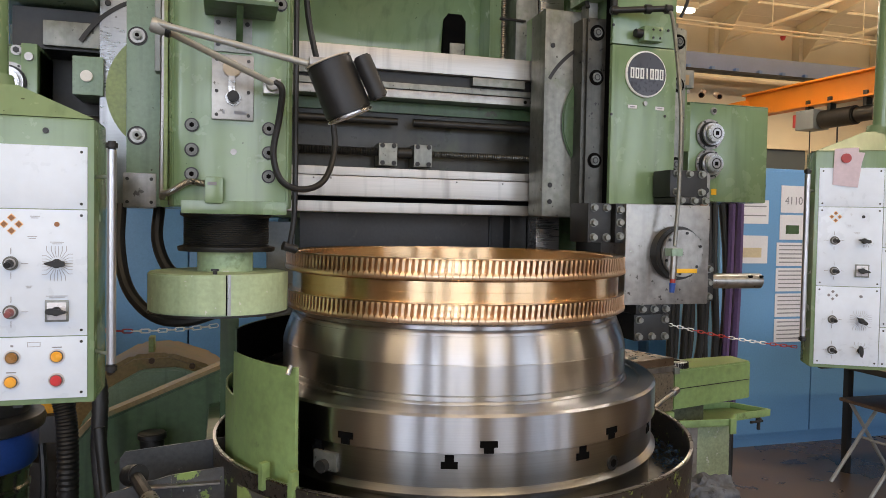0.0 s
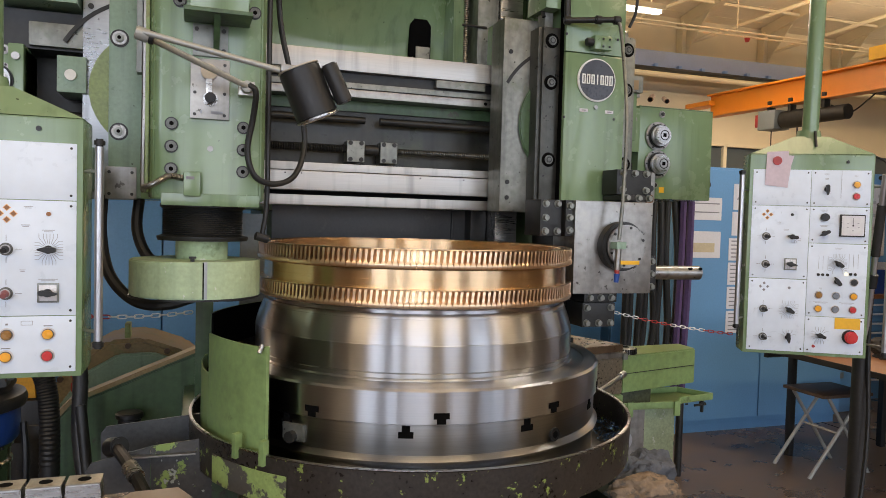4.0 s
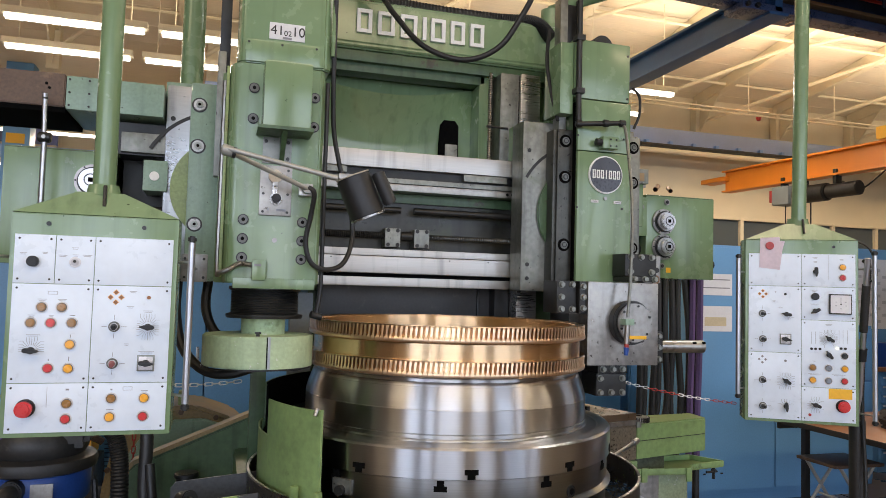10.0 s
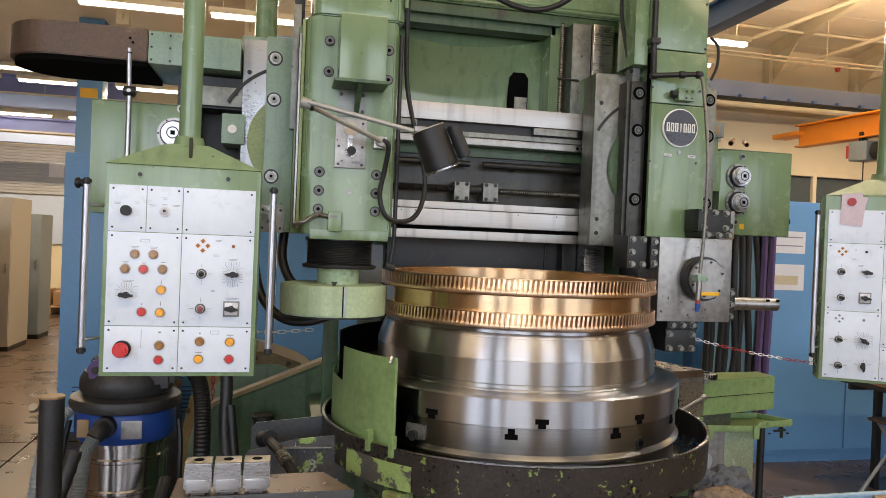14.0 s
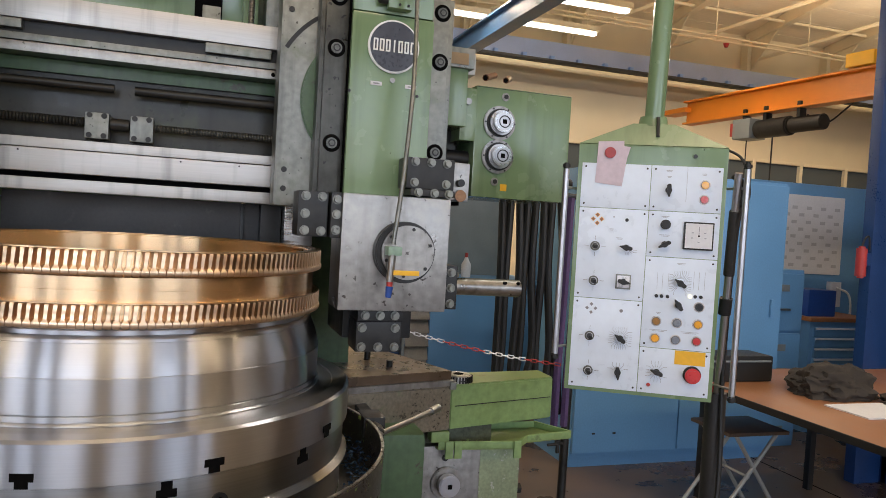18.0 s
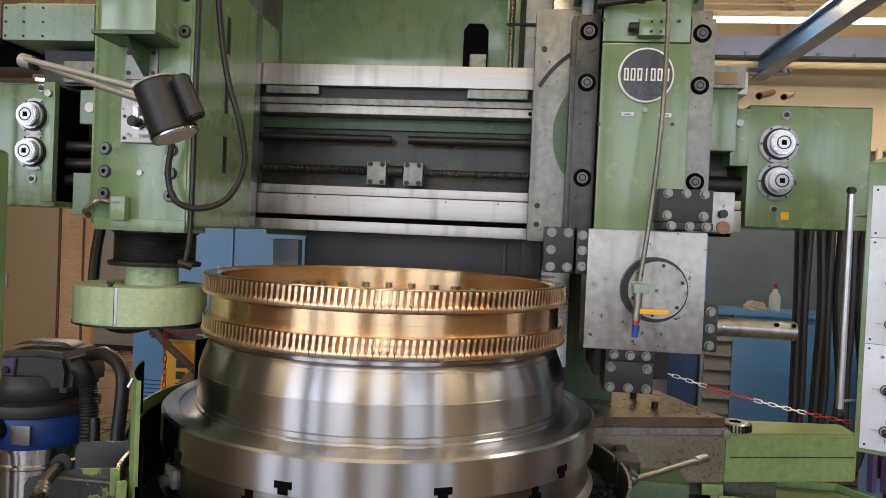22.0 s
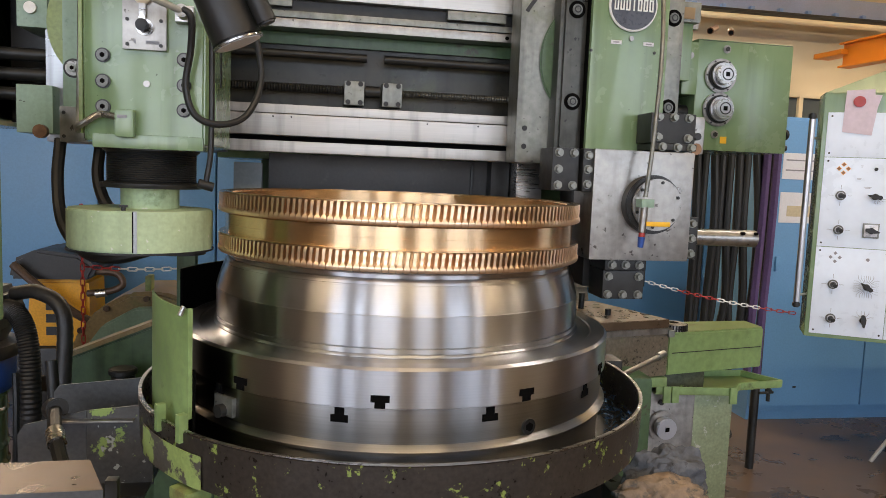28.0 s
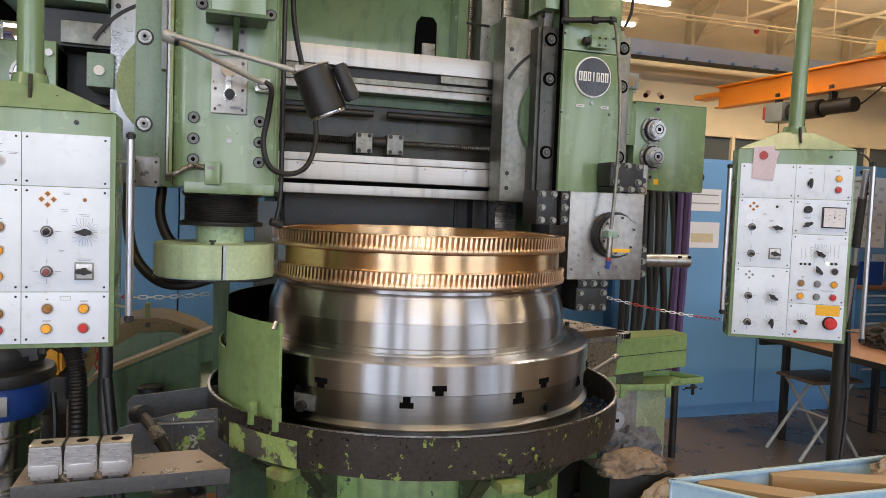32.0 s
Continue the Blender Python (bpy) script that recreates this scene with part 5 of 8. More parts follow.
for x, z in ((-1.33, 0.66), (-1.28, 0.79), (-1.17, 0.89), (-1.0, 0.935), (-0.83, 0.905), (-0.71, 0.83)):
    part("rim_bolt", C((x, 1.2495, z), (x, 1.23, z), 0.013, 10), RUST, dh)
part("lifting_eye", B(-1.02, -0.995, 1.3, 1.38, 0.955, 1.03, 0.006), GREEN_Y, dh)
part("breather", LATHE([(0.0, 0.79), (0.045, 0.79), (0.05, 0.785), (0.05, 0.77), (0.042, 0.765), (0.042, 0.62), (0.0, 0.62)], 28, (-0.94, 0.60)), DSTEEL, dh)

# ---- right side of the bed ----
ra = thing("rail_bearer", (1.2, 0.45, 0.85), "oily box-shaped bearer, green at its end, beside the turntable", "machine bearer")
PLATEXY = ((0.50, 0.28), (1.098, 0.43), (0.945, 0.83), (0.50, 0.83))
part("bearer_end", PRISM([(1.10, 0.432), (1.58, 0.552), (1.58, 0.69), (1.10, 0.64)], "z", 0.84, 1.004, 0.005), GREEN_L, ra, "light green painted end of the bearer")
part("end_top", PRISM([(1.105, 0.437), (1.575, 0.557), (1.575, 0.685), (1.105, 0.635)], "z", 1.0045, 1.007), GREEN_Y, ra)
part("bearer_body", PRISM([(0.60, 0.30), (1.099, 0.427), (1.099, 0.64), (0.60, 0.79)], "z", 0.84, 1.0045, 0.005), OILY, ra, "bare oil-stained side of the bearer")
part("bearer_strip", PRISM([(0.58, 0.288), (1.108, 0.422), (1.108, 0.438), (0.58, 0.304)], "z", 1.006, 1.028, 0.001), PLATE, ra)
part("bearer_top", PRISM(PLATEXY, "z", 1.0285, 1.061, 0.002), PLATEBR, ra, "brown oil-stained plate")
for k in range(26):
    x, y = random.Random(k).uniform(0.70, 1.04), random.Random(k + 90).uniform(0.46, 0.62)
    part("chip_crumb", B(x, x + 0.004, y, y + 0.003, 1.0611, 1.0635, 0), DSTEEL, ra)
part("corner_bracket", B(1.088, 1.112, 0.408, 0.421, 0.995, 1.022, 0.002), GREYST, ra)
part("gear_stub", LATHE([(0.0, 1.035), (0.045, 1.035), (0.05, 1.031), (0.05, 1.0075), (0.0, 1.0075)], 40, (1.15, 0.50)), STEEL, ra)
part("gear_bore", C((1.15, 0.50, 1.0352), (1.15, 0.50, 1.0362), 0.02, 20), HOLE, ra)
for k in range(28):
    a = 2 * math.pi * k / 28
    part("stub_tooth", B(-0.003, 0.003, 0.049, 0.056, 1.008, 1.031, 0, m=Matrix.Translation((1.15, 0.50, 0)) @ Matrix.Rotation(a, 4, "Z")), DSTEEL, ra)
for x, y, h in ((0.828, 0.67, 0.06), (0.878, 0.51, 0.024)):
    part("stud", C((x, y, 1.0612), (x, y, 1.0612 + h), 0.012, 12), DSTEEL, ra)
part("seam", PRISM([(1.12, 0.4345), (1.57, 0.547), (1.57, 0.549), (1.12, 0.4365)], "z", 0.925, 0.928), DSTEEL, ra)
part("under_block", B(0.72, 1.3, 0.50, 0.66, FZ, 0.839, 0.004), GRIME, ra)
part("valve_body", B(0.70, 0.77, 0.10, 0.2, 0.925, 0.985, 0.004), DSTEEL, ra)
part("valve_nut", C((0.735, 0.10, 0.95), (0.735, 0.055, 0.945), 0.025, 6), BOLTHEAD, ra)
part("valve_arm", B(0.72, 0.76, 0.2, 0.40, 0.93, 0.97, 0.004), DSTEEL, ra)
part("crank_lever", SWEEP([(0.735, 0.05, 0.945), (0.86, 0.15, 0.955), (0.97, 0.238, 0.966)], 0.009, 10, 4), CHROME, ra, "polished steel lever")
part("lever_end", C((0.955, 0.226, 0.964), (1.0, 0.262, 0.969), 0.014, 14, bev=0.005), CHROME, ra)
fb = thing("feed_box", (1.05, 0.3, 0.0), "worn steel feed box with a square-ended dial", "feed box", move=(0.145, 0.29, -0.06))
part("feed_body", B(0.86, 1.10, 0.17, 0.7, 0.166, 0.83, 0.006), PLATE, fb)
part("feed_side", B(1.102, 1.27, 0.18, 0.7, 0.166, 0.81, 0.008), FLAKED, fb, "side of the box with flaking green paint")
dial = part("dial_flange", C((0.965, 0.169, 0.69), (0.965, 0.155, 0.69), 0.062, 36, bev=0.003), PLATE, fb)
part("dial_ring", C((0.965, 0.154, 0.69), (0.965, 0.12, 0.69), 0.042, 32, bev=0.004), CHROME, dial)
part("square_socket", B(0.957, 0.973, 0.116, 0.1195, 0.682, 0.698, 0.001), HOLE, dial)
part("oil_plug", C((0.955, 0.169, 0.785), (0.955, 0.16, 0.785), 0.011, 16), DSTEEL, fb)
part("side_knob", C((1.271, 0.25, 0.62), (1.31, 0.25, 0.62), 0.02, 10), BLACK, fb)
tr = thing("drip_tray", (1.35, 0.5, 0.76), "light-green sheet-metal drip tray with a tap", "drip tray")
TRAY = ((1.06, 0.43), (1.37, 0.40), (1.44, 0.47), (1.65, 0.505), (1.56, 0.66), (1.06, 0.66))
part("tray_floor", PRISM(TRAY, "z", 0.765, 0.77), GREEN_Y, tr)
for p, q in zip(TRAY, TRAY[1:]):
    d = Vector((q[0] - p[0], q[1] - p[1], 0))
    m = Matrix.Translation((p[0], p[1], 0.7705)) @ Matrix.Rotation(math.atan2(d.y, d.x), 4, "Z")
    part("tray_edge", B(0.001, d.length - 0.001, -0.005, 0.004, 0, 0.026, 0.001, m=m), GREEN_L, tr)
for x in (1.085, 1.12, 1.35):
    part("tray_ear", B(x, x + 0.03, 0.385 if x > 1.2 else 0.41, 0.396 if x > 1.2 else 0.42, 0.735, 0.80, 0.003), GREEN_L, tr)
part("corner_block", B(1.03, 1.10, 0.42, 0.47, 0.796, 0.835, 0.004), GREEN_L, tr)
part("tap", C((1.60, 0.515, 0.764), (1.60, 0.515, 0.705), 0.008, 10), DSTEEL, tr)
part("tap_lever", C((1.55, 0.505, 0.742), (1.62, 0.515, 0.742), 0.006, 8), DSTEEL, tr)
part("tap_nut", C((1.60, 0.515, 0.755), (1.60, 0.515, 0.742), 0.013, 6), DSTEEL, tr)

# ---- control pendants ----


def button(p, parent, lens, r=0.0115):
    b = part("button_bezel", C((p[0], 0, p[1]), (p[0], -0.003, p[1]), r * 1.36, 26, bev=0.001), BEZEL, parent)
    part("button_collar", C((p[0], -0.0031, p[1]), (p[0], -0.0045, p[1]), r * 1.1, 24), BOLTHEAD, b)
    part("button_lens", C((p[0], -0.0046, p[1]), (p[0], -0.0105, p[1]), r, 22, r2=r * 0.88, bev=0.002), lens, b)
    return b


def scale_print(x, z, w, h, a0, a1, n, parent):
    """Fine printed lines that fan out from a switch and bend straight towards a rectangle's edge."""
    bm = bmesh.new()
    t = 0.0005
    for k in range(n):
        a = radians(a0 + (a1 - a0) * k / (n - 1))
        c, q = math.cos(a), math.sin(a)
        reach = min(w / max(abs(c), 1e-4), h / max(abs(q), 1e-4)) * 0.72
        p = Vector((x + 0.0135 * c, 0, z + 0.0135 * q))
        e = Vector((x + reach * c, 0, z + reach * q))
        f = Vector((x + math.copysign(w, c), 0, e.z)) if abs(c) * h > abs(q) * w else Vector((e.x, 0, z + math.copysign(h, q)))
        for u, v in ((p, e), (e, f)):
            d = v - u
            m = Matrix.Translation(u) @ Matrix.Rotation(-math.atan2(d.z, d.x), 4, "Y")
            B(0, d.length, -0.0009, 0.0, -t, t, 0, bm=bm, m=m)
    part("printed_scale", bm, FINEINK, parent)


def selector(p, parent, turn=90, plate=False):
    x, z = p
    if plate:
        part("switch_plate", B(x - 0.0225, x + 0.0225, -0.004, 0, z - 0.0225, z + 0.0225, 0.004), GREYST, parent)
        part("switch_field", B(x - 0.018, x + 0.018, -0.0052, -0.0041, z - 0.018, z + 0.018, 0.003), BEZEL, parent)
    k = part("knob_base", C((x, -0.0055, z), (x, -0.014, z), 0.0095, 20, bev=0.001), BLACK, parent)
    mm = Matrix.Translation((x, -0.014, z)) @ Matrix.Rotation(radians(turn), 4, "Y")
    grip = [(-0.0175, -0.0035), (-0.013, -0.0062), (0.006, -0.0062), (0.0215, -0.0012), (0.0215, 0.0012), (0.006, 0.0062), (-0.013, 0.0062), (-0.0175, 0.0035)]
    bm = PRISM(grip, "y", -0.013, 0.0, 0.0015)
    bm.transform(mm)
    part("knob_grip", bm, BLACK, k)


def joystick(p, parent, boot=BLACK):
    x, z = p
    for u, v, w, h in ((-0.025, 0, 0.0065, 0.0005), (0.025, 0, 0.0065, 0.0005), (0, 0.025, 0.0005, 0.0065), (0, -0.025, 0.0005, 0.0065)):
        part("print_cross", B(x + u - w, x + u + w, -0.0009, 0, z + v - h, z + v + h, 0), INK, parent)
    k = part("joystick_ring", C((x, -0.0015, z), (x, -0.006, z), 0.0145, 24, bev=0.0015), BOLTHEAD, parent)
    part("joystick_collar", C((x, -0.0061, z), (x, -0.011, z), 0.0105, 20, bev=0.001), PALEGR, k)
    part("joystick_boot", C((x, -0.0112, z), (x, -0.026, z), 0.0085, 18, r2=0.005), boot, k)
    part("joystick_knob", C((x, -0.026, z), (x + 0.003, -0.040, z - 0.002), 0.005, 14, r2=0.0065, bev=0.002), BLACK if boot is BLACK else boot, k)


def diamonds(x, z, s, mat, parent, glow=None):
    for dx, dz in ((0, 1), (0, -1), (1, 0), (-1, 0)):
        # the larger diamond beneath is the backlight's halo as plain colour
        for grow, y, mm in ((0.62, -0.0009, glow), (0.46, -0.0014, mat)):
            if mm:
                q = [(x + dx * s + u * s * grow, z + dz * s + v * s * grow) for u, v in ((1, 0), (0, 1), (-1, 0), (0, -1))]
                part("arrow_mark", PRISM(q, "y", y, 0.0), mm, parent)


def prints(spots, parent):
    """Small unreadable lettering as plain fine bars."""
    for x, z, w in spots:
        part("print_bar", B(x - w / 2, x + w / 2, -0.0009, 0.0, z - 0.0007, z + 0.0007, 0), FINEINK, parent)
        part("print_bar", B(x - w * 0.36, x + w * 0.36, -0.0009, 0.0, z - 0.0042, z - 0.0028, 0), FINEINK, parent)


def pendant(name, m, w, h, label, depth=0.15):
    """A box with a hipped roof under a pole; its front lies in the plane y = 0, its lower left corner at the origin."""
    p = thing(name, (0, 0, 0), label, "control panel", "hanging control pendants", pose_=m)
    part("housing", B(-0.012, w + 0.012, 0.004, depth, -0.012, h + 0.058, 0.006), GREEN, p)
    roof = bmesh.new()
    lo = [roof.verts.new(v) for v in ((-0.012, 0.004, h + 0.0585), (w + 0.012, 0.004, h + 0.0585), (w + 0.012, depth, h + 0.0585), (-0.012, depth, h + 0.0585))]
    cx, cy = w / 2, depth / 2
    hi = [roof.verts.new(v) for v in ((cx - 0.06, cy - 0.04, h + 0.125), (cx + 0.06, cy - 0.04, h + 0.125), (cx + 0.06, cy + 0.04, h + 0.125), (cx - 0.06, cy + 0.04, h + 0.125))]
    roof.faces.new(hi)
    for i in range(4):
        roof.faces.new((lo[i], lo[(i + 1) % 4], hi[(i + 1) % 4], hi[i]))
    part("hipped_roof", roof, GREEN, p)
    part("pole_collar", C((cx, cy, h + 0.12), (cx, cy, h + 0.15), 0.046, 28, r2=0.04), GREEN, p)
    part("clamp_lever", C((cx + 0.01, cy - 0.045, h + 0.145), (cx + 0.012, cy - 0.06, h + 0.085), 0.005, 8), DSTEEL, p)
    for x in (w * 0.2, w * 0.8):
        part("head_screw", C((x, 0.004, h + 0.03), (x, 0.0, h + 0.03), 0.006, 12), DSTEEL, p)
    return p


def sheet(p, x0, x1, z0, z1):
    """A screwed-on white enamel sheet of the panel."""
    s = part("panel_sheet", B(x0 + 0.0009, x1 - 0.0009, 0.0, 0.004, z0 + 0.0009, z1 - 0.0009, 0.0006), WHITE, p, "white enamelled panel sheet")
    for x in (x0 + 0.012, x1 - 0.012):
        for z in (z0 + 0.012, z1 - 0.012):
            part("sheet_screw", C((x, 0, z), (x, -0.0015, z), 0.003, 8), DSTEEL, s)
    return s


def handle(p, x, z0, z1, out):
    g = part("grab_rod", C((x, -0.03, z0), (x, -0.03, z1), 0.0095, 16), CHROME, p, "polished upright grab rod")
    for z in (z0 + 0.02, z1 - 0.055):
        part("rod_stay", C((x, -0.03, z), (x + out, 0.03, z), 0.004, 8), CHROME, g)
    for z, s in ((z0, -1), (z1, 1)):
        part("rod_cap", C((x, -0.03, z), (x, -0.03, z + 0.018 * s), 0.012, 14, bev=0.004), BLACK, g)


# left pendant
LW, LH = 0.397, 0.527
lp = pendant("control_pendant", pose(-1.364, -0.503, 1.217), LW, LH, "hanging green control pendant with white panel and grab rods", 0.16)
MX, Z1, Z2 = 0.197, 0.395, 0.131
s1 = sheet(lp, 0, 0.100, Z1, LH)
s2 = sheet(lp, 0.100, MX, Z1, LH)
s3 = sheet(lp, MX, LW, Z1, LH)
s4 = sheet(lp, 0, MX, Z2, Z1)
s5 = sheet(lp, MX, LW, Z2, Z1)
s6 = sheet(lp, 0, MX, 0, Z2)
s7 = sheet(lp, MX, LW, 0, Z2)
part("round_knob", C((0.048, 0, 0.454), (0.048, -0.02, 0.454), 0.0145, 24, bev=0.003), BLACK, s1)
part("key_ring", C((0.149, 0, 0.455), (0.149, -0.006, 0.455), 0.0145, 24, bev=0.002), BEZEL, s2)
part("key_step", C((0.149, -0.0061, 0.455), (0.149, -0.010, 0.455), 0.010, 20, bev=0.001), PALEGR, s2)
part("key_core", C((0.149, -0.0102, 0.457), (0.149, -0.013, 0.457), 0.004, 16), DSTEEL, s2)
prints([(0.023, 0.476, 0.018), (0.075, 0.479, 0.014)], s1)
prints([(0.118, 0.473, 0.022), (0.178, 0.475, 0.024), (0.148, 0.494, 0.016), (0.149, 0.475, 0.014)], s2)
for x, z, c in ((0.074, 0.333, AMBER_B), (0.123, 0.333, AMBER_B), (0.050, 0.291, AMBER_B), (0.098, 0.291, RED_B), (0.149, 0.292, AMBER_B), (0.147, 0.234, ORANGE_B), (0.097, 0.171, RED_B), (0.146, 0.170, ORANGE_B)):
    button((x, z), s4, c)
scale_print(0.055, 0.218, 0.030, 0.034, -8, 188, 15, s4)
selector((0.055, 0.218), s4, 5)
prints([(0.074, 0.354, 0.022), (0.123, 0.354, 0.022), (0.050, 0.311, 0.016), (0.098, 0.311, 0.012), (0.057, 0.259, 0.034)], s4)
part("cup_mark", hollow_bar(0.087, 0.111, -0.001, 0.0, 0.367, 0.376, 0.0012), FINEINK, s4)
for x, z, h in ((0.147, 0.256, 0.004), (0.146, 0.195, 0.006), (0.097, 0.193, 0.003)):
    part("print_bar", B(x - 0.001, x + 0.001, -0.001, 0, z - h, z + h, 0), INK, s4)
part("print_bar", B(0.143, 0.156, -0.001, 0, 0.3105, 0.3125, 0), INK, s4)
diamonds(0.255, 0.363, 0.0135, BROWNMARK, s5, PALEORANGE)
part("red_dot", C((0.339, 0, 0.364), (0.339, -0.003, 0.364), 0.005, 14), BROWNMARK, s5)
joystick((0.254, 0.283), s5)
joystick((0.254, 0.183), s5, DULLRED)
scale_print(0.340, 0.283, 0.029, 0.036, 0, 342, 25, s5)
selector((0.340, 0.283), s5, 182)
selector((0.339, 0.184), s5, 5, True)
prints([(0.298, 0.380, 0.018), (0.293, 0.338, 0.018), (0.287, 0.236, 0.012), (0.339, 0.327, 0.026), (0.339, 0.215, 0.040)], s5)
es = part("stop_base", C((0.049, 0, 0.066), (0.049, -0.006, 0.066), 0.024, 28), BLACK, s6)
part("stop_mushroom", C((0.049, -0.006, 0.066), (0.049, -0.034, 0.066), 0.0195, 28, r2=0.0215, bev=0.006), RED_B, es, "red emergency stop button")
button((0.147, 0.077), s6, AMBER_B)
button((0.146, 0.036), s6, RED_B)
part("print_bar", B(0.0975, 0.0985, -0.001, 0, 0.068, 0.121, 0), FINEINK, s6)
part("print_bar", B(0.143, 0.151, -0.001, 0, 0.1115, 0.116, 0), INK, s6)
for x, z, c in ((0.256, 0.089, AMBER_B), (0.339, 0.089, ORANGE_B), (0.254, 0.039, ORANGE_B), (0.338, 0.039, RED_B)):
    button((x, z), s7, c)
part("print_bar", B(0.253, 0.258, -0.001, 0, 0.1105, 0.1145, 0), INK, s7)
for x, z in ((0.339, 0.108), (0.254, 0.058)):
    part("print_bar", B(x - 0.009, x + 0.009, -0.001, 0, z - 0.0011, z + 0.0011, 0), INK, s7)
part("cup_mark", hollow_bar(0.284, 0.308, -0.001, 0.0, 0.110, 0.120, 0.0010), FINEINK, s7)
handle(lp, -0.05, 0.075, 0.52, 0.045)
handle(lp, LW + 0.05, 0.075, 0.52, -0.045)

# right pendant, turned towards the turntable
RW, RHt = 0.41, 0.685
ang = math.degrees(math.atan2(-0.20, 0.355))
rp = pendant("control_pendant", pose(1.284, -0.118, 1.131, 0, 0, ang), RW, RHt, "hanging green control pendant with gauge and pinned note", 0.13)
t1 = sheet(rp, 0, 0.205, 0.549, RHt)
t2 = sheet(rp, 0.205, RW, 0.549, RHt)
t3 = sheet(rp, 0, 0.205, 0.274, 0.549)
t4 = sheet(rp, 0.205, RW, 0.412, 0.549)
t5 = sheet(rp, 0.205, RW, 0.138, 0.412)
t6 = sheet(rp, 0, 0.205, 0, 0.274)
t7 = sheet(rp, 0.205, RW, 0, 0.138)
note = part("pinned_note", PRISM([(0.041, 0.625), (0.121, 0.616), (0.131, 0.70), (0.140, 0.735), (0.121, 0.737), (0.120, 0.753), (0.045, 0.749)], "y", -0.004, -0.003), NOTEPINK, rp, "pinkish paper note")
part("round_magnet", C((0.081, -0.004, 0.716), (0.081, -0.011, 0.716), 0.0165, 26, bev=0.002), REDP, rp)
selector((0.257, 0.612), t2, 88)
prints([(0.257, 0.670, 0.018), (0.258, 0.653, 0.014), (0.357, 0.664, 0.014)], t2)
button((0.360, 0.631), t2, ORANGE_B)
button((0.360, 0.588), t2, RED_B)
part("print_bar", B(0.3080, 0.3088, -0.001, 0, 0.58, 0.682, 0), FINEINK, t2)
part("round_knob", C((0.255, 0, 0.509), (0.255, -0.02, 0.509), 0.0145, 24, bev=0.003), BLACK, t4)
selector((0.256, 0.450), t4, 152)
prints([(0.255, 0.533, 0.022), (0.255, 0.478, 0.03)], t4)
gf = part("gauge_frame", B(0.308, 0.393, -0.012, 0.0, 0.439, 0.521, 0.003), BLACK, t4, "square black-framed gauge")
part("gauge_face", B(0.3125, 0.3885, -0.0135, -0.0121, 0.4435, 0.5165, 0), PAPER, gf)
part("gauge_needle", B(0.3497, 0.3513, -0.0145, -0.0136, 0.483, 0.508, 0), INK, gf)
part("gauge_hub", C((0.3505, -0.0136, 0.480), (0.3505, -0.016, 0.480), 0.0028, 12), BLACK, gf)
for a in (-90, -20, 30, 150, 200):
    q = radians(a)
    part("gauge_mark", B(-0.003, 0.003, -0.0145, -0.0136, -0.0014, 0.0014, 0, m=Matrix.Translation((0.3505 + 0.020 * math.cos(q), 0, 0.480 + 0.018 * math.sin(q)))), FINEINK, gf)
diamonds(0.056, 0.515, 0.0125, BROWNMARK, t3, PALEORANGE)
part("dark_dot", C((0.143, 0, 0.516), (0.143, -0.003, 0.516), 0.0052, 14), BLACK, t3)
joystick((0.054, 0.433), t3)
joystick((0.056, 0.328), t3)
scale_print(0.146, 0.433, 0.032, 0.022, 270, 345, 6, t3)
selector((0.146, 0.433), t3, 190)
selector((0.144, 0.330), t3, 10, True)
prints([(0.105, 0.525, 0.006), (0.10, 0.487, 0.012), (0.125, 0.461, 0.02)], t3)
diamonds(0.055, 0.243, 0.0125, INK, t6)
part("dark_dot", C((0.144, 0, 0.241), (0.144, -0.003, 0.241), 0.005, 14), INK, t6)
joystick((0.055, 0.159), t6)
joystick((0.057, 0.053), t6)
scale_print(0.146, 0.158, 0.034, 0.034, 0, 345, 27, t6)
selector((0.146, 0.158), t6, 215)
scale_print(0.145, 0.055, 0.030, 0.028, 25, 155, 6, t6)
selector((0.145, 0.055), t6, 85)
scale_print(0.309, 0.337, 0.032, 0.037, -55, 238, 29, t5)
selector((0.309, 0.337), t5, 215)
for x in (0.243, 0.258, 0.275):
    part("indicator", C((x, 0, 0.295), (x, -0.004, 0.295), 0.0052, 12), BLACK, t5)
    part("print_bar", B(x - 0.0004, x + 0.0004, -0.001, 0, 0.315, 0.365, 0), FINEINK, t5)
for x, c in ((0.339, LEDLIT), (0.354, BLACK), (0.370, BLACK)):
    part("indicator", C((x, 0, 0.300), (x, -0.004, 0.300), 0.0052, 12), c, t5)
    part("print_bar", B(x + 0.0076, x + 0.0084, -0.001, 0, 0.32, 0.375, 0), FINEINK, t5)
prints([(0.309, 0.396, 0.026), (0.253, 0.245, 0.012), (0.255, 0.193, 0.05), (0.345, 0.193, 0.05)], t5)
selector((0.307, 0.272), t5, 235)
button((0.367, 0.270), t5, BLACK)
for x, z, c in ((0.247, 0.219, AMBER_B), (0.307, 0.218, GREY_B), (0.367, 0.218, ORANGE_B), (0.247, 0.168, ORANGE_B), (0.306, 0.167, GREY_B), (0.366, 0.168, RED_B)):
    button((x, z), t5, c)
scale_print(0.258, 0.067, 0.031, 0.032, 35, 325, 14, t7)
selector((0.258, 0.067), t7, 200)
part("yellow_label", B(0.308, 0.395, -0.002, 0, 0.095, 0.136, 0), YELLOW, t7, "plain yellow label")
es = part("stop_base", C((0.360, 0, 0.067), (0.360, -0.006, 0.067), 0.026, 28), BLACK, t7)
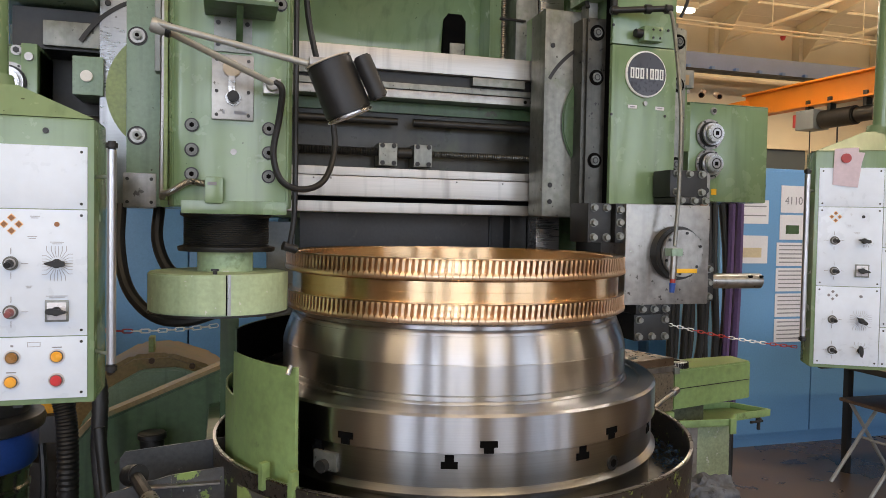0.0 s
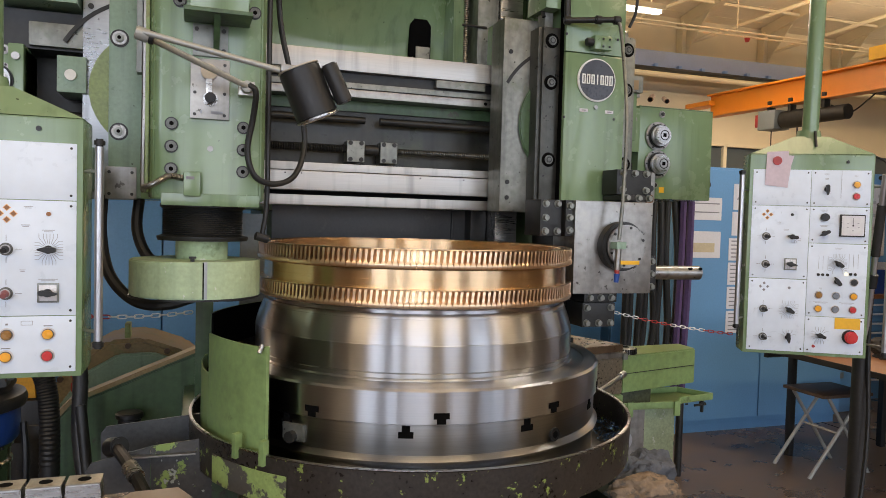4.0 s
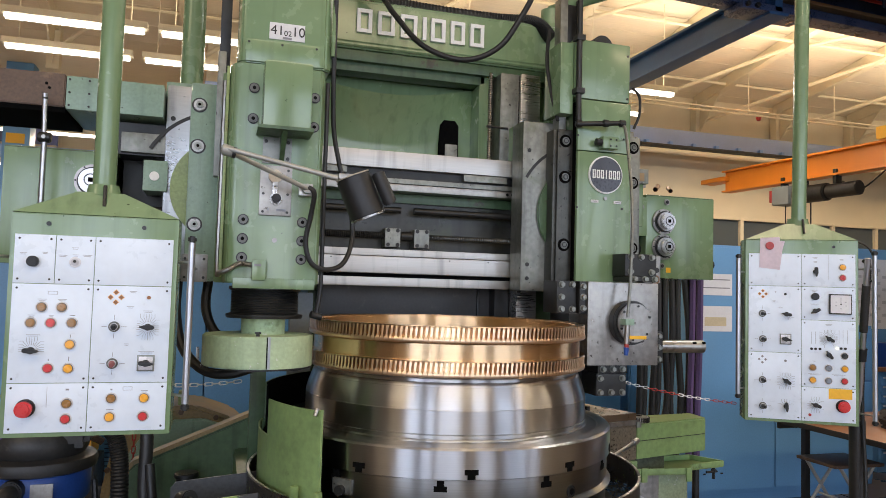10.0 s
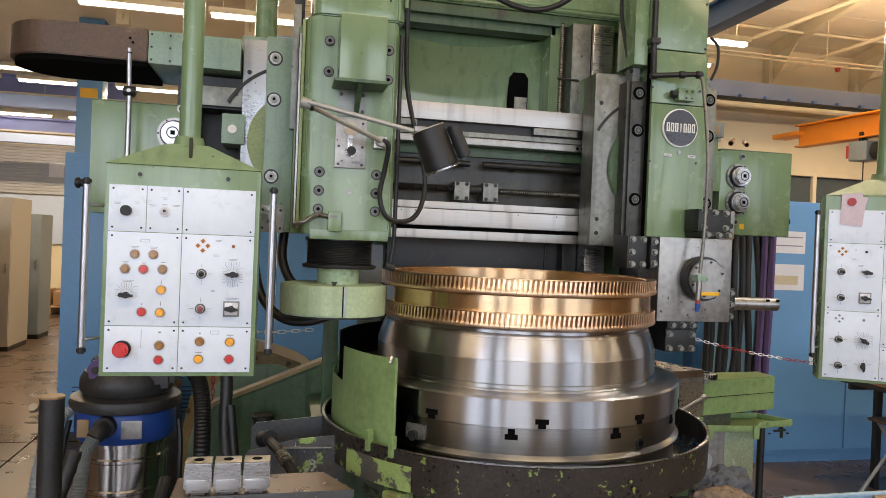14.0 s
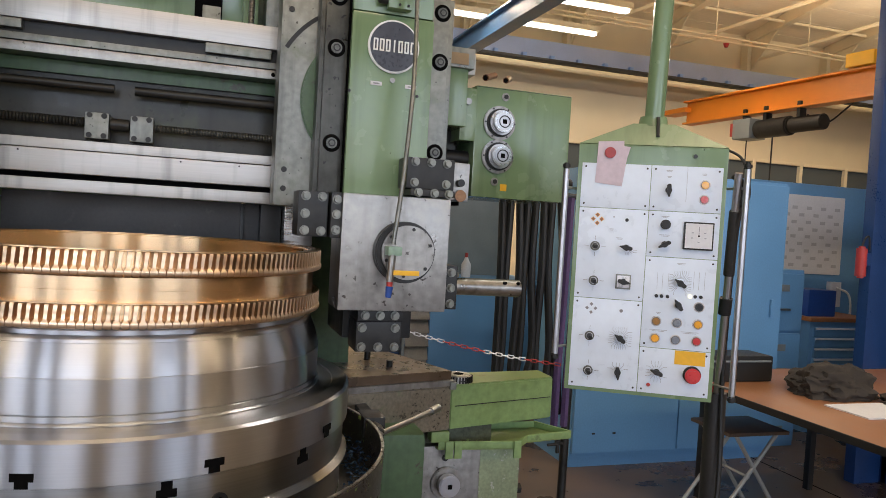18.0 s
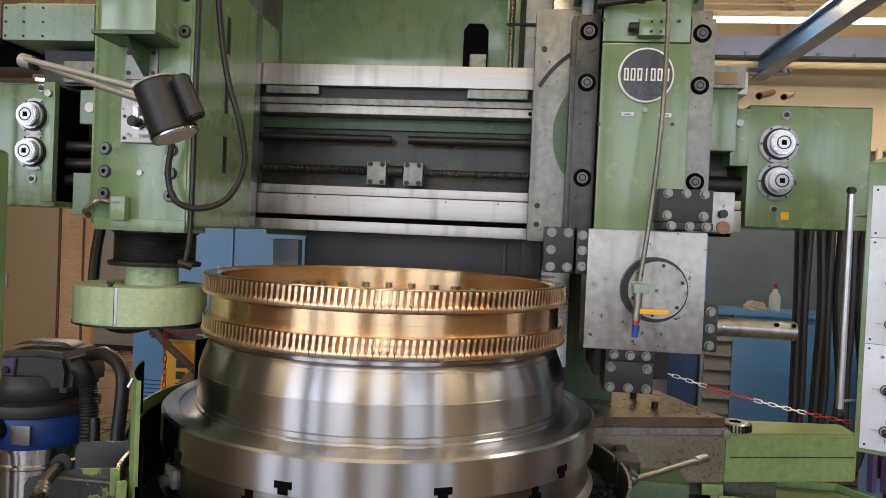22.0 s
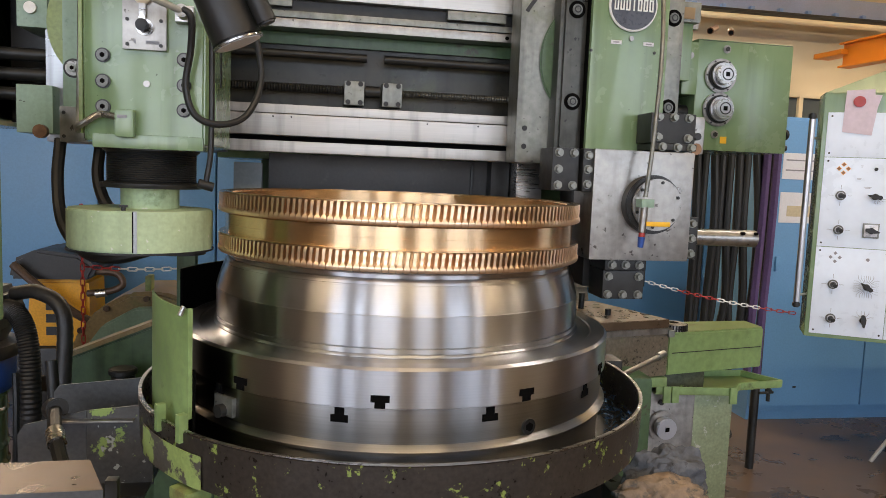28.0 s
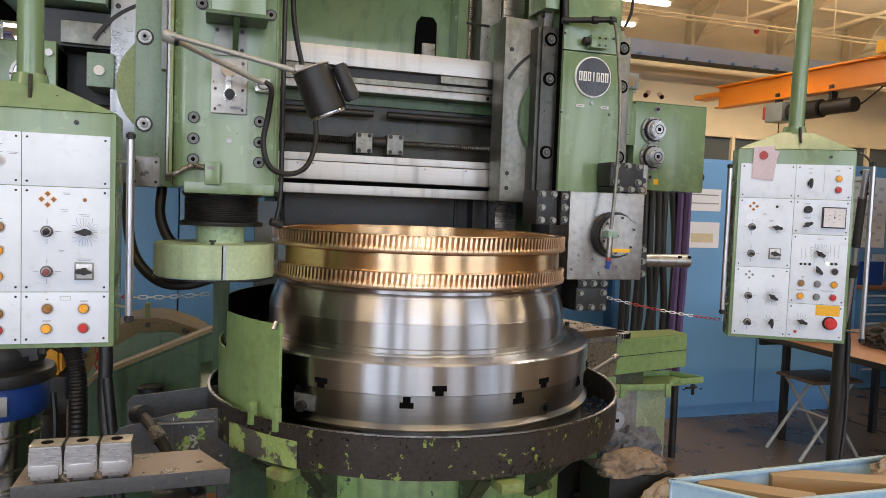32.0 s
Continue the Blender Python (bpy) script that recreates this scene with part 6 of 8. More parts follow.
part("stop_mushroom", C((0.360, -0.006, 0.067), (0.360, -0.03, 0.067), 0.021, 28, r2=0.023, bev=0.006), RED_B, es, "red emergency stop button")
part("red_dot", C((0.237, 0, 0.026), (0.237, -0.004, 0.026), 0.0055, 12), REDP, t7)
handle(rp, -0.045, 0.10, 0.66, 0.04)
handle(rp, RW + 0.06, 0.02, 0.68, -0.05)
part("loose_cable", SWEEP([(RW + 0.0, 0.02, RHt + 0.06), (RW + 0.05, -0.01, RHt + 0.02), (RW + 0.07, -0.02, 0.6), (RW + 0.03, 0.02, 0.56)], 0.004, 8, 6), BLACK, rp)

# poles and swing arms of the pendants
for nm, pts, r, who in (
    ("pendant_arm", [(-1.165, -0.423, 1.855), (-1.165, -0.423, 2.4), (-1.165, -0.423, 3.05), (-1.157, -0.40, 3.115), (-1.14, -0.34, 3.135), (-1.07, 0.0, 3.08), (-0.985, 0.45, 2.995)], 0.031, "button-studded"),
    ("pendant_arm", [(1.489, -0.174, 1.935), (1.50, -0.174, 2.5), (1.51, -0.174, 3.07), (1.494, -0.158, 3.148), (1.43, -0.10, 3.168), (1.1, 0.20, 3.11), (0.69, 0.62, 3.04)], 0.029, "gauged"),
):
    t = thing(nm, pts[0], "green tubular swing arm holding a " + who + " control pendant", "pipe arm", "pendant arms")
    part("upright_tube", SWEEP(pts[:3], r, 20, 3), GREEN, t)
    part("bend", SWEEP(pts[2:5], r, 20, 8), GREEN, t)
    part("arm_tube", SWEEP(pts[4:], r * 0.92, 20, 4), GREEN, t)
    part("bearing_post", C((pts[-1][0], pts[-1][1], 2.35), pts[-1], 0.045, 24), GREEN, t)
    part("bearing_base", B(pts[-1][0] - 0.09, pts[-1][0] + 0.09, pts[-1][1] - 0.08, pts[-1][1] + 0.08, 2.22, 2.42, 0.01), BLUEGREEN, t)
    part("stay_peg", C((pts[5][0] - 0.1, pts[5][1] - 0.03, pts[5][2] + 0.01), (pts[5][0] + 0.12, pts[5][1], pts[5][2]), 0.006, 8), DSTEEL, t)

# ---- work lamp on the left head ----
wl = thing("work_lamp", (-0.575, -0.19, 1.96), "jointed grey work lamp with a black hood on the ram", "work lamp", move=(0, -0.02, 0.0))
part("wall_bracket", B(-0.60, -0.555, -0.215, -0.181, 1.925, 1.965, 0.004), STEEL, wl)
part("bracket_hub", C((-0.578, -0.215, 1.945), (-0.578, -0.255, 1.945), 0.016, 18, bev=0.003), LAMPGR, wl)
EL = Vector((-0.835, -0.43, 2.018))
part("lower_arm", C((-0.58, -0.25, 1.945), EL, 0.008, 12), LAMPGR, wl)
part("elbow", C(EL - Vector((0.016, 0.005, -0.004)), EL + Vector((0.016, 0.0, -0.004)), 0.017, 16, bev=0.003), LAMPGR, wl)
part("elbow_band", C(EL + Vector((0.016, 0, -0.004)), EL + Vector((0.026, 0, -0.006)), 0.017, 16), BLACK, wl)
HD = Vector((-0.515, -0.50, 1.948))
part("upper_arm", C(EL + Vector((0, -0.012, 0.004)), HD, 0.0075, 12), LAMPGR, wl)
ax = Vector((0.40, 0.02, -0.91)).normalized()
top = HD + Vector((0.045, 0.01, 0.01))
hood = part("lamp_hood", C(top, top + ax * 0.125, 0.052, 36, r2=0.054, bev=0.004), LAMPBK, wl, "black lamp hood")
part("hood_cap", C(top - ax * 0.004, top - ax * 0.0005, 0.0525, 36, bev=0.001), CAPTAN, hood)
part("hood_rim", C(top + ax * 0.126, top + ax * 0.13, 0.055, 36), STEEL, hood)
part("lamp_glass", C(top + ax * 0.1305, top + ax * 0.132, 0.048, 30), PAPER, hood)
sd = Vector((0.88, -0.36, 0.30)).normalized()
part("hood_handle", C(top + sd * 0.074 + ax * 0.01, top + sd * 0.078 + ax * 0.112, 0.021, 20, bev=0.004), LAMPBK, hood)
part("hood_hinge", B(-0.515, -0.475, -0.515, -0.485, 1.945, 1.962, 0.003), PLATE, hood)
part("lamp_cable", SWEEP([(-0.575, -0.25, 1.95), (-0.555, -0.25, 1.93), (-0.56, -0.225, 1.86), (-0.573, -0.215, 1.77), (-0.55, -0.213, 1.70), (-0.49, -0.19, 1.682), (-0.43, -0.15, 1.715), (-0.40, -0.115, 1.81), (-0.418, -0.115, 1.93), (-0.455, -0.12, 2.05), (-0.482, -0.12, 2.2), (-0.493, -0.16, 2.45), (-0.496, -0.19, 2.75)], 0.0085, 10, 8), BLACK, wl, "black lamp cable hanging in a loop")

# slack cable across the beam
sc = thing("overhead_cable", (0.0, 0.2, 2.5), "black cable hanging in a wide loop below the beam", "cable", move=(0, -0.05, 0.05))
part("cable_loop", SWEEP([(-0.30, 0.50, 2.85), (-0.22, 0.44, 2.84), (-0.17, 0.40, 2.76), (-0.06, 0.32, 2.61), (0.1, 0.25, 2.545), (0.24, 0.2, 2.60), (0.33, 0.16, 2.74), (0.40, 0.13, 2.88), (0.48, 0.11, 2.94), (0.57, 0.105, 2.93), (0.586, 0.10, 2.86)], 0.012, 10, 7), BLACK, sc)
part("cable_drop", SWEEP([(0.52, 0.3, 2.75), (0.50, 0.28, 2.6), (0.515, 0.26, 2.45), (0.53, 0.22, 2.32)], 0.008, 8, 6), BLACK, sc)
part("cable_drop", SWEEP([(0.85, 0.15, 2.48), (0.88, 0.14, 2.44), (0.88, 0.14, 2.36), (0.86, 0.15, 2.3)], 0.006, 8, 6), BLACK, sc)

# ---- the hall ----
solid("floor", B(-16, 20, -9.2, 17.4, FZ - 0.2, FZ, 0), FLOOR, "brown oily concrete floor", "floor", "structure")
for x0, x1 in ((-9.0, -2.55), (-2.55, 3.9), (3.9, 10.5)):
    solid("floor_joint", B(x1 - 0.006, x1 + 0.006, -9, 17, FZ, FZ + 0.001, 0), HOLE, "dark joint in the concrete", "joint", "structure")
for y in (2.9, 5.6):
    solid("floor_joint", B(-16, 20, y - 0.006, y + 0.006, FZ + 0.001, FZ + 0.002, 0), HOLE, "dark joint in the concrete", "joint", "structure")
# back wall with a band of windows
WY = 9.6
XS = -1.2  # the hall runs deeper west of here
solid("wall_north", B(XS, 20, WY, WY + 0.3, FZ, 2.36, 0), CREAM, "cream painted hall wall", "wall", "structure")
solid("wall_north", B(-16, XS + 0.3, 17, 17.3, FZ, 5.7, 0), CREAM, "cream painted hall wall", "wall", "structure")
solid("wall_north_return", B(XS, XS + 0.3, WY + 0.301, 17, FZ, 5.7, 0), CREAM, "cream painted hall wall", "wall", "structure")
solid("ceiling", B(-16, XS + 0.3, 9.91, 17.3, 5.5, 5.58, 0), ROOF, "cream flat roof over the far bay", "ceiling", "structure")
solid("wall_north", B(XS, 4.5, WY, WY + 0.3, 2.36, 5.55, 0), CREAM, "cream painted hall wall", "wall", "structure")
solid("wall_north", B(4.5, 20, WY, WY + 0.3, 3.24, 5.55, 0), CREAM, "cream painted hall wall", "wall", "structure")
for k in range(13):
    x = 4.5 + 1.15 * k
    w = thing("window_1", (x, WY, 2.36), "office window with a pale frame in the wall", "window", kind="structure")
    part("window_frame", B(x, x + 0.08, WY - 0.03, WY + 0.1, 2.36, 3.24, 0.01), CREAM, w)
    part("window_frame", B(x + 0.081, x + 1.149, WY - 0.03, WY + 0.1, 3.18, 3.24, 0.01), CREAM, w)
    part("window_sill", B(x + 0.081, x + 1.149, WY - 0.06, WY + 0.1, 2.36, 2.41, 0.01), CREAM, w)
    part("pane", B(x + 0.081, x + 1.149, WY + 0.04, WY + 0.05, 2.411, 3.179, 0), GLASS, w)
# east and west walls are unseen and close the hall against stray light
solid("wall_east", B(20, 20.3, -9.2, 17.4, FZ, 8, 0), HALLWALL, "unseen brown-grey hall wall that cuts the fill light", "wall", "structure")
solid("wall_west", B(-16.3, -16, -9.2, 17.4, FZ, 8, 0), HALLWALL, "unseen brown-grey hall wall that cuts the fill light", "wall", "structure")
# unseen front wall behind the walk: piers between tall windows, spaced for the hub's reflections
solid("wall_south", B(-16, 20, -9.5, -9.2, FZ, 0.95, 0), HALLWALL, "unseen brown-grey hall wall that cuts the fill light", "wall", "structure")
solid("wall_south", B(-16, 20, -9.5, -9.2, 4.7, 9.2, 0), HALLWALL, "unseen brown-grey hall wall that cuts the fill light", "wall", "structure")
for x0, x1 in ((-16, -9.4), (-6.4, -5.4), (-4.2, -3.6), (-0.9, 0.5), (2.3, 3.4), (6.4, 7.2), (8.6, 20)):
    solid("wall_south", B(x0, x1, -9.5, -9.2, 0.95, 4.7, 0), HALLWALL, "unseen brown-grey pier that spaces the window reflections", "wall", "structure")
# roof of long boards
roof = bmesh.new()
for k in range(34):
    y0 = 9.9 - 0.58 * k
    z0 = 5.5 + 0.165 * (9.9 - y0)
    z1 = 5.5 + 0.165 * (9.9 - y0 + 0.56)
    p = [roof.verts.new(v) for v in ((-16, y0, z0), (20, y0, z0), (20, y0 - 0.565, z1), (-16, y0 - 0.565, z1))]
    q = [roof.verts.new(v.co + Vector((0, 0, 0.08))) for v in p]
    for f in ((p[0], p[1], p[2], p[3]), (q[3], q[2], q[1], q[0]), (p[0], q[0], q[1], p[1]), (p[2], q[2], q[3], p[3])):
        roof.faces.new(f)
solid("ceiling", roof, ROOF, "cream boarded sloping roof", "ceiling", "structure")
solid("ceiling", B(-16, 20, -9.5, 10, 9.3, 9.4, 0), ROOF, "cream roof", "ceiling", "structure")


def roofz(y):
    return 5.5 + 0.165 * (9.9 - y)


for k in range(16):
    x = -12.9 + 1.9 * k
    tr_ = thing("roof_truss", (x, 6, 5.5), "cream painted steel roof rafter with braces", "truss", "roof trusses")
    dy = Vector((0, -8.0, roofz(1.5) - roofz(9.5)))
    m = Matrix.Translation((x, 9.5, roofz(9.5) - 0.11)) @ dy.to_track_quat("Y", "Z").to_matrix().to_4x4()
    part("rafter", B(-0.07, 0.07, 0, dy.length, -0.1, 0.1, 0.006, m=m), CREAM, tr_)
    part("wall_post", B(x - 0.09, x + 0.09, 9.40, 9.59, 4.78, 5.45, 0.006), CREAM, tr_)
    part("knee", PRISM([(9.39, 4.85), (9.39, 5.42), (8.75, roofz(8.75) - 0.2)], "x", x - 0.012, x + 0.012), CREAM, tr_)
    part("brace", C((x + 0.06, 9.35, 5.05), (x + 1.84, 7.1, roofz(7.1) - 0.2), 0.035, 8), CREAM, tr_)
    part("brace", C((x + 0.06, 7.1, roofz(7.1) - 0.2), (x + 1.84, 5.2, roofz(5.2) - 0.2), 0.03, 8), CREAM, tr_)
    for y in (8.55, 6.9, 5.0):
        part("tie", C((x + 0.08, y, roofz(y) - 0.16), (x + 1.82, y, roofz(y) - 0.16), 0.028, 8), CREAM, tr_)
cp_ = thing("conduit_run", (8, 8.0, 4.9), "pair of thin pale conduits running along the hall", "conduit")
for dz, y in ((0.0, 8.0), (-0.06, 8.03)):
    part("conduit", C((XS + 0.4, y, 4.935 + dz), (19.5, y, 4.935 + dz), 0.017, 8), CREAM, cp_)
part("red_lamp", C((8.2, 8.0, 4.84), (8.2, 8.0, 4.78), 0.05, 12, r2=0.03), REDP, cp_)
for k in range(11):
    x = 0.4 + 1.9 * k
    part("hanger", C((x, 8.02, 4.87), (x, 8.02, roofz(8.02) - 0.02), 0.008, 6), CREAM, cp_)

# crane runways along the hall
rn = thing("crane_runway", (0, 2.6, 4.2), "dark navy crane runway with blue brackets and red conductor", "crane runway", "crane runways")
part("lower_flange", B(-14, 18, 2.38, 2.575, 4.17, 4.25, 0.01), RUNWAY, rn)
rn.location.y -= 0.10
rn.rotation_euler.z = radians(3.8)
part("web", B(-14, 18, 2.50, 2.57, 4.251, 4.72, 0), RUNWAY, rn)
part("brown_ledge", B(-14, 18, 2.40, 2.59, 4.31, 4.34, 0.004), BROWNBM, rn)
part("red_conductor", B(-14, 18, 2.36, 2.38, 4.43, 4.455, 0.002), REDP, rn)
part("upper_flange", B(-14, 18, 2.42, 2.62, 4.721, 4.79, 0.01), RUNWAY, rn)
part("brown_underside", B(-14, 18, 1.5, 2.415, 4.80, 4.86, 0.0), RUNWAY, rn)
for k in range(52):
    x = -11.73 + 0.453 * k
    if -6 < x < 9:
        bk = part("bracket", B(x - 0.042, x + 0.042, 2.33, 2.45, 4.585, 4.62, 0.006), BRACKETBL, rn)
        part("bracket_arm", B(x - 0.02, x + 0.02, 2.36, 2.499, 4.50, 4.584, 0.004), BRACKETBL, bk)
        part("bracket_foot", B(x - 0.014, x + 0.014, 2.345, 2.359, 4.40, 4.56, 0.003), RUNWAY, bk)
gr = thing("bay_girder", (0, 1.2, 4.1), "brown steel girder, shade in its web colour, with a light conduit", "girder")
gr.rotation_euler.z = radians(1.6)
part("conduit", C((-14, 0.98, 4.08), (18, 0.98, 4.08), 0.024, 14), LAMPGR, gr)
part("gold_flange", B(-14, 18, 1.02, 1.06, 4.12, 4.27, 0.006), OCHRE, gr)
# soffit, web and shelf are coloured as lying in shadow
part("soffit", B(-14, 18, 1.061, 1.5, 4.13, 4.16, 0.004), DBROWN, gr)
part("web", B(-14, 18, 1.1, 1.2, 4.161, 5.0, 0), DBROWN, gr)
part("shelf", B(-14, 18, 0.3, 1.5, 4.60, 4.68, 0.01), DBROWN, gr)
for x in (-3.2, -0.4, 2.6, 5.6):
    part("flange_bolts", B(x, x + 0.05, 1.01, 1.02, 4.16, 4.2, 0.002), DSTEEL, gr)
    part("conduit_clip", B(x - 0.6, x - 0.56, 0.94, 1.02, 4.05, 4.2, 0.003), DSTEEL, gr)
rf = thing("crane_runway", (0, 9.0, 4.4), "pale blue crane runway along the wall", "crane runway", "crane runways")
part("beam", B(XS, 18, 8.95, 9.15, 4.42, 4.72, 0.01), PALEBL, rf)
part("lower_pipe", C((XS, 8.85, 4.28), (18, 8.85, 4.28), 0.05, 10), CREAM, rf)
part("lower_rail", B(XS, 18, 8.8, 9.2, 4.36, 4.40, 0.004), DSTEEL, rf)
for k in range(36):
    x = XS + 0.2 + 0.5 * k
    part("bracket", B(x - 0.035, x + 0.035, 8.86, 8.94, 4.402, 4.47, 0.006), BRACKETBL, rf)
br = thing("crane_bridge", (3.65, 5.5, 4.05), "blue travelling crane bridge between the runways", "crane bridge")
part("web", B(3.63, 3.71, 2.4, 8.95, 4.10, 4.32, 0.004), CRANEBL, br)
part("flange", B(3.57, 3.77, 2.4, 8.95, 4.07, 4.099, 0.004), CRANEBL, br)
part("flange", B(3.57, 3.77, 2.4, 8.95, 4.321, 4.35, 0.004), CRANEBL, br)
for y in (2.5, 8.6):
    part("end_carriage", B(3.3, 4.0, y - 0.1, y + 0.15, 4.09, 4.15, 0.008), RUNWAY, br)
    for x in (3.34, 3.44, 3.86, 3.96):
        part("end_bolt", C((x, y - 0.101, 4.12), (x, y - 0.13, 4.12), 0.022, 8), BLACK, br)
# orange jib with its hoist
d = Vector((0.075, -0.997, 0)).normalized()
tip = Vector((7.88, 8.45, 0))
jm = Matrix.Translation(tip) @ Matrix.Rotation(math.atan2(d.y, d.x), 4, "Z")
jb_ = thing("jib_crane", (7.88, 8.45, 3.5), "orange jib crane beam with an electric hoist", "crane")
part("jib_web", B(0, 7, -0.02, 0.02, 3.55, 3.88, 0, m=jm), ORANGE, jb_)
part("jib_flange", B(0, 7, -0.11, 0.11, 3.52, 3.549, 0.003, m=jm), ORANGE, jb_)
part("jib_flange", B(0, 7, -0.11, 0.11, 3.881, 3.91, 0.003, m=jm), ORANGE, jb_)
part("end_fitting", B(-0.5, 0.1, -0.15, 0.15, 3.72, 3.80, 0.01, m=jm), ORANGE, jb_)
part("drive_unit", B(3.1, 3.5, -0.16, 0.16, 3.92, 4.1, 0.02, m=jm), YELLOW, jb_)
part("end_truck", B(5.55, 6.0, -0.1, 0.1, 3.905, 4.185, 0.004, m=jm), ORANGE, jb_)
part("trolley_pipe", C(jm @ Vector((-0.2, 0.2, 3.62)), jm @ Vector((6.5, 0.2, 3.62)), 0.02, 8), STEEL, jb_)
ho = thing("chain_hoist", tuple(jm @ Vector((1.8, 0, 3.4))), "dark electric chain hoist hanging under the jib", "hoist")
part("motor", C(jm @ Vector((1.55, 0.02, 3.30)), jm @ Vector((2.15, 0.02, 3.30)), 0.14, 20, bev=0.02), DSTEEL, ho)
part("gear_case", B(1.2, 1.54, -0.15, 0.18, 3.16, 3.46, 0.02, m=jm), GREYPT, ho)
part("red_cover", B(1.1, 1.199, -0.1, 0.1, 3.22, 3.42, 0.01, m=jm), REDP, ho)
part("drum", C(jm @ Vector((2.16, 0.02, 3.30)), jm @ Vector((2.7, 0.02, 3.30)), 0.11, 18, bev=0.01), BLACK, ho)
for u in (1.3, 1.7, 2.3):
    part("hanger", B(u, u + 0.06, -0.06, 0.06, 3.40, 3.62, 0.005, m=jm), DSTEEL, ho)
part("lift_chain", C(jm @ Vector((1.8, 0.05, 3.2)), jm @ Vector((1.8, 0.05, 2.3)), 0.012, 6), DSTEEL, ho)
part("pendant_cable", C(jm @ Vector((1.3, 0.05, 3.2)), jm @ Vector((1.3, 0.05, 2.1)), 0.009, 6), BLACK, ho)
part("loop_cable", SWEEP([jm @ Vector(q) for q in ((2.3, 0.15, 3.45), (2.6, 0.15, 3.3), (2.9, 0.15, 3.45), (3.1, 0.15, 3.6))], 0.012, 8, 5), BLACK, ho)

# tube lamps


def tube(x, y, z, n=1.5):
    t = thing("tube_lamp", (x, y, z), "lit fluorescent tube lamp with a pale housing", "ceiling lamp", "tube lamps")
    part("tube", B(x - n / 2, x + n / 2, y - 0.05, y + 0.05, z, z + 0.05, 0.01), TUBE, t)
    part("housing", B(x - n / 2 - 0.04, x + n / 2 + 0.04, y - 0.08, y + 0.08, z + 0.051, z + 0.13, 0.01), CREAM, t)
    for u in (-0.4, 0.4):
        part("suspension", C((x + u * n, y, z + 0.131), (x + u * n, y, (roofz(y) + 0.02 if y < 9.8 else 5.5) if y > 1 else z + 0.3), 0.006, 6), CREAM, t)


for x in (-9.0, -7.2, -5.0, -2.6, -0.9, 2.9, 4.8):
    tube(x, 6.72, 4.62)
for x in (-8.2, -6.3, -2.9, -1.2, 3.2, 5.0):
    tube(x, 7.95, 4.62)
tube(2.95, 0.36, 4.36, 1.8)
for y, z in ((12.9, 4.62), (14.1, 4.62), (16.2, 4.2)):
    for x in (-9.6, -7.7, -5.8, -3.9):
        tube(x + 0.2 * (y - 13), y, z)
far = thing("crane_runway", (-8, 15.4, 4.3), "pale blue crane runway across the far bay", "crane runway", "crane runways")
part("beam", B(-16, XS, 15.3, 15.5, 4.28, 4.55, 0.01), PALEBL, far)
part("lower_beam", B(-16, XS, 15.3, 15.5, 3.48, 3.68, 0.01), PALEBL, far)
part("hanger_post", B(-9.1, -8.9, 15.32, 15.48, 3.681, 4.279, 0.004), PALEBL, far)
part("hanger_post", B(-5.1, -4.9, 15.32, 15.48, 3.681, 4.279, 0.004), PALEBL, far)

# ---- left background ----


def cabinet(x0, x1, y0, y1, z1, mat, doors, label, category="cabinet", group="", handle_side=1, vents=False):
    c = thing("cabinet", ((x0 + x1) / 2, (y0 + y1) / 2, FZ), label, category, group)
    part("body", B(x0, x1, y0 + 0.02, y1, FZ + 0.06, z1, 0.006), mat, c)
    part("plinth", B(x0 + 0.01, x1 - 0.01, y0 + 0.05, y1, FZ, FZ + 0.059, 0.0), BLACK, c)
    w = (x1 - x0) / doors
    for k in range(doors):
        a = x0 + w * k
        dr = part("door", B(a + 0.004, a + w - 0.004, y0, y0 + 0.019, FZ + 0.075, z1 - 0.02, 0.004), mat, c)
        hx = a + (w - 0.06 if k % 2 == 0 else 0.04)
        part("door_handle", B(hx, hx + 0.02, y0 - 0.018, y0 - 0.001, FZ + 0.95, FZ + 1.06, 0.003), PLATE, dr)
        if vents:
            for q in range(7):
                part("vent_slot", B(a + 0.1, a + w - 0.25, y0 - 0.0015, y0, FZ + 0.2 + 0.03 * q, FZ + 0.208 + 0.03 * q, 0), NAVY, dr)
    return c


for k in range(3):
    cabinet(-2.40 + 0.74 * k, -1.665 + 0.74 * k, 2.91, 3.5, 2.15, CABBLUE, 1, "tall blue electrical cabinet behind the lathe", "electrical cabinet", "electrical cabinets", vents=True)
cl_ = thing("steel_column", (-4.44, 12, FZ), "blue painted steel hall column", "column", kind="structure")
part("shaft", B(-4.66, -4.22, 11.9, 12.3, FZ, 5.49, 0.006), CABBLUE, cl_)
part("yellow_sign", B(-4.6, -4.3, 11.89, 11.899, 4.02, 4.2, 0), YELLOW, cl_)
cabinet(-4.3, -3.33, 3.4, 3.95, 2.1, TAN, 2, "tan two-door steel locker with a bright handle", "locker")
bd = thing("board_stack", (-3.2, 3.5, FZ), "upright light wooden boards leaning beside the locker", "boards")
part("board", B(-3.32, -3.14, 3.42, 3.5, FZ, 2.0, 0.004), WOODL, bd)
part("board", B(-3.13, -3.09, 3.44, 3.5, FZ, 1.9, 0.004), WOODL, bd)
cabinet(-6.5, -5.2, 8.4, 9.0, 2.35, BEIGEGR, 2, "broad pale grey steel cabinet in the aisle", "cabinet")
cabinet(-4.75, -4.03, 6.9, 7.6, 1.95, BEIGEGR, 1, "pale beige-grey sheet-metal cabinet in the aisle", "cabinet")
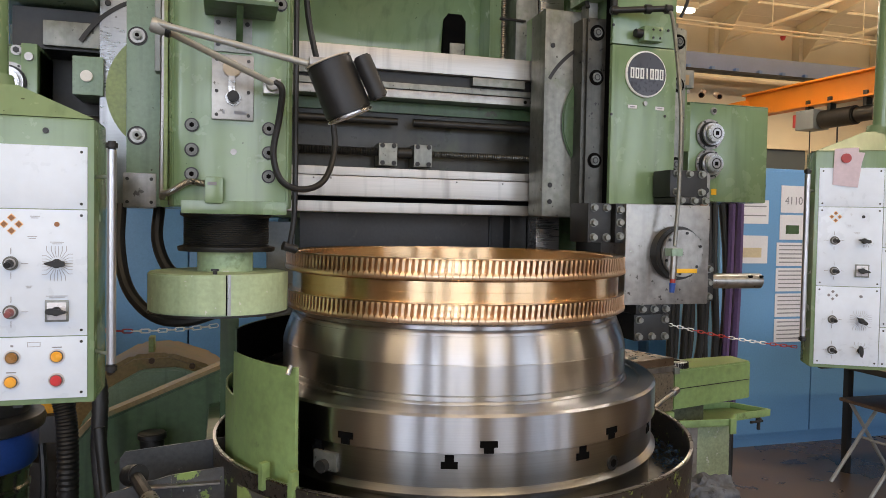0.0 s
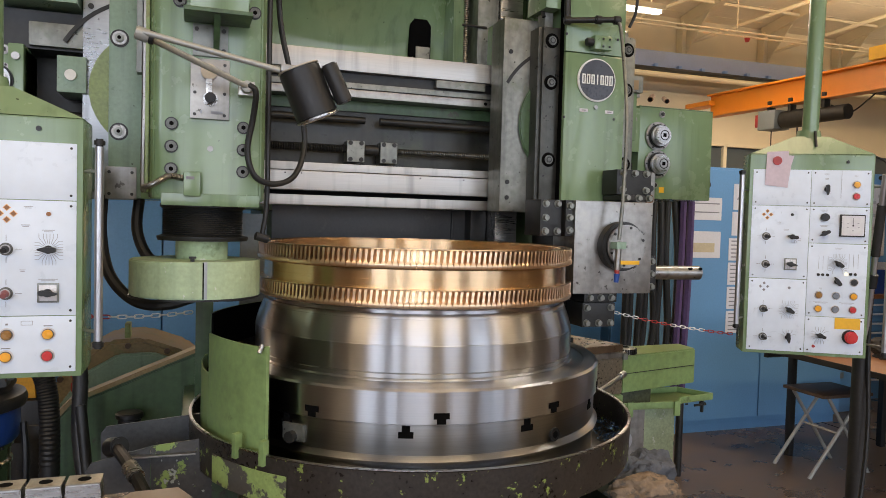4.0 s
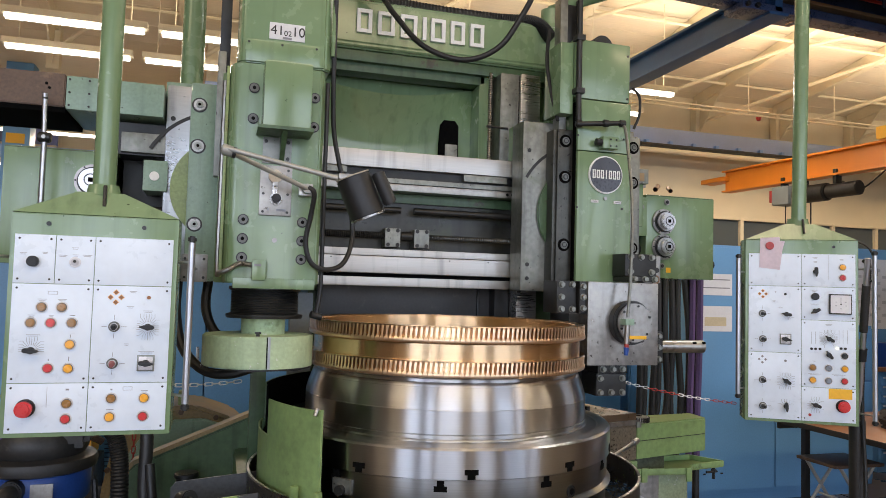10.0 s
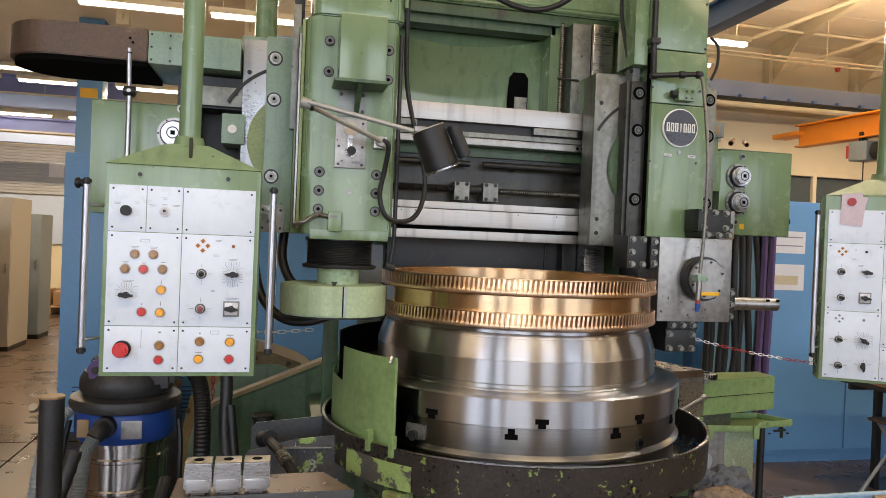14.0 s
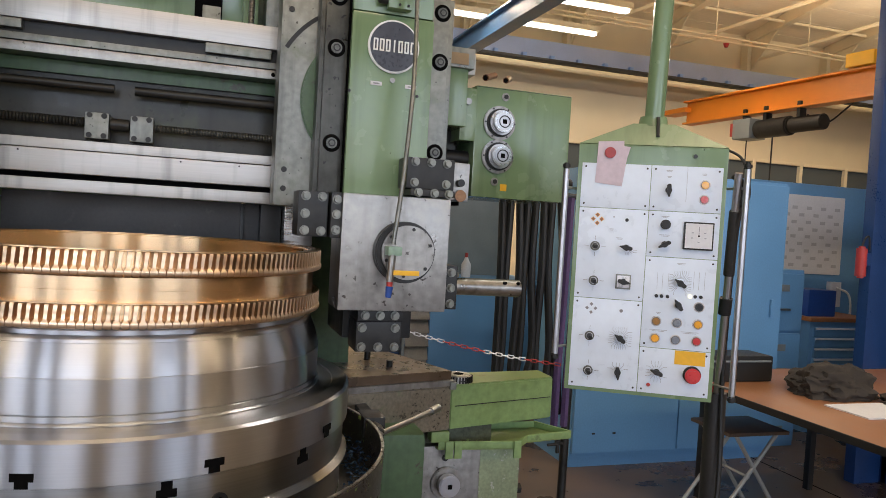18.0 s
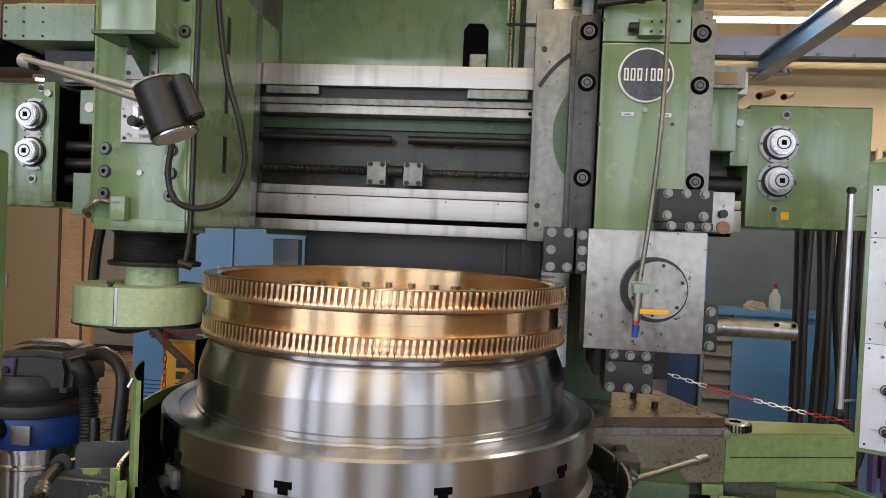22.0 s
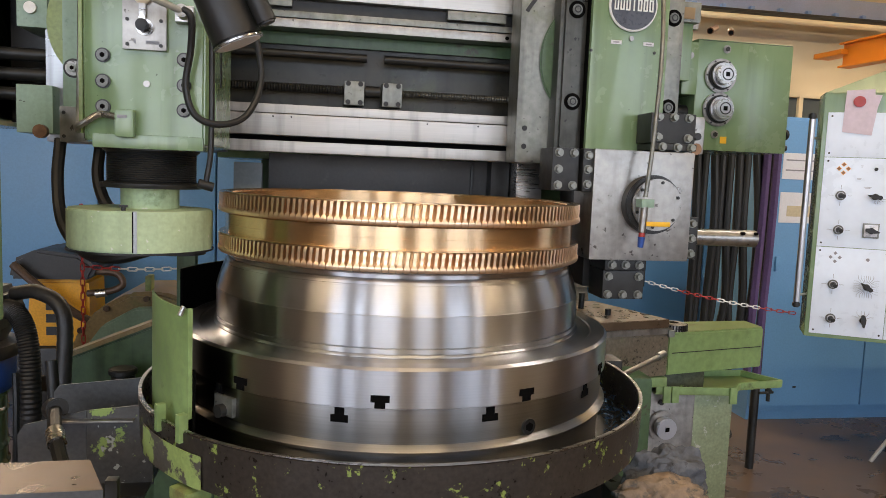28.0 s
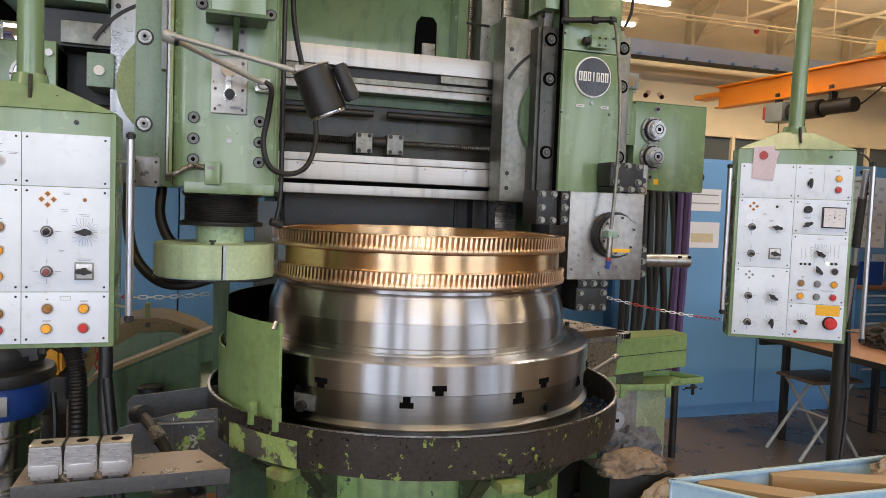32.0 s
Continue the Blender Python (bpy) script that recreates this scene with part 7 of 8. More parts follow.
cabinet(-4.9, -4.1, 6.0, 6.6, 1.6, BEIGEGR, 1, "pale grey sheet-metal cabinet in the aisle", "cabinet")
cabinet(-4.45, -4.03, 8.0, 8.5, 1.78, GREYPT, 1, "dark grey cabinet by the wall", "cabinet")
sh = thing("roller_shutter", (-8, 16.9, 2.4), "grey slatted roller shutter with a small window", "shutter", kind="structure")
for k in range(16):
    part("slat", B(-13.0, -5.4, 16.9, 16.97, 2.41 + 0.075 * k, 2.48 + 0.075 * k, 0.012), SLATGR, sh)
part("small_window", B(-6.5, -6.17, 16.86, 16.899, 2.84, 3.19, 0.01), PAPER, sh)
solid("wall_dado", B(-13.0, -4.2, 16.94, 16.99, 1.2, 2.38, 0.004), PALEBLUE, "pale blue painted band on the far wall", "wall", "structure")
for z0, z1 in ((3.84, 4.20), (4.74, 5.2)):
    cb = thing("crane_beam", (-9, 16.5, z0), "violet-blue painted crane beam in the far bay", "crane beam", "far crane beams", "structure")
    part("web", B(-15.9, -4.7, 16.5, 16.6, z0 + 0.04, z1 - 0.04, 0.004), BEAMVIO, cb)
    part("flange", B(-15.9, -4.7, 16.4, 16.7, z0, z0 + 0.039, 0.004), CREAM, cb)
    part("flange", B(-15.9, -4.7, 16.4, 16.7, z1 - 0.039, z1, 0.004), BEAMVIO, cb)
PY = 2.9
pl = thing("wooden_pallet", (-4.8, 8.6 + PY, FZ), "wooden pallet with cartons on it", "pallet")
for k in range(5):
    part("deck_board", B(-5.4, -4.2, 8.2 + PY + 0.2 * k, 8.34 + PY + 0.2 * k, FZ + 0.12, FZ + 0.145, 0.003), WOODL, pl)
for x in (-5.4, -4.85, -4.32):
    part("bearer", B(x, x + 0.1, 8.2 + PY, 9.14 + PY, FZ, FZ + 0.119, 0.003), WOODL, pl)
for x, y, s in ((-5.2, 8.3 + PY, 0.4), (-4.75, 8.35 + PY, 0.35)):
    solid("carton", B(x, x + s, y, y + s, FZ + 0.146, FZ + 0.146 + s * 0.7, 0.004), WOODL, "open brown cardboard carton on the pallet", "carton", group="cartons")

# industrial vacuum
VX, VY = -1.505, 0.61
vc = thing("industrial_vacuum", (VX, VY, FZ), "industrial vacuum with steel tank and blue collar", "vacuum cleaner")
TR = 0.168
tank = [(0.0, 0.22), (TR - 0.012, 0.22), (TR, 0.232)]
for z in (0.36, 0.395, 0.482, 0.552, 0.680):
    tank += [(TR, z - 0.012), (TR + 0.006, z - 0.005), (TR + 0.006, z + 0.005), (TR, z + 0.012)]
part("tank", LATHE(tank + [(TR, 0.735), (TR + 0.01, 0.738), (TR + 0.01, 0.752), (0.0, 0.752)], 56, (VX, VY)), VSTEEL, vc)
part("blue_collar", LATHE([(0.0, 0.753), (0.184, 0.753), (0.194, 0.765), (0.198, 0.80), (0.198, 0.862), (0.192, 0.874), (0.0, 0.874)], 48, (VX, VY)), VBLUE, vc)
part("rating_label", B(VX + 0.02, VX + 0.098, VY - 0.2, VY - 0.192, 0.782, 0.855, 0.003), PLATE, vc, "worn silver rating label")
part("latch_plate", B(VX - 0.15, VX - 0.105, VY - 0.172, VY - 0.15, 0.785, 0.855, 0.004), TAN, vc)
part("inlet", C((VX - 0.035, VY - 0.18, 0.835), (VX - 0.04, VY - 0.235, 0.835), 0.042, 20, bev=0.004), BLACK, vc)
part("inlet_elbow", SWEEP([(VX - 0.04, VY - 0.23, 0.835), (VX - 0.045, VY - 0.265, 0.832), (VX - 0.06, VY - 0.285, 0.81)], 0.031, 14, 5), VBLACK, vc)
part("head_skirt", LATHE([(0.0, 0.875), (0.2, 0.875), (0.217, 0.882), (0.222, 0.905), (0.215, 0.925), (0.18, 0.935), (0.0, 0.935)], 48, (VX, VY)), VBLACK, vc)
part("head_bowl", LATHE([(0.0, 0.936), (0.172, 0.936), (0.185, 0.96), (0.182, 1.0), (0.165, 1.03), (0.0, 1.03)], 40, (VX, VY)), VBLACK, vc)
part("motor_head", PRISM([(VX - 0.115, 1.005), (VX - 0.13, 1.06), (VX - 0.105, 1.112), (VX + 0.06, 1.125), (VX + 0.18, 1.12), (VX + 0.205, 1.06), (VX + 0.2, 0.97), (VX + 0.05, 0.96)], "y", VY - 0.13, VY + 0.13, 0.022), VBLACK, vc)
part("top_grip", PRISM([(VX - 0.10, 1.126), (VX - 0.03, 1.15), (VX + 0.13, 1.15), (VX + 0.16, 1.132), (VX + 0.13, 1.128), (VX + 0.1, 1.138), (VX - 0.02, 1.138)], "y", VY - 0.05, VY + 0.05, 0.006), VBLACK, vc)
panel = part("switch_panel", PRISM([(VX - 0.118, 1.012), (VX - 0.128, 1.055), (VX - 0.105, 1.09), (VX - 0.01, 1.095), (VX - 0.02, 1.01)], "y", VY - 0.142, VY - 0.128, 0.003), PURPLE, vc, "purple-grey switch panel")
for dx in (-0.095, -0.045):
    part("rotary_switch", C((VX + dx, VY - 0.143, 1.05), (VX + dx, VY - 0.158, 1.05), 0.014, 16, bev=0.003), BLACK, panel)
for a in (40, 160, 280):
    p = Vector((VX + 0.19 * math.cos(radians(a)), VY + 0.19 * math.sin(radians(a)), 0))
    part("castor", C(p + Vector((0, -0.015, FZ + 0.04)), p + Vector((0, 0.015, FZ + 0.04)), 0.04, 18), BLACK, vc)
    part("castor_fork", B(p.x - 0.02, p.x + 0.02, p.y - 0.03, p.y + 0.03, FZ + 0.08, 0.26, 0.004), VBLUE, vc)
part("side_frame", SWEEP([(VX - 0.215, VY - 0.02, 0.82), (VX - 0.228, VY - 0.05, 0.7), (VX - 0.225, VY - 0.06, 0.45), (VX - 0.21, VY - 0.05, 0.24)], 0.012, 8, 5), BLACK, vc)
part("side_frame", SWEEP([(VX + 0.215, VY - 0.02, 0.82), (VX + 0.228, VY - 0.05, 0.7), (VX + 0.225, VY - 0.06, 0.45), (VX + 0.21, VY - 0.05, 0.24)], 0.012, 8, 5), BLACK, vc)
vh = thing("vacuum_hose", (VX, VY - 0.3, FZ), "ribbed grey vacuum hose lying in loops", "hose")
part("hose", SWEEP([(VX - 0.06, VY - 0.29, 0.815), (VX - 0.085, VY - 0.31, 0.75), (VX - 0.095, VY - 0.33, 0.62), (VX - 0.115, VY - 0.35, 0.5), (VX - 0.165, VY - 0.36, 0.40), (VX - 0.225, VY - 0.33, 0.44), (VX - 0.26, VY - 0.28, 0.60), (VX - 0.245, VY - 0.2, 0.80), (VX - 0.2, VY - 0.1, 0.88)], 0.023, 12, 24, ribs=0.14), GREYPT, vh)
part("hose", SWEEP([(VX + 0.20, VY - 0.2, 0.62), (VX + 0.17, VY - 0.32, 0.50), (VX + 0.08, VY - 0.38, 0.38), (VX - 0.05, VY - 0.4, 0.3)], 0.026, 12, 20, ribs=0.1), VBLACK, vh)
hb = thing("hose_bundle", (-1.1, 0.35, FZ), "black ribbed hoses hanging behind the pendant", "hose")
part("hose", SWEEP([(-1.32, 0.55, 1.06), (-1.24, 0.47, 1.06), (-1.19, 0.43, 0.98), (-1.175, 0.41, 0.8), (-1.18, 0.39, 0.5), (-1.2, 0.3, FZ + 0.04)], 0.031, 12, 30, ribs=0.1), BLACK, hb)
part("hose", SWEEP([(-1.3, 0.62, 1.1), (-1.2, 0.56, 1.115), (-1.10, 0.50, 1.05), (-1.09, 0.46, 0.8), (-1.05, 0.38, 0.55), (-1.0, 0.32, FZ + 0.03)], 0.025, 12, 20, ribs=0.06), VBLACK, hb)
part("suction_lance", C((-1.06, 0.26, 0.95), (-0.99, 0.16, 0.4), 0.018, 14), DSTEEL, hb)
part("loose_hose", SWEEP([(-1.6, 0.2, 0.8), (-1.66, 0.1, 0.5), (-1.6, 0.0, 0.2), (-1.5, -0.02, 0.14), (-1.35, 0.0, 0.3)], 0.026, 12, 14, ribs=0.08), VBLACK, hb)
bo = thing("bollard", (-1.6, -0.1, FZ), "dark grey steel bollard with a dirty top", "bollard")
part("post", C((-1.6, -0.1, FZ), (-1.6, -0.1, 1.06), 0.038, 28), VBLACK, bo)
part("cap", C((-1.6, -0.1, 1.061), (-1.6, -0.1, 1.068), 0.041, 28, bev=0.002), TAN, bo)
part("chain_ring", C((-1.645, -0.14, 1.04), (-1.645, -0.13, 1.03), 0.014, 12), STEEL, bo)
part("base_plate", B(-1.68, -1.52, -0.18, -0.02, FZ, FZ + 0.012, 0.002), GREYPT, bo)
# upright shifting rod in front of the gearbox
gr_rod = thing("shift_rod", (-1.448, 0.139, 1.3), "thin bright upright steel rod with a knuckle joint", "rod")
part("lower_rod", C((-1.446, 0.139, 1.3), (-1.446, 0.139, 2.10), 0.0095, 14), CHROME, gr_rod)
part("knuckle", C((-1.466, 0.139, 2.117), (-1.424, 0.139, 2.117), 0.019, 14, bev=0.004), DSTEEL, gr_rod)
part("knuckle_pin", C((-1.445, 0.118, 2.117), (-1.445, 0.16, 2.117), 0.007, 10), PLATE, gr_rod)
part("upper_rod", C((-1.448, 0.139, 2.135), (-1.452, 0.139, 2.272), 0.0085, 14), CHROME, gr_rod)
part("rod_band", C((-1.4505, 0.139, 2.252), (-1.4507, 0.139, 2.258), 0.0092, 14), DSTEEL, gr_rod)
# yellow pressure washer
wp = thing("pressure_washer", (-1.74, 2.5, FZ), "yellow and black pressure washer against the cabinets", "pressure washer")
part("yellow_body", PRISM([(-1.93, 0.48), (-1.9, 0.88), (-1.58, 0.88), (-1.57, 0.48)], "y", 2.4, 2.75, 0.02), WAP, wp)
part("black_top", PRISM([(-2.0, 0.885), (-1.98, 1.0), (-1.85, 1.06), (-1.62, 1.03), (-1.52, 0.96), (-1.56, 0.885)], "y", 2.36, 2.8, 0.02), VBLACK, wp)
part("black_base", B(-1.98, -1.54, 2.38, 2.8, FZ, 0.475, 0.02), VBLACK, wp)
for k in range(3):
    part("name_bar", B(-1.81, -1.75, 2.392, 2.399, 0.55 + 0.075 * k, 0.60 + 0.075 * k, 0), BLACK, wp)
part("hose", SWEEP([(-1.95, 2.3, 0.98), (-1.8, 2.28, 0.85), (-1.62, 2.3, 0.7), (-1.5, 2.35, 0.62)], 0.024, 10, 8), RUST, wp)
part("lance", SWEEP([(-1.58, 2.4, 0.8), (-1.45, 2.38, 0.82), (-1.38, 2.38, 0.86), (-1.42, 2.4, 0.92), (-1.55, 2.42, 0.93)], 0.02, 10, 8), RUST, wp)
part("lance_ring", C((-1.53, 2.385, 0.80), (-1.47, 2.38, 0.81), 0.024, 12), STEEL, wp)
bk_ = thing("bucket", (-1.45, 1.5, FZ), "dirty black bucket on the floor", "bucket")
part("bucket_wall", LATHE([(0.11, FZ), (0.15, 0.52), (0.155, 0.525), (0.155, 0.51), (0.115, FZ + 0.01), (0.0, FZ + 0.01)], 32, (-1.45, 1.5)), VBLACK, bk_)

# chains


def chain(pts, link, reds):
    """Interlocked oval links along a sagging line, some of them red."""
    c = thing("barrier_chain", pts[0], "sagging red and white barrier chain", "chain", "barrier chains")
    p0, p1, sag = Vector(pts[0]), Vector(pts[1]), pts[2]
    n = int((p1 - p0).length / link)
    base = bmesh.new()
    seg, ro, rm = 14, link * 0.085, link * 0.24
    rings = []
    for k in range(seg):
        a = 2 * math.pi * k / seg
        cx = (link * 0.38 if math.cos(a) > 0 else -link * 0.38) + rm * math.cos(a)
        ctr, nrm = Vector((cx, rm * math.sin(a), 0)), Vector((math.cos(a), math.sin(a), 0))
        rings.append([base.verts.new(ctr + ro * (math.cos(q) * nrm + math.sin(q) * Vector((0, 0, 1)))) for q in (0, 1.57, 3.14, 4.71)])
    for k in range(seg):
        for q in range(4):
            base.faces.new((rings[k][q], rings[(k + 1) % seg][q], rings[(k + 1) % seg][(q + 1) % 4], rings[k][(q + 1) % 4]))
    mw = finish("link", base, WHITE2, 1.5)
    mr = mw.copy()
    mr.materials.clear()
    mr.materials.append(REDP)
    for k in range(n):
        t = (k + 0.5) / n
        p = p0.lerp(p1, t) - Vector((0, 0, sag * 4 * t * (1 - t)))
        dd = (p1 - p0) / n - Vector((0, 0, sag * 4 * (1 - 2 * t) / n))
        o = new("link", mr if reds(t) else mw)
        o.parent = c
        o.matrix_local = Matrix.Translation(p - BASE[c.name]) @ dd.to_track_quat("X", "Z").to_matrix().to_4x4() @ Matrix.Rotation(radians(90 * (k % 2)), 4, "X")


chain(((0.80, 0.14, 1.262), (1.31, -0.01, 1.172), 0.012), 0.019, lambda t: 0.3 < t < 0.52 or t > 0.8)
chain(((-1.19, 1.03, 1.145), (-0.72, 1.06, 1.15), 0.012), 0.032, lambda t: t < 0.3)
chain(((-1.19, 1.0, 1.4), (-1.19, 1.02, 0.5), 0.0), 0.03, lambda t: True)

# side table with jaws, beside the pan
st = thing("side_table", (-0.91, -0.48, FZ), "low rusty steel side table with a lower shelf", "table")
part("tabletop", PRISM([(-1.157, -0.642), (-0.664, -0.620), (-0.739, -0.45), (-1.157, -0.47)], "z", 0.876, 0.905, 0.002), PLATEBR, st, "brown stained table top")
em = Matrix.Translation((-1.157, -0.642, 0)) @ Matrix.Rotation(math.atan2(0.022, 0.493), 4, "Z")
part("top_edge", B(0.0, 0.4935, -0.004, -0.0005, 0.868, 0.907, 0.001, m=em), DGREY, st)
part("shelf", B(-1.14, -0.69, -0.62, -0.3, 0.70, 0.72, 0.002), SHELFBR, st, "brown board on the lower shelf")
part("shelf_edge", B(-1.14, -0.69, -0.625, -0.6205, 0.675, 0.718, 0.001), PLATE, st)
for x in (-1.15, -0.695):
    for y in (-0.632 if x < -1 else -0.612, -0.50):
        part("leg", B(x, x + 0.026, y, y + 0.026, FZ, 0.874, 0.002), DSTEEL, st)
for z in (0.45, 0.69):
    part("rail", B(-1.12, -0.70, -0.618, -0.61, z, z + 0.03, 0.001), DSTEEL, st)
part("scrap_box", B(-0.86, -0.72, -0.58, -0.45, 0.721, 0.80, 0.004), DSTEEL, st)
for k, x in enumerate((-1.123, -1.046, -0.969)):
    j = thing("chuck_jaw", (x + 0.036, -0.606, 0.905), "stepped bare steel chuck jaw with a bolt hole", "chuck jaw", "chuck jaws on the table")
    part("jaw_body", PRISM([(x, 0.925), (x, 0.965), (x + 0.002, 0.994), (x + 0.070, 0.994), (x + 0.072, 0.965), (x + 0.072, 0.925)], "y", -0.636, -0.576, 0.002), STEEL, j)
    part("jaw_step", B(x + 0.006, x + 0.066, -0.639, -0.584, 0.916, 0.950, 0.002), STEEL, j)
    part("jaw_key", B(x + 0.018, x + 0.054, -0.626, -0.58, 0.9055, 0.924, 0.001), PLATE, j)
    part("top_face", B(x + 0.001, x + 0.071, -0.636, -0.576, 0.9945, 0.997, 0.001), OILY, j, "brown oil-stained top face")
    part("bolt_hole", C((x + 0.036, -0.606, 0.9971), (x + 0.036, -0.606, 0.9976), 0.014, 20), HOLE, j)

# ---- right background ----
wc = thing("wall_cabinet_row", (3.2, 2.3, FZ), "tall blue double-door workshop cabinet with papers", "cabinet")
part("body", B(2.46, 4.02, 1.97, 2.5, FZ + 0.06, 2.02, 0.006), CABBLUE, wc)
part("plinth", B(2.47, 4.01, 1.99, 2.5, FZ, FZ + 0.059, 0), CABBLUE, wc)
for x0, x1 in ((2.465, 3.235), (3.245, 4.015)):
    dr = part("door", B(x0, x1, 1.945, 1.969, FZ + 0.1, 2.0, 0.005), CABBLUE, wc)
    hx = x1 - 0.09 if x0 < 3 else x1 - 0.1
    part("door_handle", B(hx, hx + 0.025, 1.925, 1.944, 1.10, 1.22, 0.004), CABBLUE, dr)
part("small_handle", B(2.55, 2.58, 1.928, 1.944, 1.07, 1.16, 0.004), CABBLUE, wc)


def paper(x0, x1, z0, z1, label, rows=0, art=None):
    p = thing("paper_sheet", (x0, 1.944, z0), label, "paper", "papers on the cabinet")
    part("sheet", B(x0, x1, 1.9415, 1.944, z0, z1, 0), PAPER, p)
    for k in range(rows):
        z = z1 - (z1 - z0) * (k + 0.7) / (rows + 0.6)
        part("print_bar", B(x0 + 0.02, x1 - 0.02, 1.9405, 1.9415, z - 0.004, z + 0.004, 0), INK, p)
    if art:
        part("print_block", B(x0 + 0.05, x1 - 0.05, 1.9405, 1.9415, z0 + 0.04, z0 + 0.04 + (z1 - z0) * 0.35, 0), art, p)
    return p


paper(2.55, 2.84, 1.64, 1.80, "white printed sheet taped to the cabinet", 2)
paper(2.55, 2.84, 1.372, 1.56, "white sheet with a pale bar chart", 0, CHART)
nm = paper(2.94, 3.15, 1.72, 1.905, "white sheet with a large number", 0)
words("sheet_number", "4110", 0.075, INK, nm, Matrix.Translation((3.045, 1.9405, 1.80)) @ up)
paper(2.935, 3.145, 1.535, 1.705, "small landscape photo print", 0, GREEN_D)
for k in range(4):
    paper(2.915, 3.145, 1.355 - 0.175 * k, 1.515 - 0.175 * k, "white calendar month sheet", 5)
for x in (2.6, 2.75):
    part("cable_clip", B(x, x + 0.02, 1.94, 1.945, FZ + 0.22, FZ + 0.23, 0), BLACK, wc)

fc = thing("filing_cabinet", (4.3, 2.4, FZ), "narrow blue filing cabinet with two drawers", "filing cabinet")
part("body", B(4.10, 4.45, 2.2, 2.75, FZ, 1.42, 0.005), CABBLUE, fc)
for z0, z1 in ((0.15, 0.52), (0.54, 0.95), (0.97, 1.39)):
    dr = part("drawer", B(4.115, 4.435, 2.18, 2.199, z0, z1, 0.004), CABBLUE, fc)
    part("label_holder", B(4.22, 4.30, 2.172, 2.179, z1 - 0.13, z1 - 0.08, 0.002), GREYPT, dr)
    part("drawer_pull", B(4.20, 4.32, 2.165, 2.179, z1 - 0.27, z1 - 0.255, 0.003), PLATE, dr)
solid("folder_row", B(4.14, 4.26, 2.35, 2.6, 1.4205, 1.62, 0.004), GREYPT, "dark folders standing on the filing cabinet", "folders")
wpn = thing("partition_panel", (5.5, 3.0, FZ), "blue wall panel carrying a large year planner", "partition", kind="structure")
part("panel", B(4.46, 7.5, 2.95, 3.02, FZ, 2.14, 0.004), CABBLUE, wpn)
pla = thing("year_planner", (5.2, 2.945, 1.35), "large white wall planner with grey month blocks", "planner")
part("sheet", B(4.80, 5.57, 2.94, 2.949, 1.36, 2.04, 0), PAPER, pla)
for i in range(9):
    for j in range(9):
        if (i + j) % 2 == 0:
            x, z = 4.84 + 0.078 * i, 1.42 + 0.062 * j
            part("month_block", B(x, x + 0.055, 2.938, 2.9395, z, z + 0.028, 0), PALEGR, pla)
tc_ = thing("tool_cabinet", (5.2, 2.6, FZ), "blue tool cabinet with many pale narrow drawers", "tool cabinet")
part("body", B(4.84, 5.52, 2.5, 2.94, FZ, 1.0, 0.005), CABBLUE, tc_)
part("top_board", B(4.82, 5.54, 2.47, 2.94, 1.001, 1.035, 0.004), WOOD, tc_)
for k in range(9):
    dr = part("drawer", B(4.88, 5.47, 2.48, 2.499, 0.22 + 0.083 * k, 0.29 + 0.083 * k, 0.003), CABBLUE, tc_)
    part("drawer_rail", B(4.88, 5.47, 2.465, 2.479, 0.275 + 0.083 * k, 0.29 + 0.083 * k, 0.002), PAPER, dr)
solid("blue_toolbox", B(4.86, 5.14, 2.55, 2.8, 1.036, 1.25, 0.006), VBLUE, "small bright blue metal box on the tool cabinet", "box")
se = thing("wall_sockets", (5.5, 2.94, 1.1), "grey sockets and loose cables on the panel", "sockets")
part("socket_box", B(5.44, 5.56, 2.90, 2.949, 1.08, 1.3, 0.006), PAPER, se)
part("cable", SWEEP([(5.5, 2.9, 1.25), (5.62, 2.88, 1.2), (5.68, 2.9, 1.05), (5.66, 2.9, 0.8)], 0.01, 8, 6), WHITE2, se)

# desk with a jacket
dk = thing("desk", (3.5, 0.6, FZ), "brown-topped work desk with black steel legs", "desk")
part("tabletop", B(2.72, 4.5, -0.5, 1.45, 0.815, 0.845, 0.004), WOOD, dk)
part("edge_band", B(2.712, 2.7195, -0.5, 1.45, 0.813, 0.847, 0.001), BLACK, dk)
for x, y in ((2.78, -0.42), (2.99, 1.38), (3.79, 1.38), (4.42, -0.42), (4.42, 1.38)):
    part("leg", B(x, x + 0.04, y, y + 0.04, FZ, 0.814, 0.003), BLACK, dk)
part("frame_rail", B(2.79, 4.44, 1.39, 1.42, 0.76, 0.813, 0.002), BLACK, dk)


def heap(name, at, size, mat, label, category, seed, amp=0.35):
    random.seed(seed)
    bm = bmesh.new()
    bmesh.ops.create_icosphere(bm, subdivisions=5, radius=1)
    off = Vector((seed * 3.1, seed * 1.7, 0))
    for v in bm.verts:
        n = noise.fractal(v.co * 1.6 + off, 1.0, 2.0, 4) * amp + noise.noise(v.co * 6 + off) * amp * 0.25
        co = v.co * (1 + n)
        v.co = Vector((at[0] + co.x * size[0], at[1] + co.y * size[1], max(at[2], at[2] + (co.z * 0.9 + 0.25) * size[2])))
    return solid(name, bm, mat, label, category)


heap("work_jacket", (3.32, 0.82, 0.846), (0.23, 0.17, 0.13), CLOTH, "crumpled dark work jacket lying on the desk", "jacket", 3, 0.32)
heap("dark_cloth", (3.58, 0.56, 0.846), (0.19, 0.12, 0.05), CLOTH, "dark crumpled cloth beside the jacket", "cloth", 8, 0.35)
ra_ = thing("black_case", (2.98, 1.2, 0.846), "long black plastic case on the desk", "case")
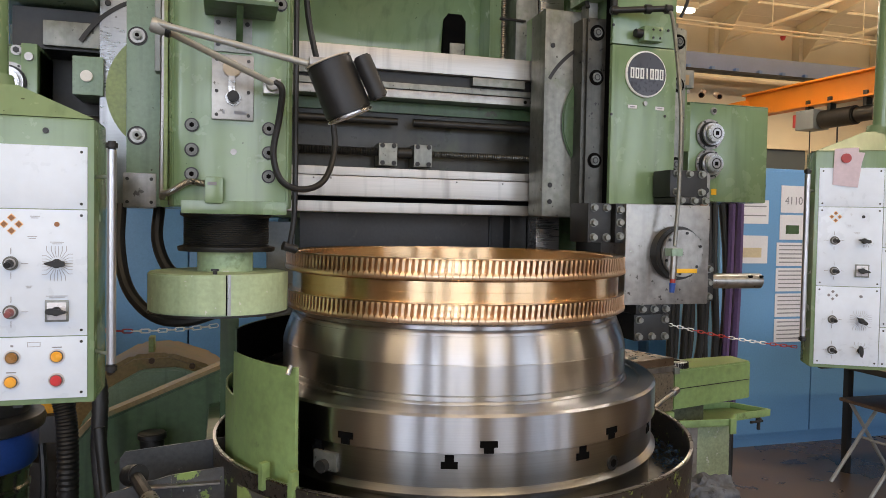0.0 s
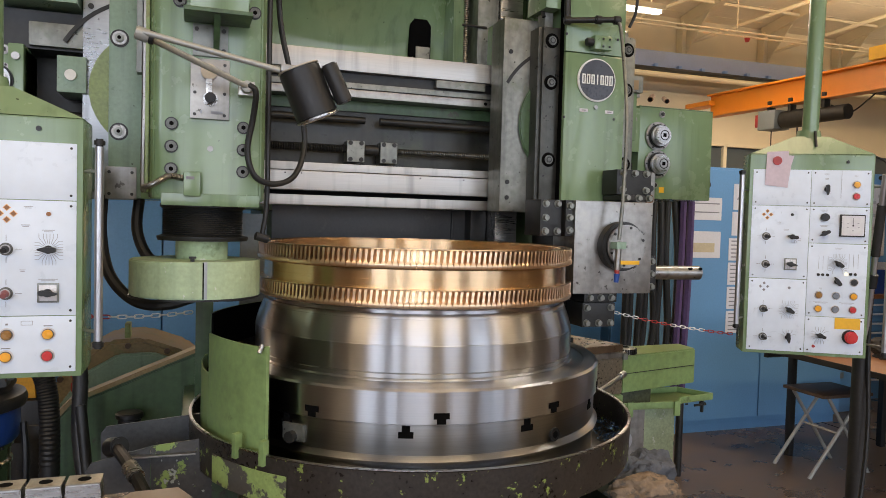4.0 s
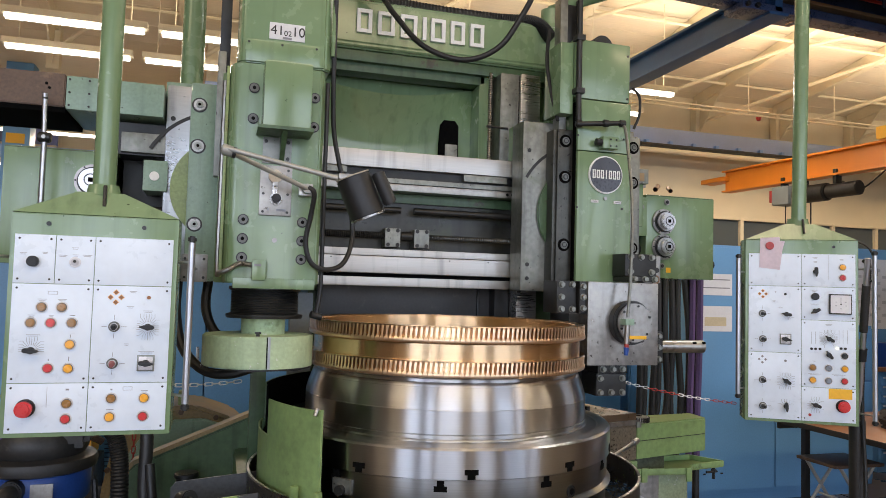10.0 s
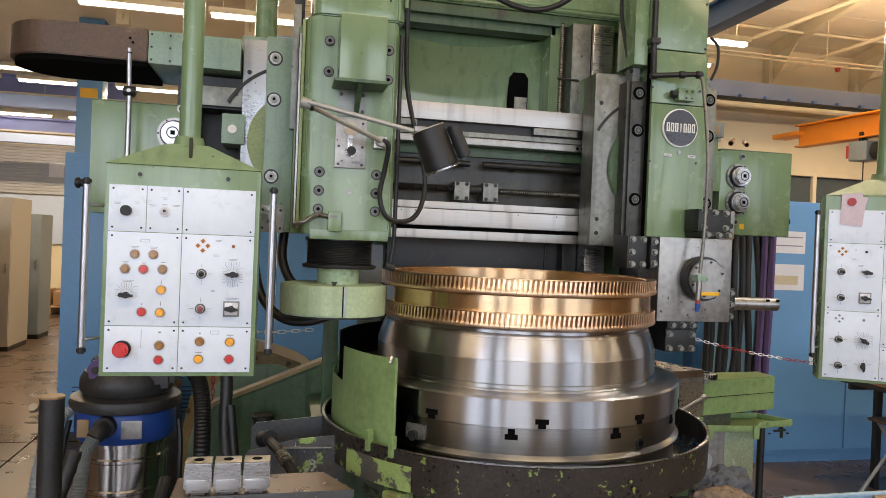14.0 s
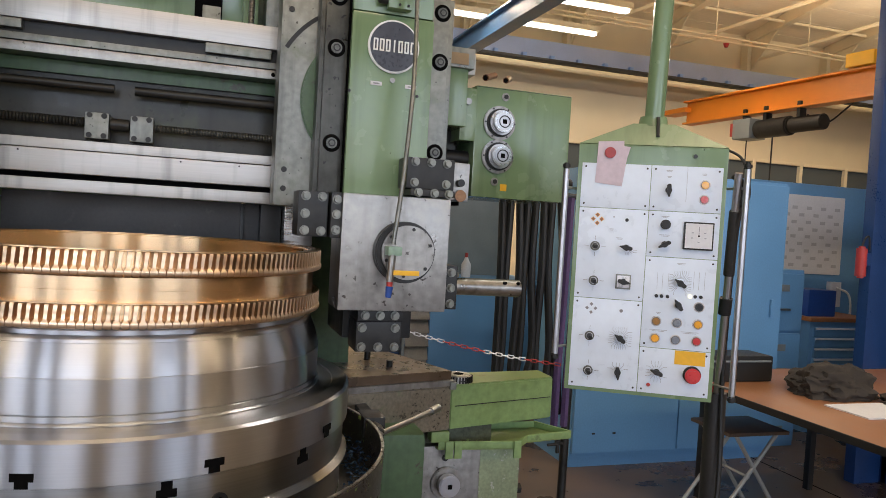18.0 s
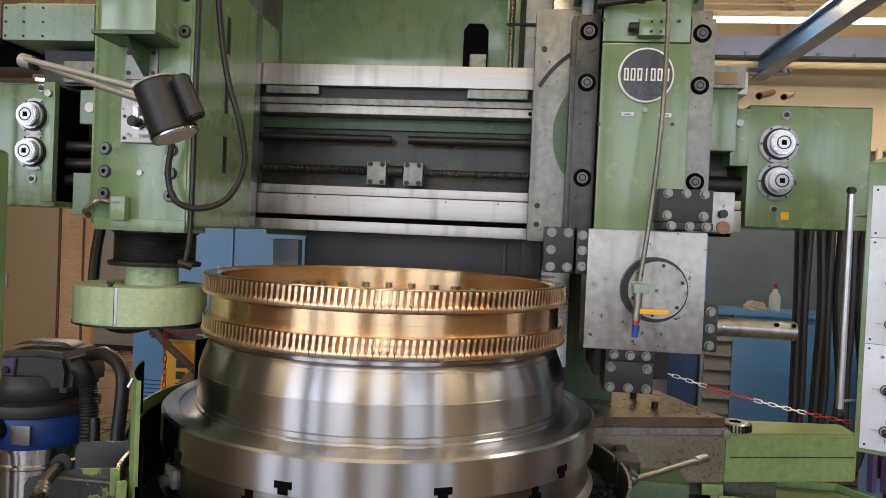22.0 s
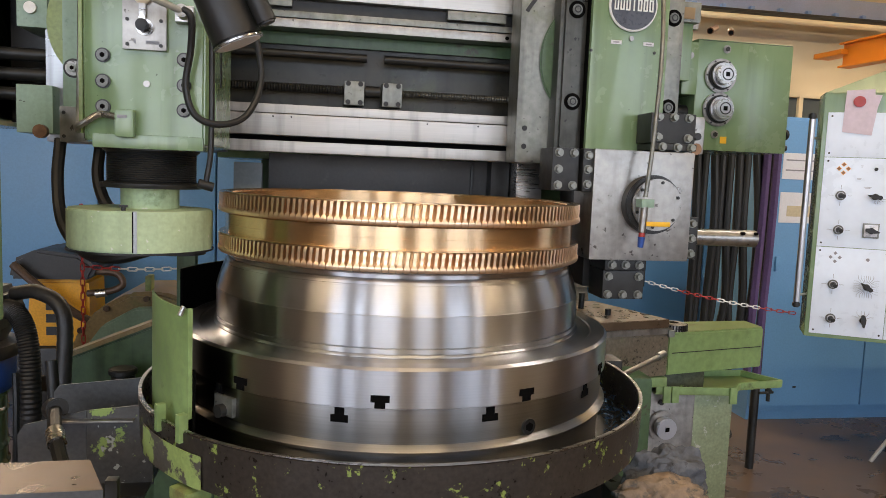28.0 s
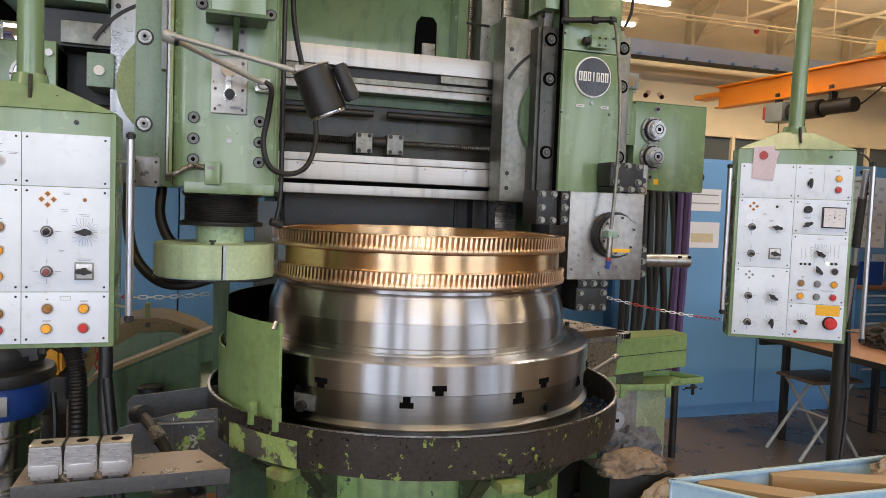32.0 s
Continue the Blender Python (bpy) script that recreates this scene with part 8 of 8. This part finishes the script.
part("case_body", B(2.76, 3.2, 1.1, 1.3, 0.846, 0.99, 0.02), BLACK, ra_)
part("case_strip", B(2.78, 3.18, 1.094, 1.0995, 0.955, 0.965, 0.002), GREYPT, ra_)
solid("desk_papers", B(3.05, 3.5, 0.35, 0.6, 0.8455, 0.852, 0), PAPER, "loose papers under the jacket", "papers")
# folding stool
so = thing("folding_stool", (3.2, 1.1, FZ), "folding stool with brown seat and steel legs", "stool", move=(-0.12, 0, 0))
part("seat", B(2.96, 3.35, 0.98, 1.30, 0.585, 0.605, 0.006), RUST, so)
for y in (1.0, 1.28):
    part("leg", C((2.90, y, FZ), (3.28, y, 0.584), 0.011, 10), LAMPGR, so)
    part("leg", C((3.36, y, FZ), (3.02, y, 0.584), 0.011, 10), LAMPGR, so)
part("cross_rod", C((3.12, 1.0, 0.36), (3.12, 1.28, 0.36), 0.008, 8), LAMPGR, so)
# hose stand beside the pendant
ps = thing("hose_stand", (1.77, -0.2, FZ), "dark steel post with a lance and cable", "stand")
part("post", C((1.79, -0.18, FZ), (1.755, -0.215, 1.125), 0.032, 24), VBLACK, ps)
part("red_cap", C((1.752, -0.2, 1.126), (1.752, -0.2, 1.15), 0.02, 16), REDP, ps)
part("lance", C((1.75, -0.225, 1.12), (1.66, -0.36, 1.80), 0.011, 14), CHROME, ps, "polished lance in the post")
part("lance_grip", C((1.70, -0.30, 1.50), (1.673, -0.34, 1.69), 0.016, 12), VBLACK, ps)
part("lance_joint", C((1.715, -0.275, 1.38), (1.708, -0.287, 1.43), 0.019, 12), BLACK, ps)
part("cable", SWEEP([(1.66, -0.34, 1.79), (1.70, -0.33, 1.76), (1.71, -0.30, 1.55), (1.745, -0.25, 1.2), (1.74, -0.27, 0.8), (1.66, -0.3, 0.4), (1.6, -0.28, FZ + 0.02), (1.3, -0.1, FZ + 0.015)], 0.008, 8, 8), BLACK, ps)
# blue machine at the edge of the bay
nv = thing("blue_press", (5.4, 1.8, FZ), "tall dark blue machine with motor and pinned note", "machine")
part("column", B(4.20, 4.41, 1.42, 1.50, FZ, 4.6, 0.01), NAVY, nv)
part("front_housing", B(4.42, 7.0, 1.32, 1.70, FZ, 1.97, 0.015), NAVY, nv)
part("back_plate", B(5.35, 6.9, 1.75, 1.85, 2.15, 3.3, 0.01), TAN, nv)
part("column_rod", C((4.72, 1.5, 1.98), (4.72, 1.5, 4.0), 0.05, 16), CHROME, nv)
part("column_rod", C((4.9, 1.45, 1.98), (4.9, 1.45, 4.0), 0.04, 16), CHROME, nv)
part("motor_ring", C((5.35, 1.74, 2.85), (5.35, 1.62, 2.85), 0.19, 32, bev=0.01), RUST, nv)
part("motor_hub", C((5.35, 1.61, 2.85), (5.35, 1.52, 2.85), 0.09, 24, bev=0.01), GREYST, nv)
for x in (5.05, 5.2):
    part("shackle", C((x, 1.5, 1.98), (x, 1.5, 2.14), 0.03, 12), PLATE, nv)
part("pinned_note", B(4.66, 5.02, 1.312, 1.3195, 1.36, 1.585, 0), PAPER, nv, "white note with faint lines")
part("pin", C((4.84, 1.311, 1.56), (4.84, 1.3, 1.56), 0.012, 10), BLACK, nv)
for k in range(3):
    part("note_line", B(4.70, 4.96, 1.3105, 1.312, 1.42 + 0.035 * k, 1.424 + 0.035 * k, 0), INK, nv)
ex = part("red_cylinder", C((4.13, 1.43, 1.42), (4.13, 1.43, 1.62), 0.032, 20, bev=0.012), REDP, nv, "red cylinder held on a bracket")
part("cylinder_hose", SWEEP([(4.13, 1.43, 1.62), (4.14, 1.42, 1.67), (4.17, 1.42, 1.68), (4.18, 1.42, 1.6)], 0.006, 8, 5), BLACK, ex)
part("bracket_arm", B(4.163, 4.199, 1.42, 1.46, 1.5, 1.58, 0.004), NAVY, nv)
# bench and hanging hoses behind the right head
bn = thing("workbench", (2.3, 3.9, FZ), "blue workbench with vented side and clutter", "workbench")
part("bench_top", B(1.55, 3.0, 3.65, 4.3, 1.12, 1.16, 0.004), CABBLUE, bn)
part("bench_body", B(2.03, 2.95, 3.7, 4.3, FZ, 1.119, 0.005), CABBLUE, bn)
part("shelf_side", B(1.79, 1.815, 3.67, 3.719, FZ, 1.119, 0.002), GREYPT, bn)
part("shelf_body", B(1.56, 2.025, 3.72, 4.3, FZ, 1.119, 0.005), NAVY, bn)
for k in range(8):
    part("shelf_slat", PRISM([(3.66, 0.245 + 0.112 * k), (3.665, 0.24 + 0.112 * k), (3.719, 0.335 + 0.112 * k), (3.719, 0.345 + 0.112 * k)], "x", 1.82, 2.02), SLATBR, bn)
part("screen_back", B(1.6, 2.9, 4.1, 4.15, 1.161, 1.85, 0.004), GREYPT, bn)
part("screen_post", B(1.85, 1.9, 4.05, 4.099, 1.161, 1.9, 0.003), CABBLUE, bn)
bt = thing("spray_bottle", (2.36, 3.8, 1.16), "clear plastic spray bottle with a red cap", "bottle")
part("bottle_body", LATHE([(0.0, 1.161), (0.04, 1.161), (0.042, 1.17), (0.042, 1.27), (0.02, 1.31), (0.014, 1.33), (0.0, 1.33)], 24, (2.36, 3.8)), PAPER, bt)
part("bottle_cap", C((2.36, 3.8, 1.331), (2.36, 3.8, 1.37), 0.014, 14), REDP, bt)
heap("yellow_sponge", (2.2, 3.78, 1.161), (0.09, 0.06, 0.06), CAPTAN, "pale yellowish sponge on the bench", "sponge", 6, 0.2)
bc = thing("cabinet", (3.7, 3.95, FZ), "tall blue steel cabinet beside the workbench", "cabinet")
part("body", B(3.05, 4.35, 3.72, 4.25, FZ, 2.0, 0.006), CABBLUE, bc)
for x0, x1 in ((3.06, 3.695), (3.705, 4.34)):
    part("door", B(x0, x1, 3.70, 3.719, FZ + 0.08, 1.98, 0.004), CABBLUE, bc)
hs = thing("hanging_hoses", (1.8, 1.2, 1.0), "dark hoses and purple straps hanging from a rail", "hoses")
part("hanger_rail", C((1.55, 1.2, 1.78), (2.05, 1.2, 1.78), 0.015, 10), DSTEEL, hs)
part("hanger_post", C((2.03, 1.25, FZ), (2.03, 1.25, 1.78), 0.022, 12), DSTEEL, hs)
random.seed(12)
for k in range(9):
    x = 1.58 + 0.045 * k
    part("hose", SWEEP([(x, 1.2, 1.77), (x + random.uniform(-0.02, 0.02), 1.17, 1.4), (x + random.uniform(-0.03, 0.03), 1.19, 1.0), (x + random.uniform(-0.04, 0.04), 1.2, 0.7 + random.uniform(-0.05, 0.1))], 0.02, 10, 5), BLACK, hs)
for x in (1.93, 1.985):
    part("strap", SWEEP([(x, 1.16, 1.77), (x - 0.01, 1.15, 1.3), (x - 0.015, 1.16, 0.9), (x - 0.01, 1.17, 0.62)], 0.02, 6, 4), PURPLE, hs, "purple webbing strap")

# soiled gloves and a rag draped over a low bracket
heap("oily_rag", (0.80, -0.19, 0.668), (0.125, 0.075, 0.115), RAGBLUE, "grey-blue oily rag draped over the bracket", "rag", 4, 0.3)
heap("leather_glove", (0.745, -0.285, 0.668), (0.135, 0.06, 0.065), RAG, "soiled brown leather glove on the bracket", "glove", 5, 0.28)
heap("leather_glove", (0.875, -0.40, 0.486), (0.18, 0.065, 0.165), RAGTAN, "worn pale leather glove on the bracket", "glove", 7, 0.22)
fl = thing("floor_bracket", (0.9, 0.0, FZ), "sloping bracket foot beside the bed, coloured dark as in shade", "bracket")
# dark steel in place of green, so the foot sinks into the gap's shade
part("sloping_foot", PRISM([(0.55, FZ), (0.55, 0.68), (0.80, 0.58), (1.0, FZ)], "y", 0.005, 0.15, 0.01), DSTEEL, fl)
# blue parts tray on a tall trolley beside the walk
part("shelf_arm", B(0.66, 1.06, -0.48, 0.0, 0.44, 0.484, 0.004), DSTEEL, fl)
part("shelf_step", B(0.63, 0.90, -0.33, -0.12, 0.4845, 0.666, 0.006), DSTEEL, fl)
part("shelf_post", B(0.80, 0.86, -0.25, -0.19, FZ, 0.439, 0.004), GRIME, fl)
BIN = ((-0.225, -1.842), (0.72, -1.806), (0.72, -1.930), (-0.155, -1.924))
pb = thing("parts_tray", (0.2, -1.83, 1.20), "light blue sheet-metal parts tray with a board lining", "tray")
for (p, q) in zip(BIN, BIN[1:] + BIN[:1]):
    d = Vector((q[0] - p[0], q[1] - p[1], 0))
    m = Matrix.Translation((p[0], p[1], 0)) @ Matrix.Rotation(math.atan2(d.y, d.x), 4, "Z")
    part("tray_wall", B(0.0005, d.length - 0.0005, -0.003, 0.0, 1.201, 1.2925, 0.001, m=m), BINBLUE, pb)
    part("tray_rim", B(0.0, d.length, -0.005, 0.0015, 1.2927, 1.2965, 0.001, m=m), BINBLUE, pb)
inner = [(-0.212, -1.847), (0.715, -1.812), (0.715, -1.925), (-0.151, -1.918)]
part("tray_floor", PRISM(inner, "z", 1.201, 1.205), BINBLUE, pb)
part("board_lining", PRISM(inner, "z", 1.2055, 1.268), WOODL, pb, "pale chipboard lining")
for k, (x, y, l, w, turn) in enumerate(((-0.135, -1.878, 0.062, 0.014, -38), (-0.01, -1.868, 0.078, 0.015, -24), (0.15, -1.876, 0.07, 0.014, 12), (0.30, -1.866, 0.07, 0.016, -18), (0.45, -1.876, 0.07, 0.015, 9))):
    q = Matrix.Translation((x, y, 1.2805)) @ Matrix.Rotation(radians(turn), 4, "Z")
    solid("board_strip", B(-l, l, -w, w, -0.0115, 0.012, 0.001, m=q), TAN, "brown pressed-board strip lying in the tray", "board strip", group="strips in the tray")
heap("shop_rag", (0.125, -1.866, 1.27), (0.068, 0.035, 0.036), RAGTAN, "pale crumpled shop rag lying on the tray", "rag", 11, 0.35)
tl = thing("trolley", (0.1, -1.95, FZ), "tall grey steel trolley with four legs", "trolley")
part("trolley_top", B(-0.62, 0.80, -2.10, -1.80, 1.17, 1.2, 0.003), GREYPT, tl)
for x in (-0.60, 0.75):
    for y in (-2.08, -1.84):
        part("trolley_leg", B(x, x + 0.03, y, y + 0.03, FZ + 0.06, 1.169, 0.002), GREYPT, tl)
        part("castor", C((x + 0.005, y + 0.015, FZ + 0.03), (x + 0.025, y + 0.015, FZ + 0.03), 0.03, 16), BLACK, tl)
cb = thing("cardboard_box", (-0.4, -1.95, 1.2), "flat brown cardboard box on the trolley", "box")
part("box_body", B(-0.58, -0.27, -2.08, -1.90, 1.201, 1.232, 0.002), WOODL, cb)
part("box_lid", B(-0.582, -0.268, -2.082, -1.898, 1.2325, 1.240, 0.002), TAN, cb)
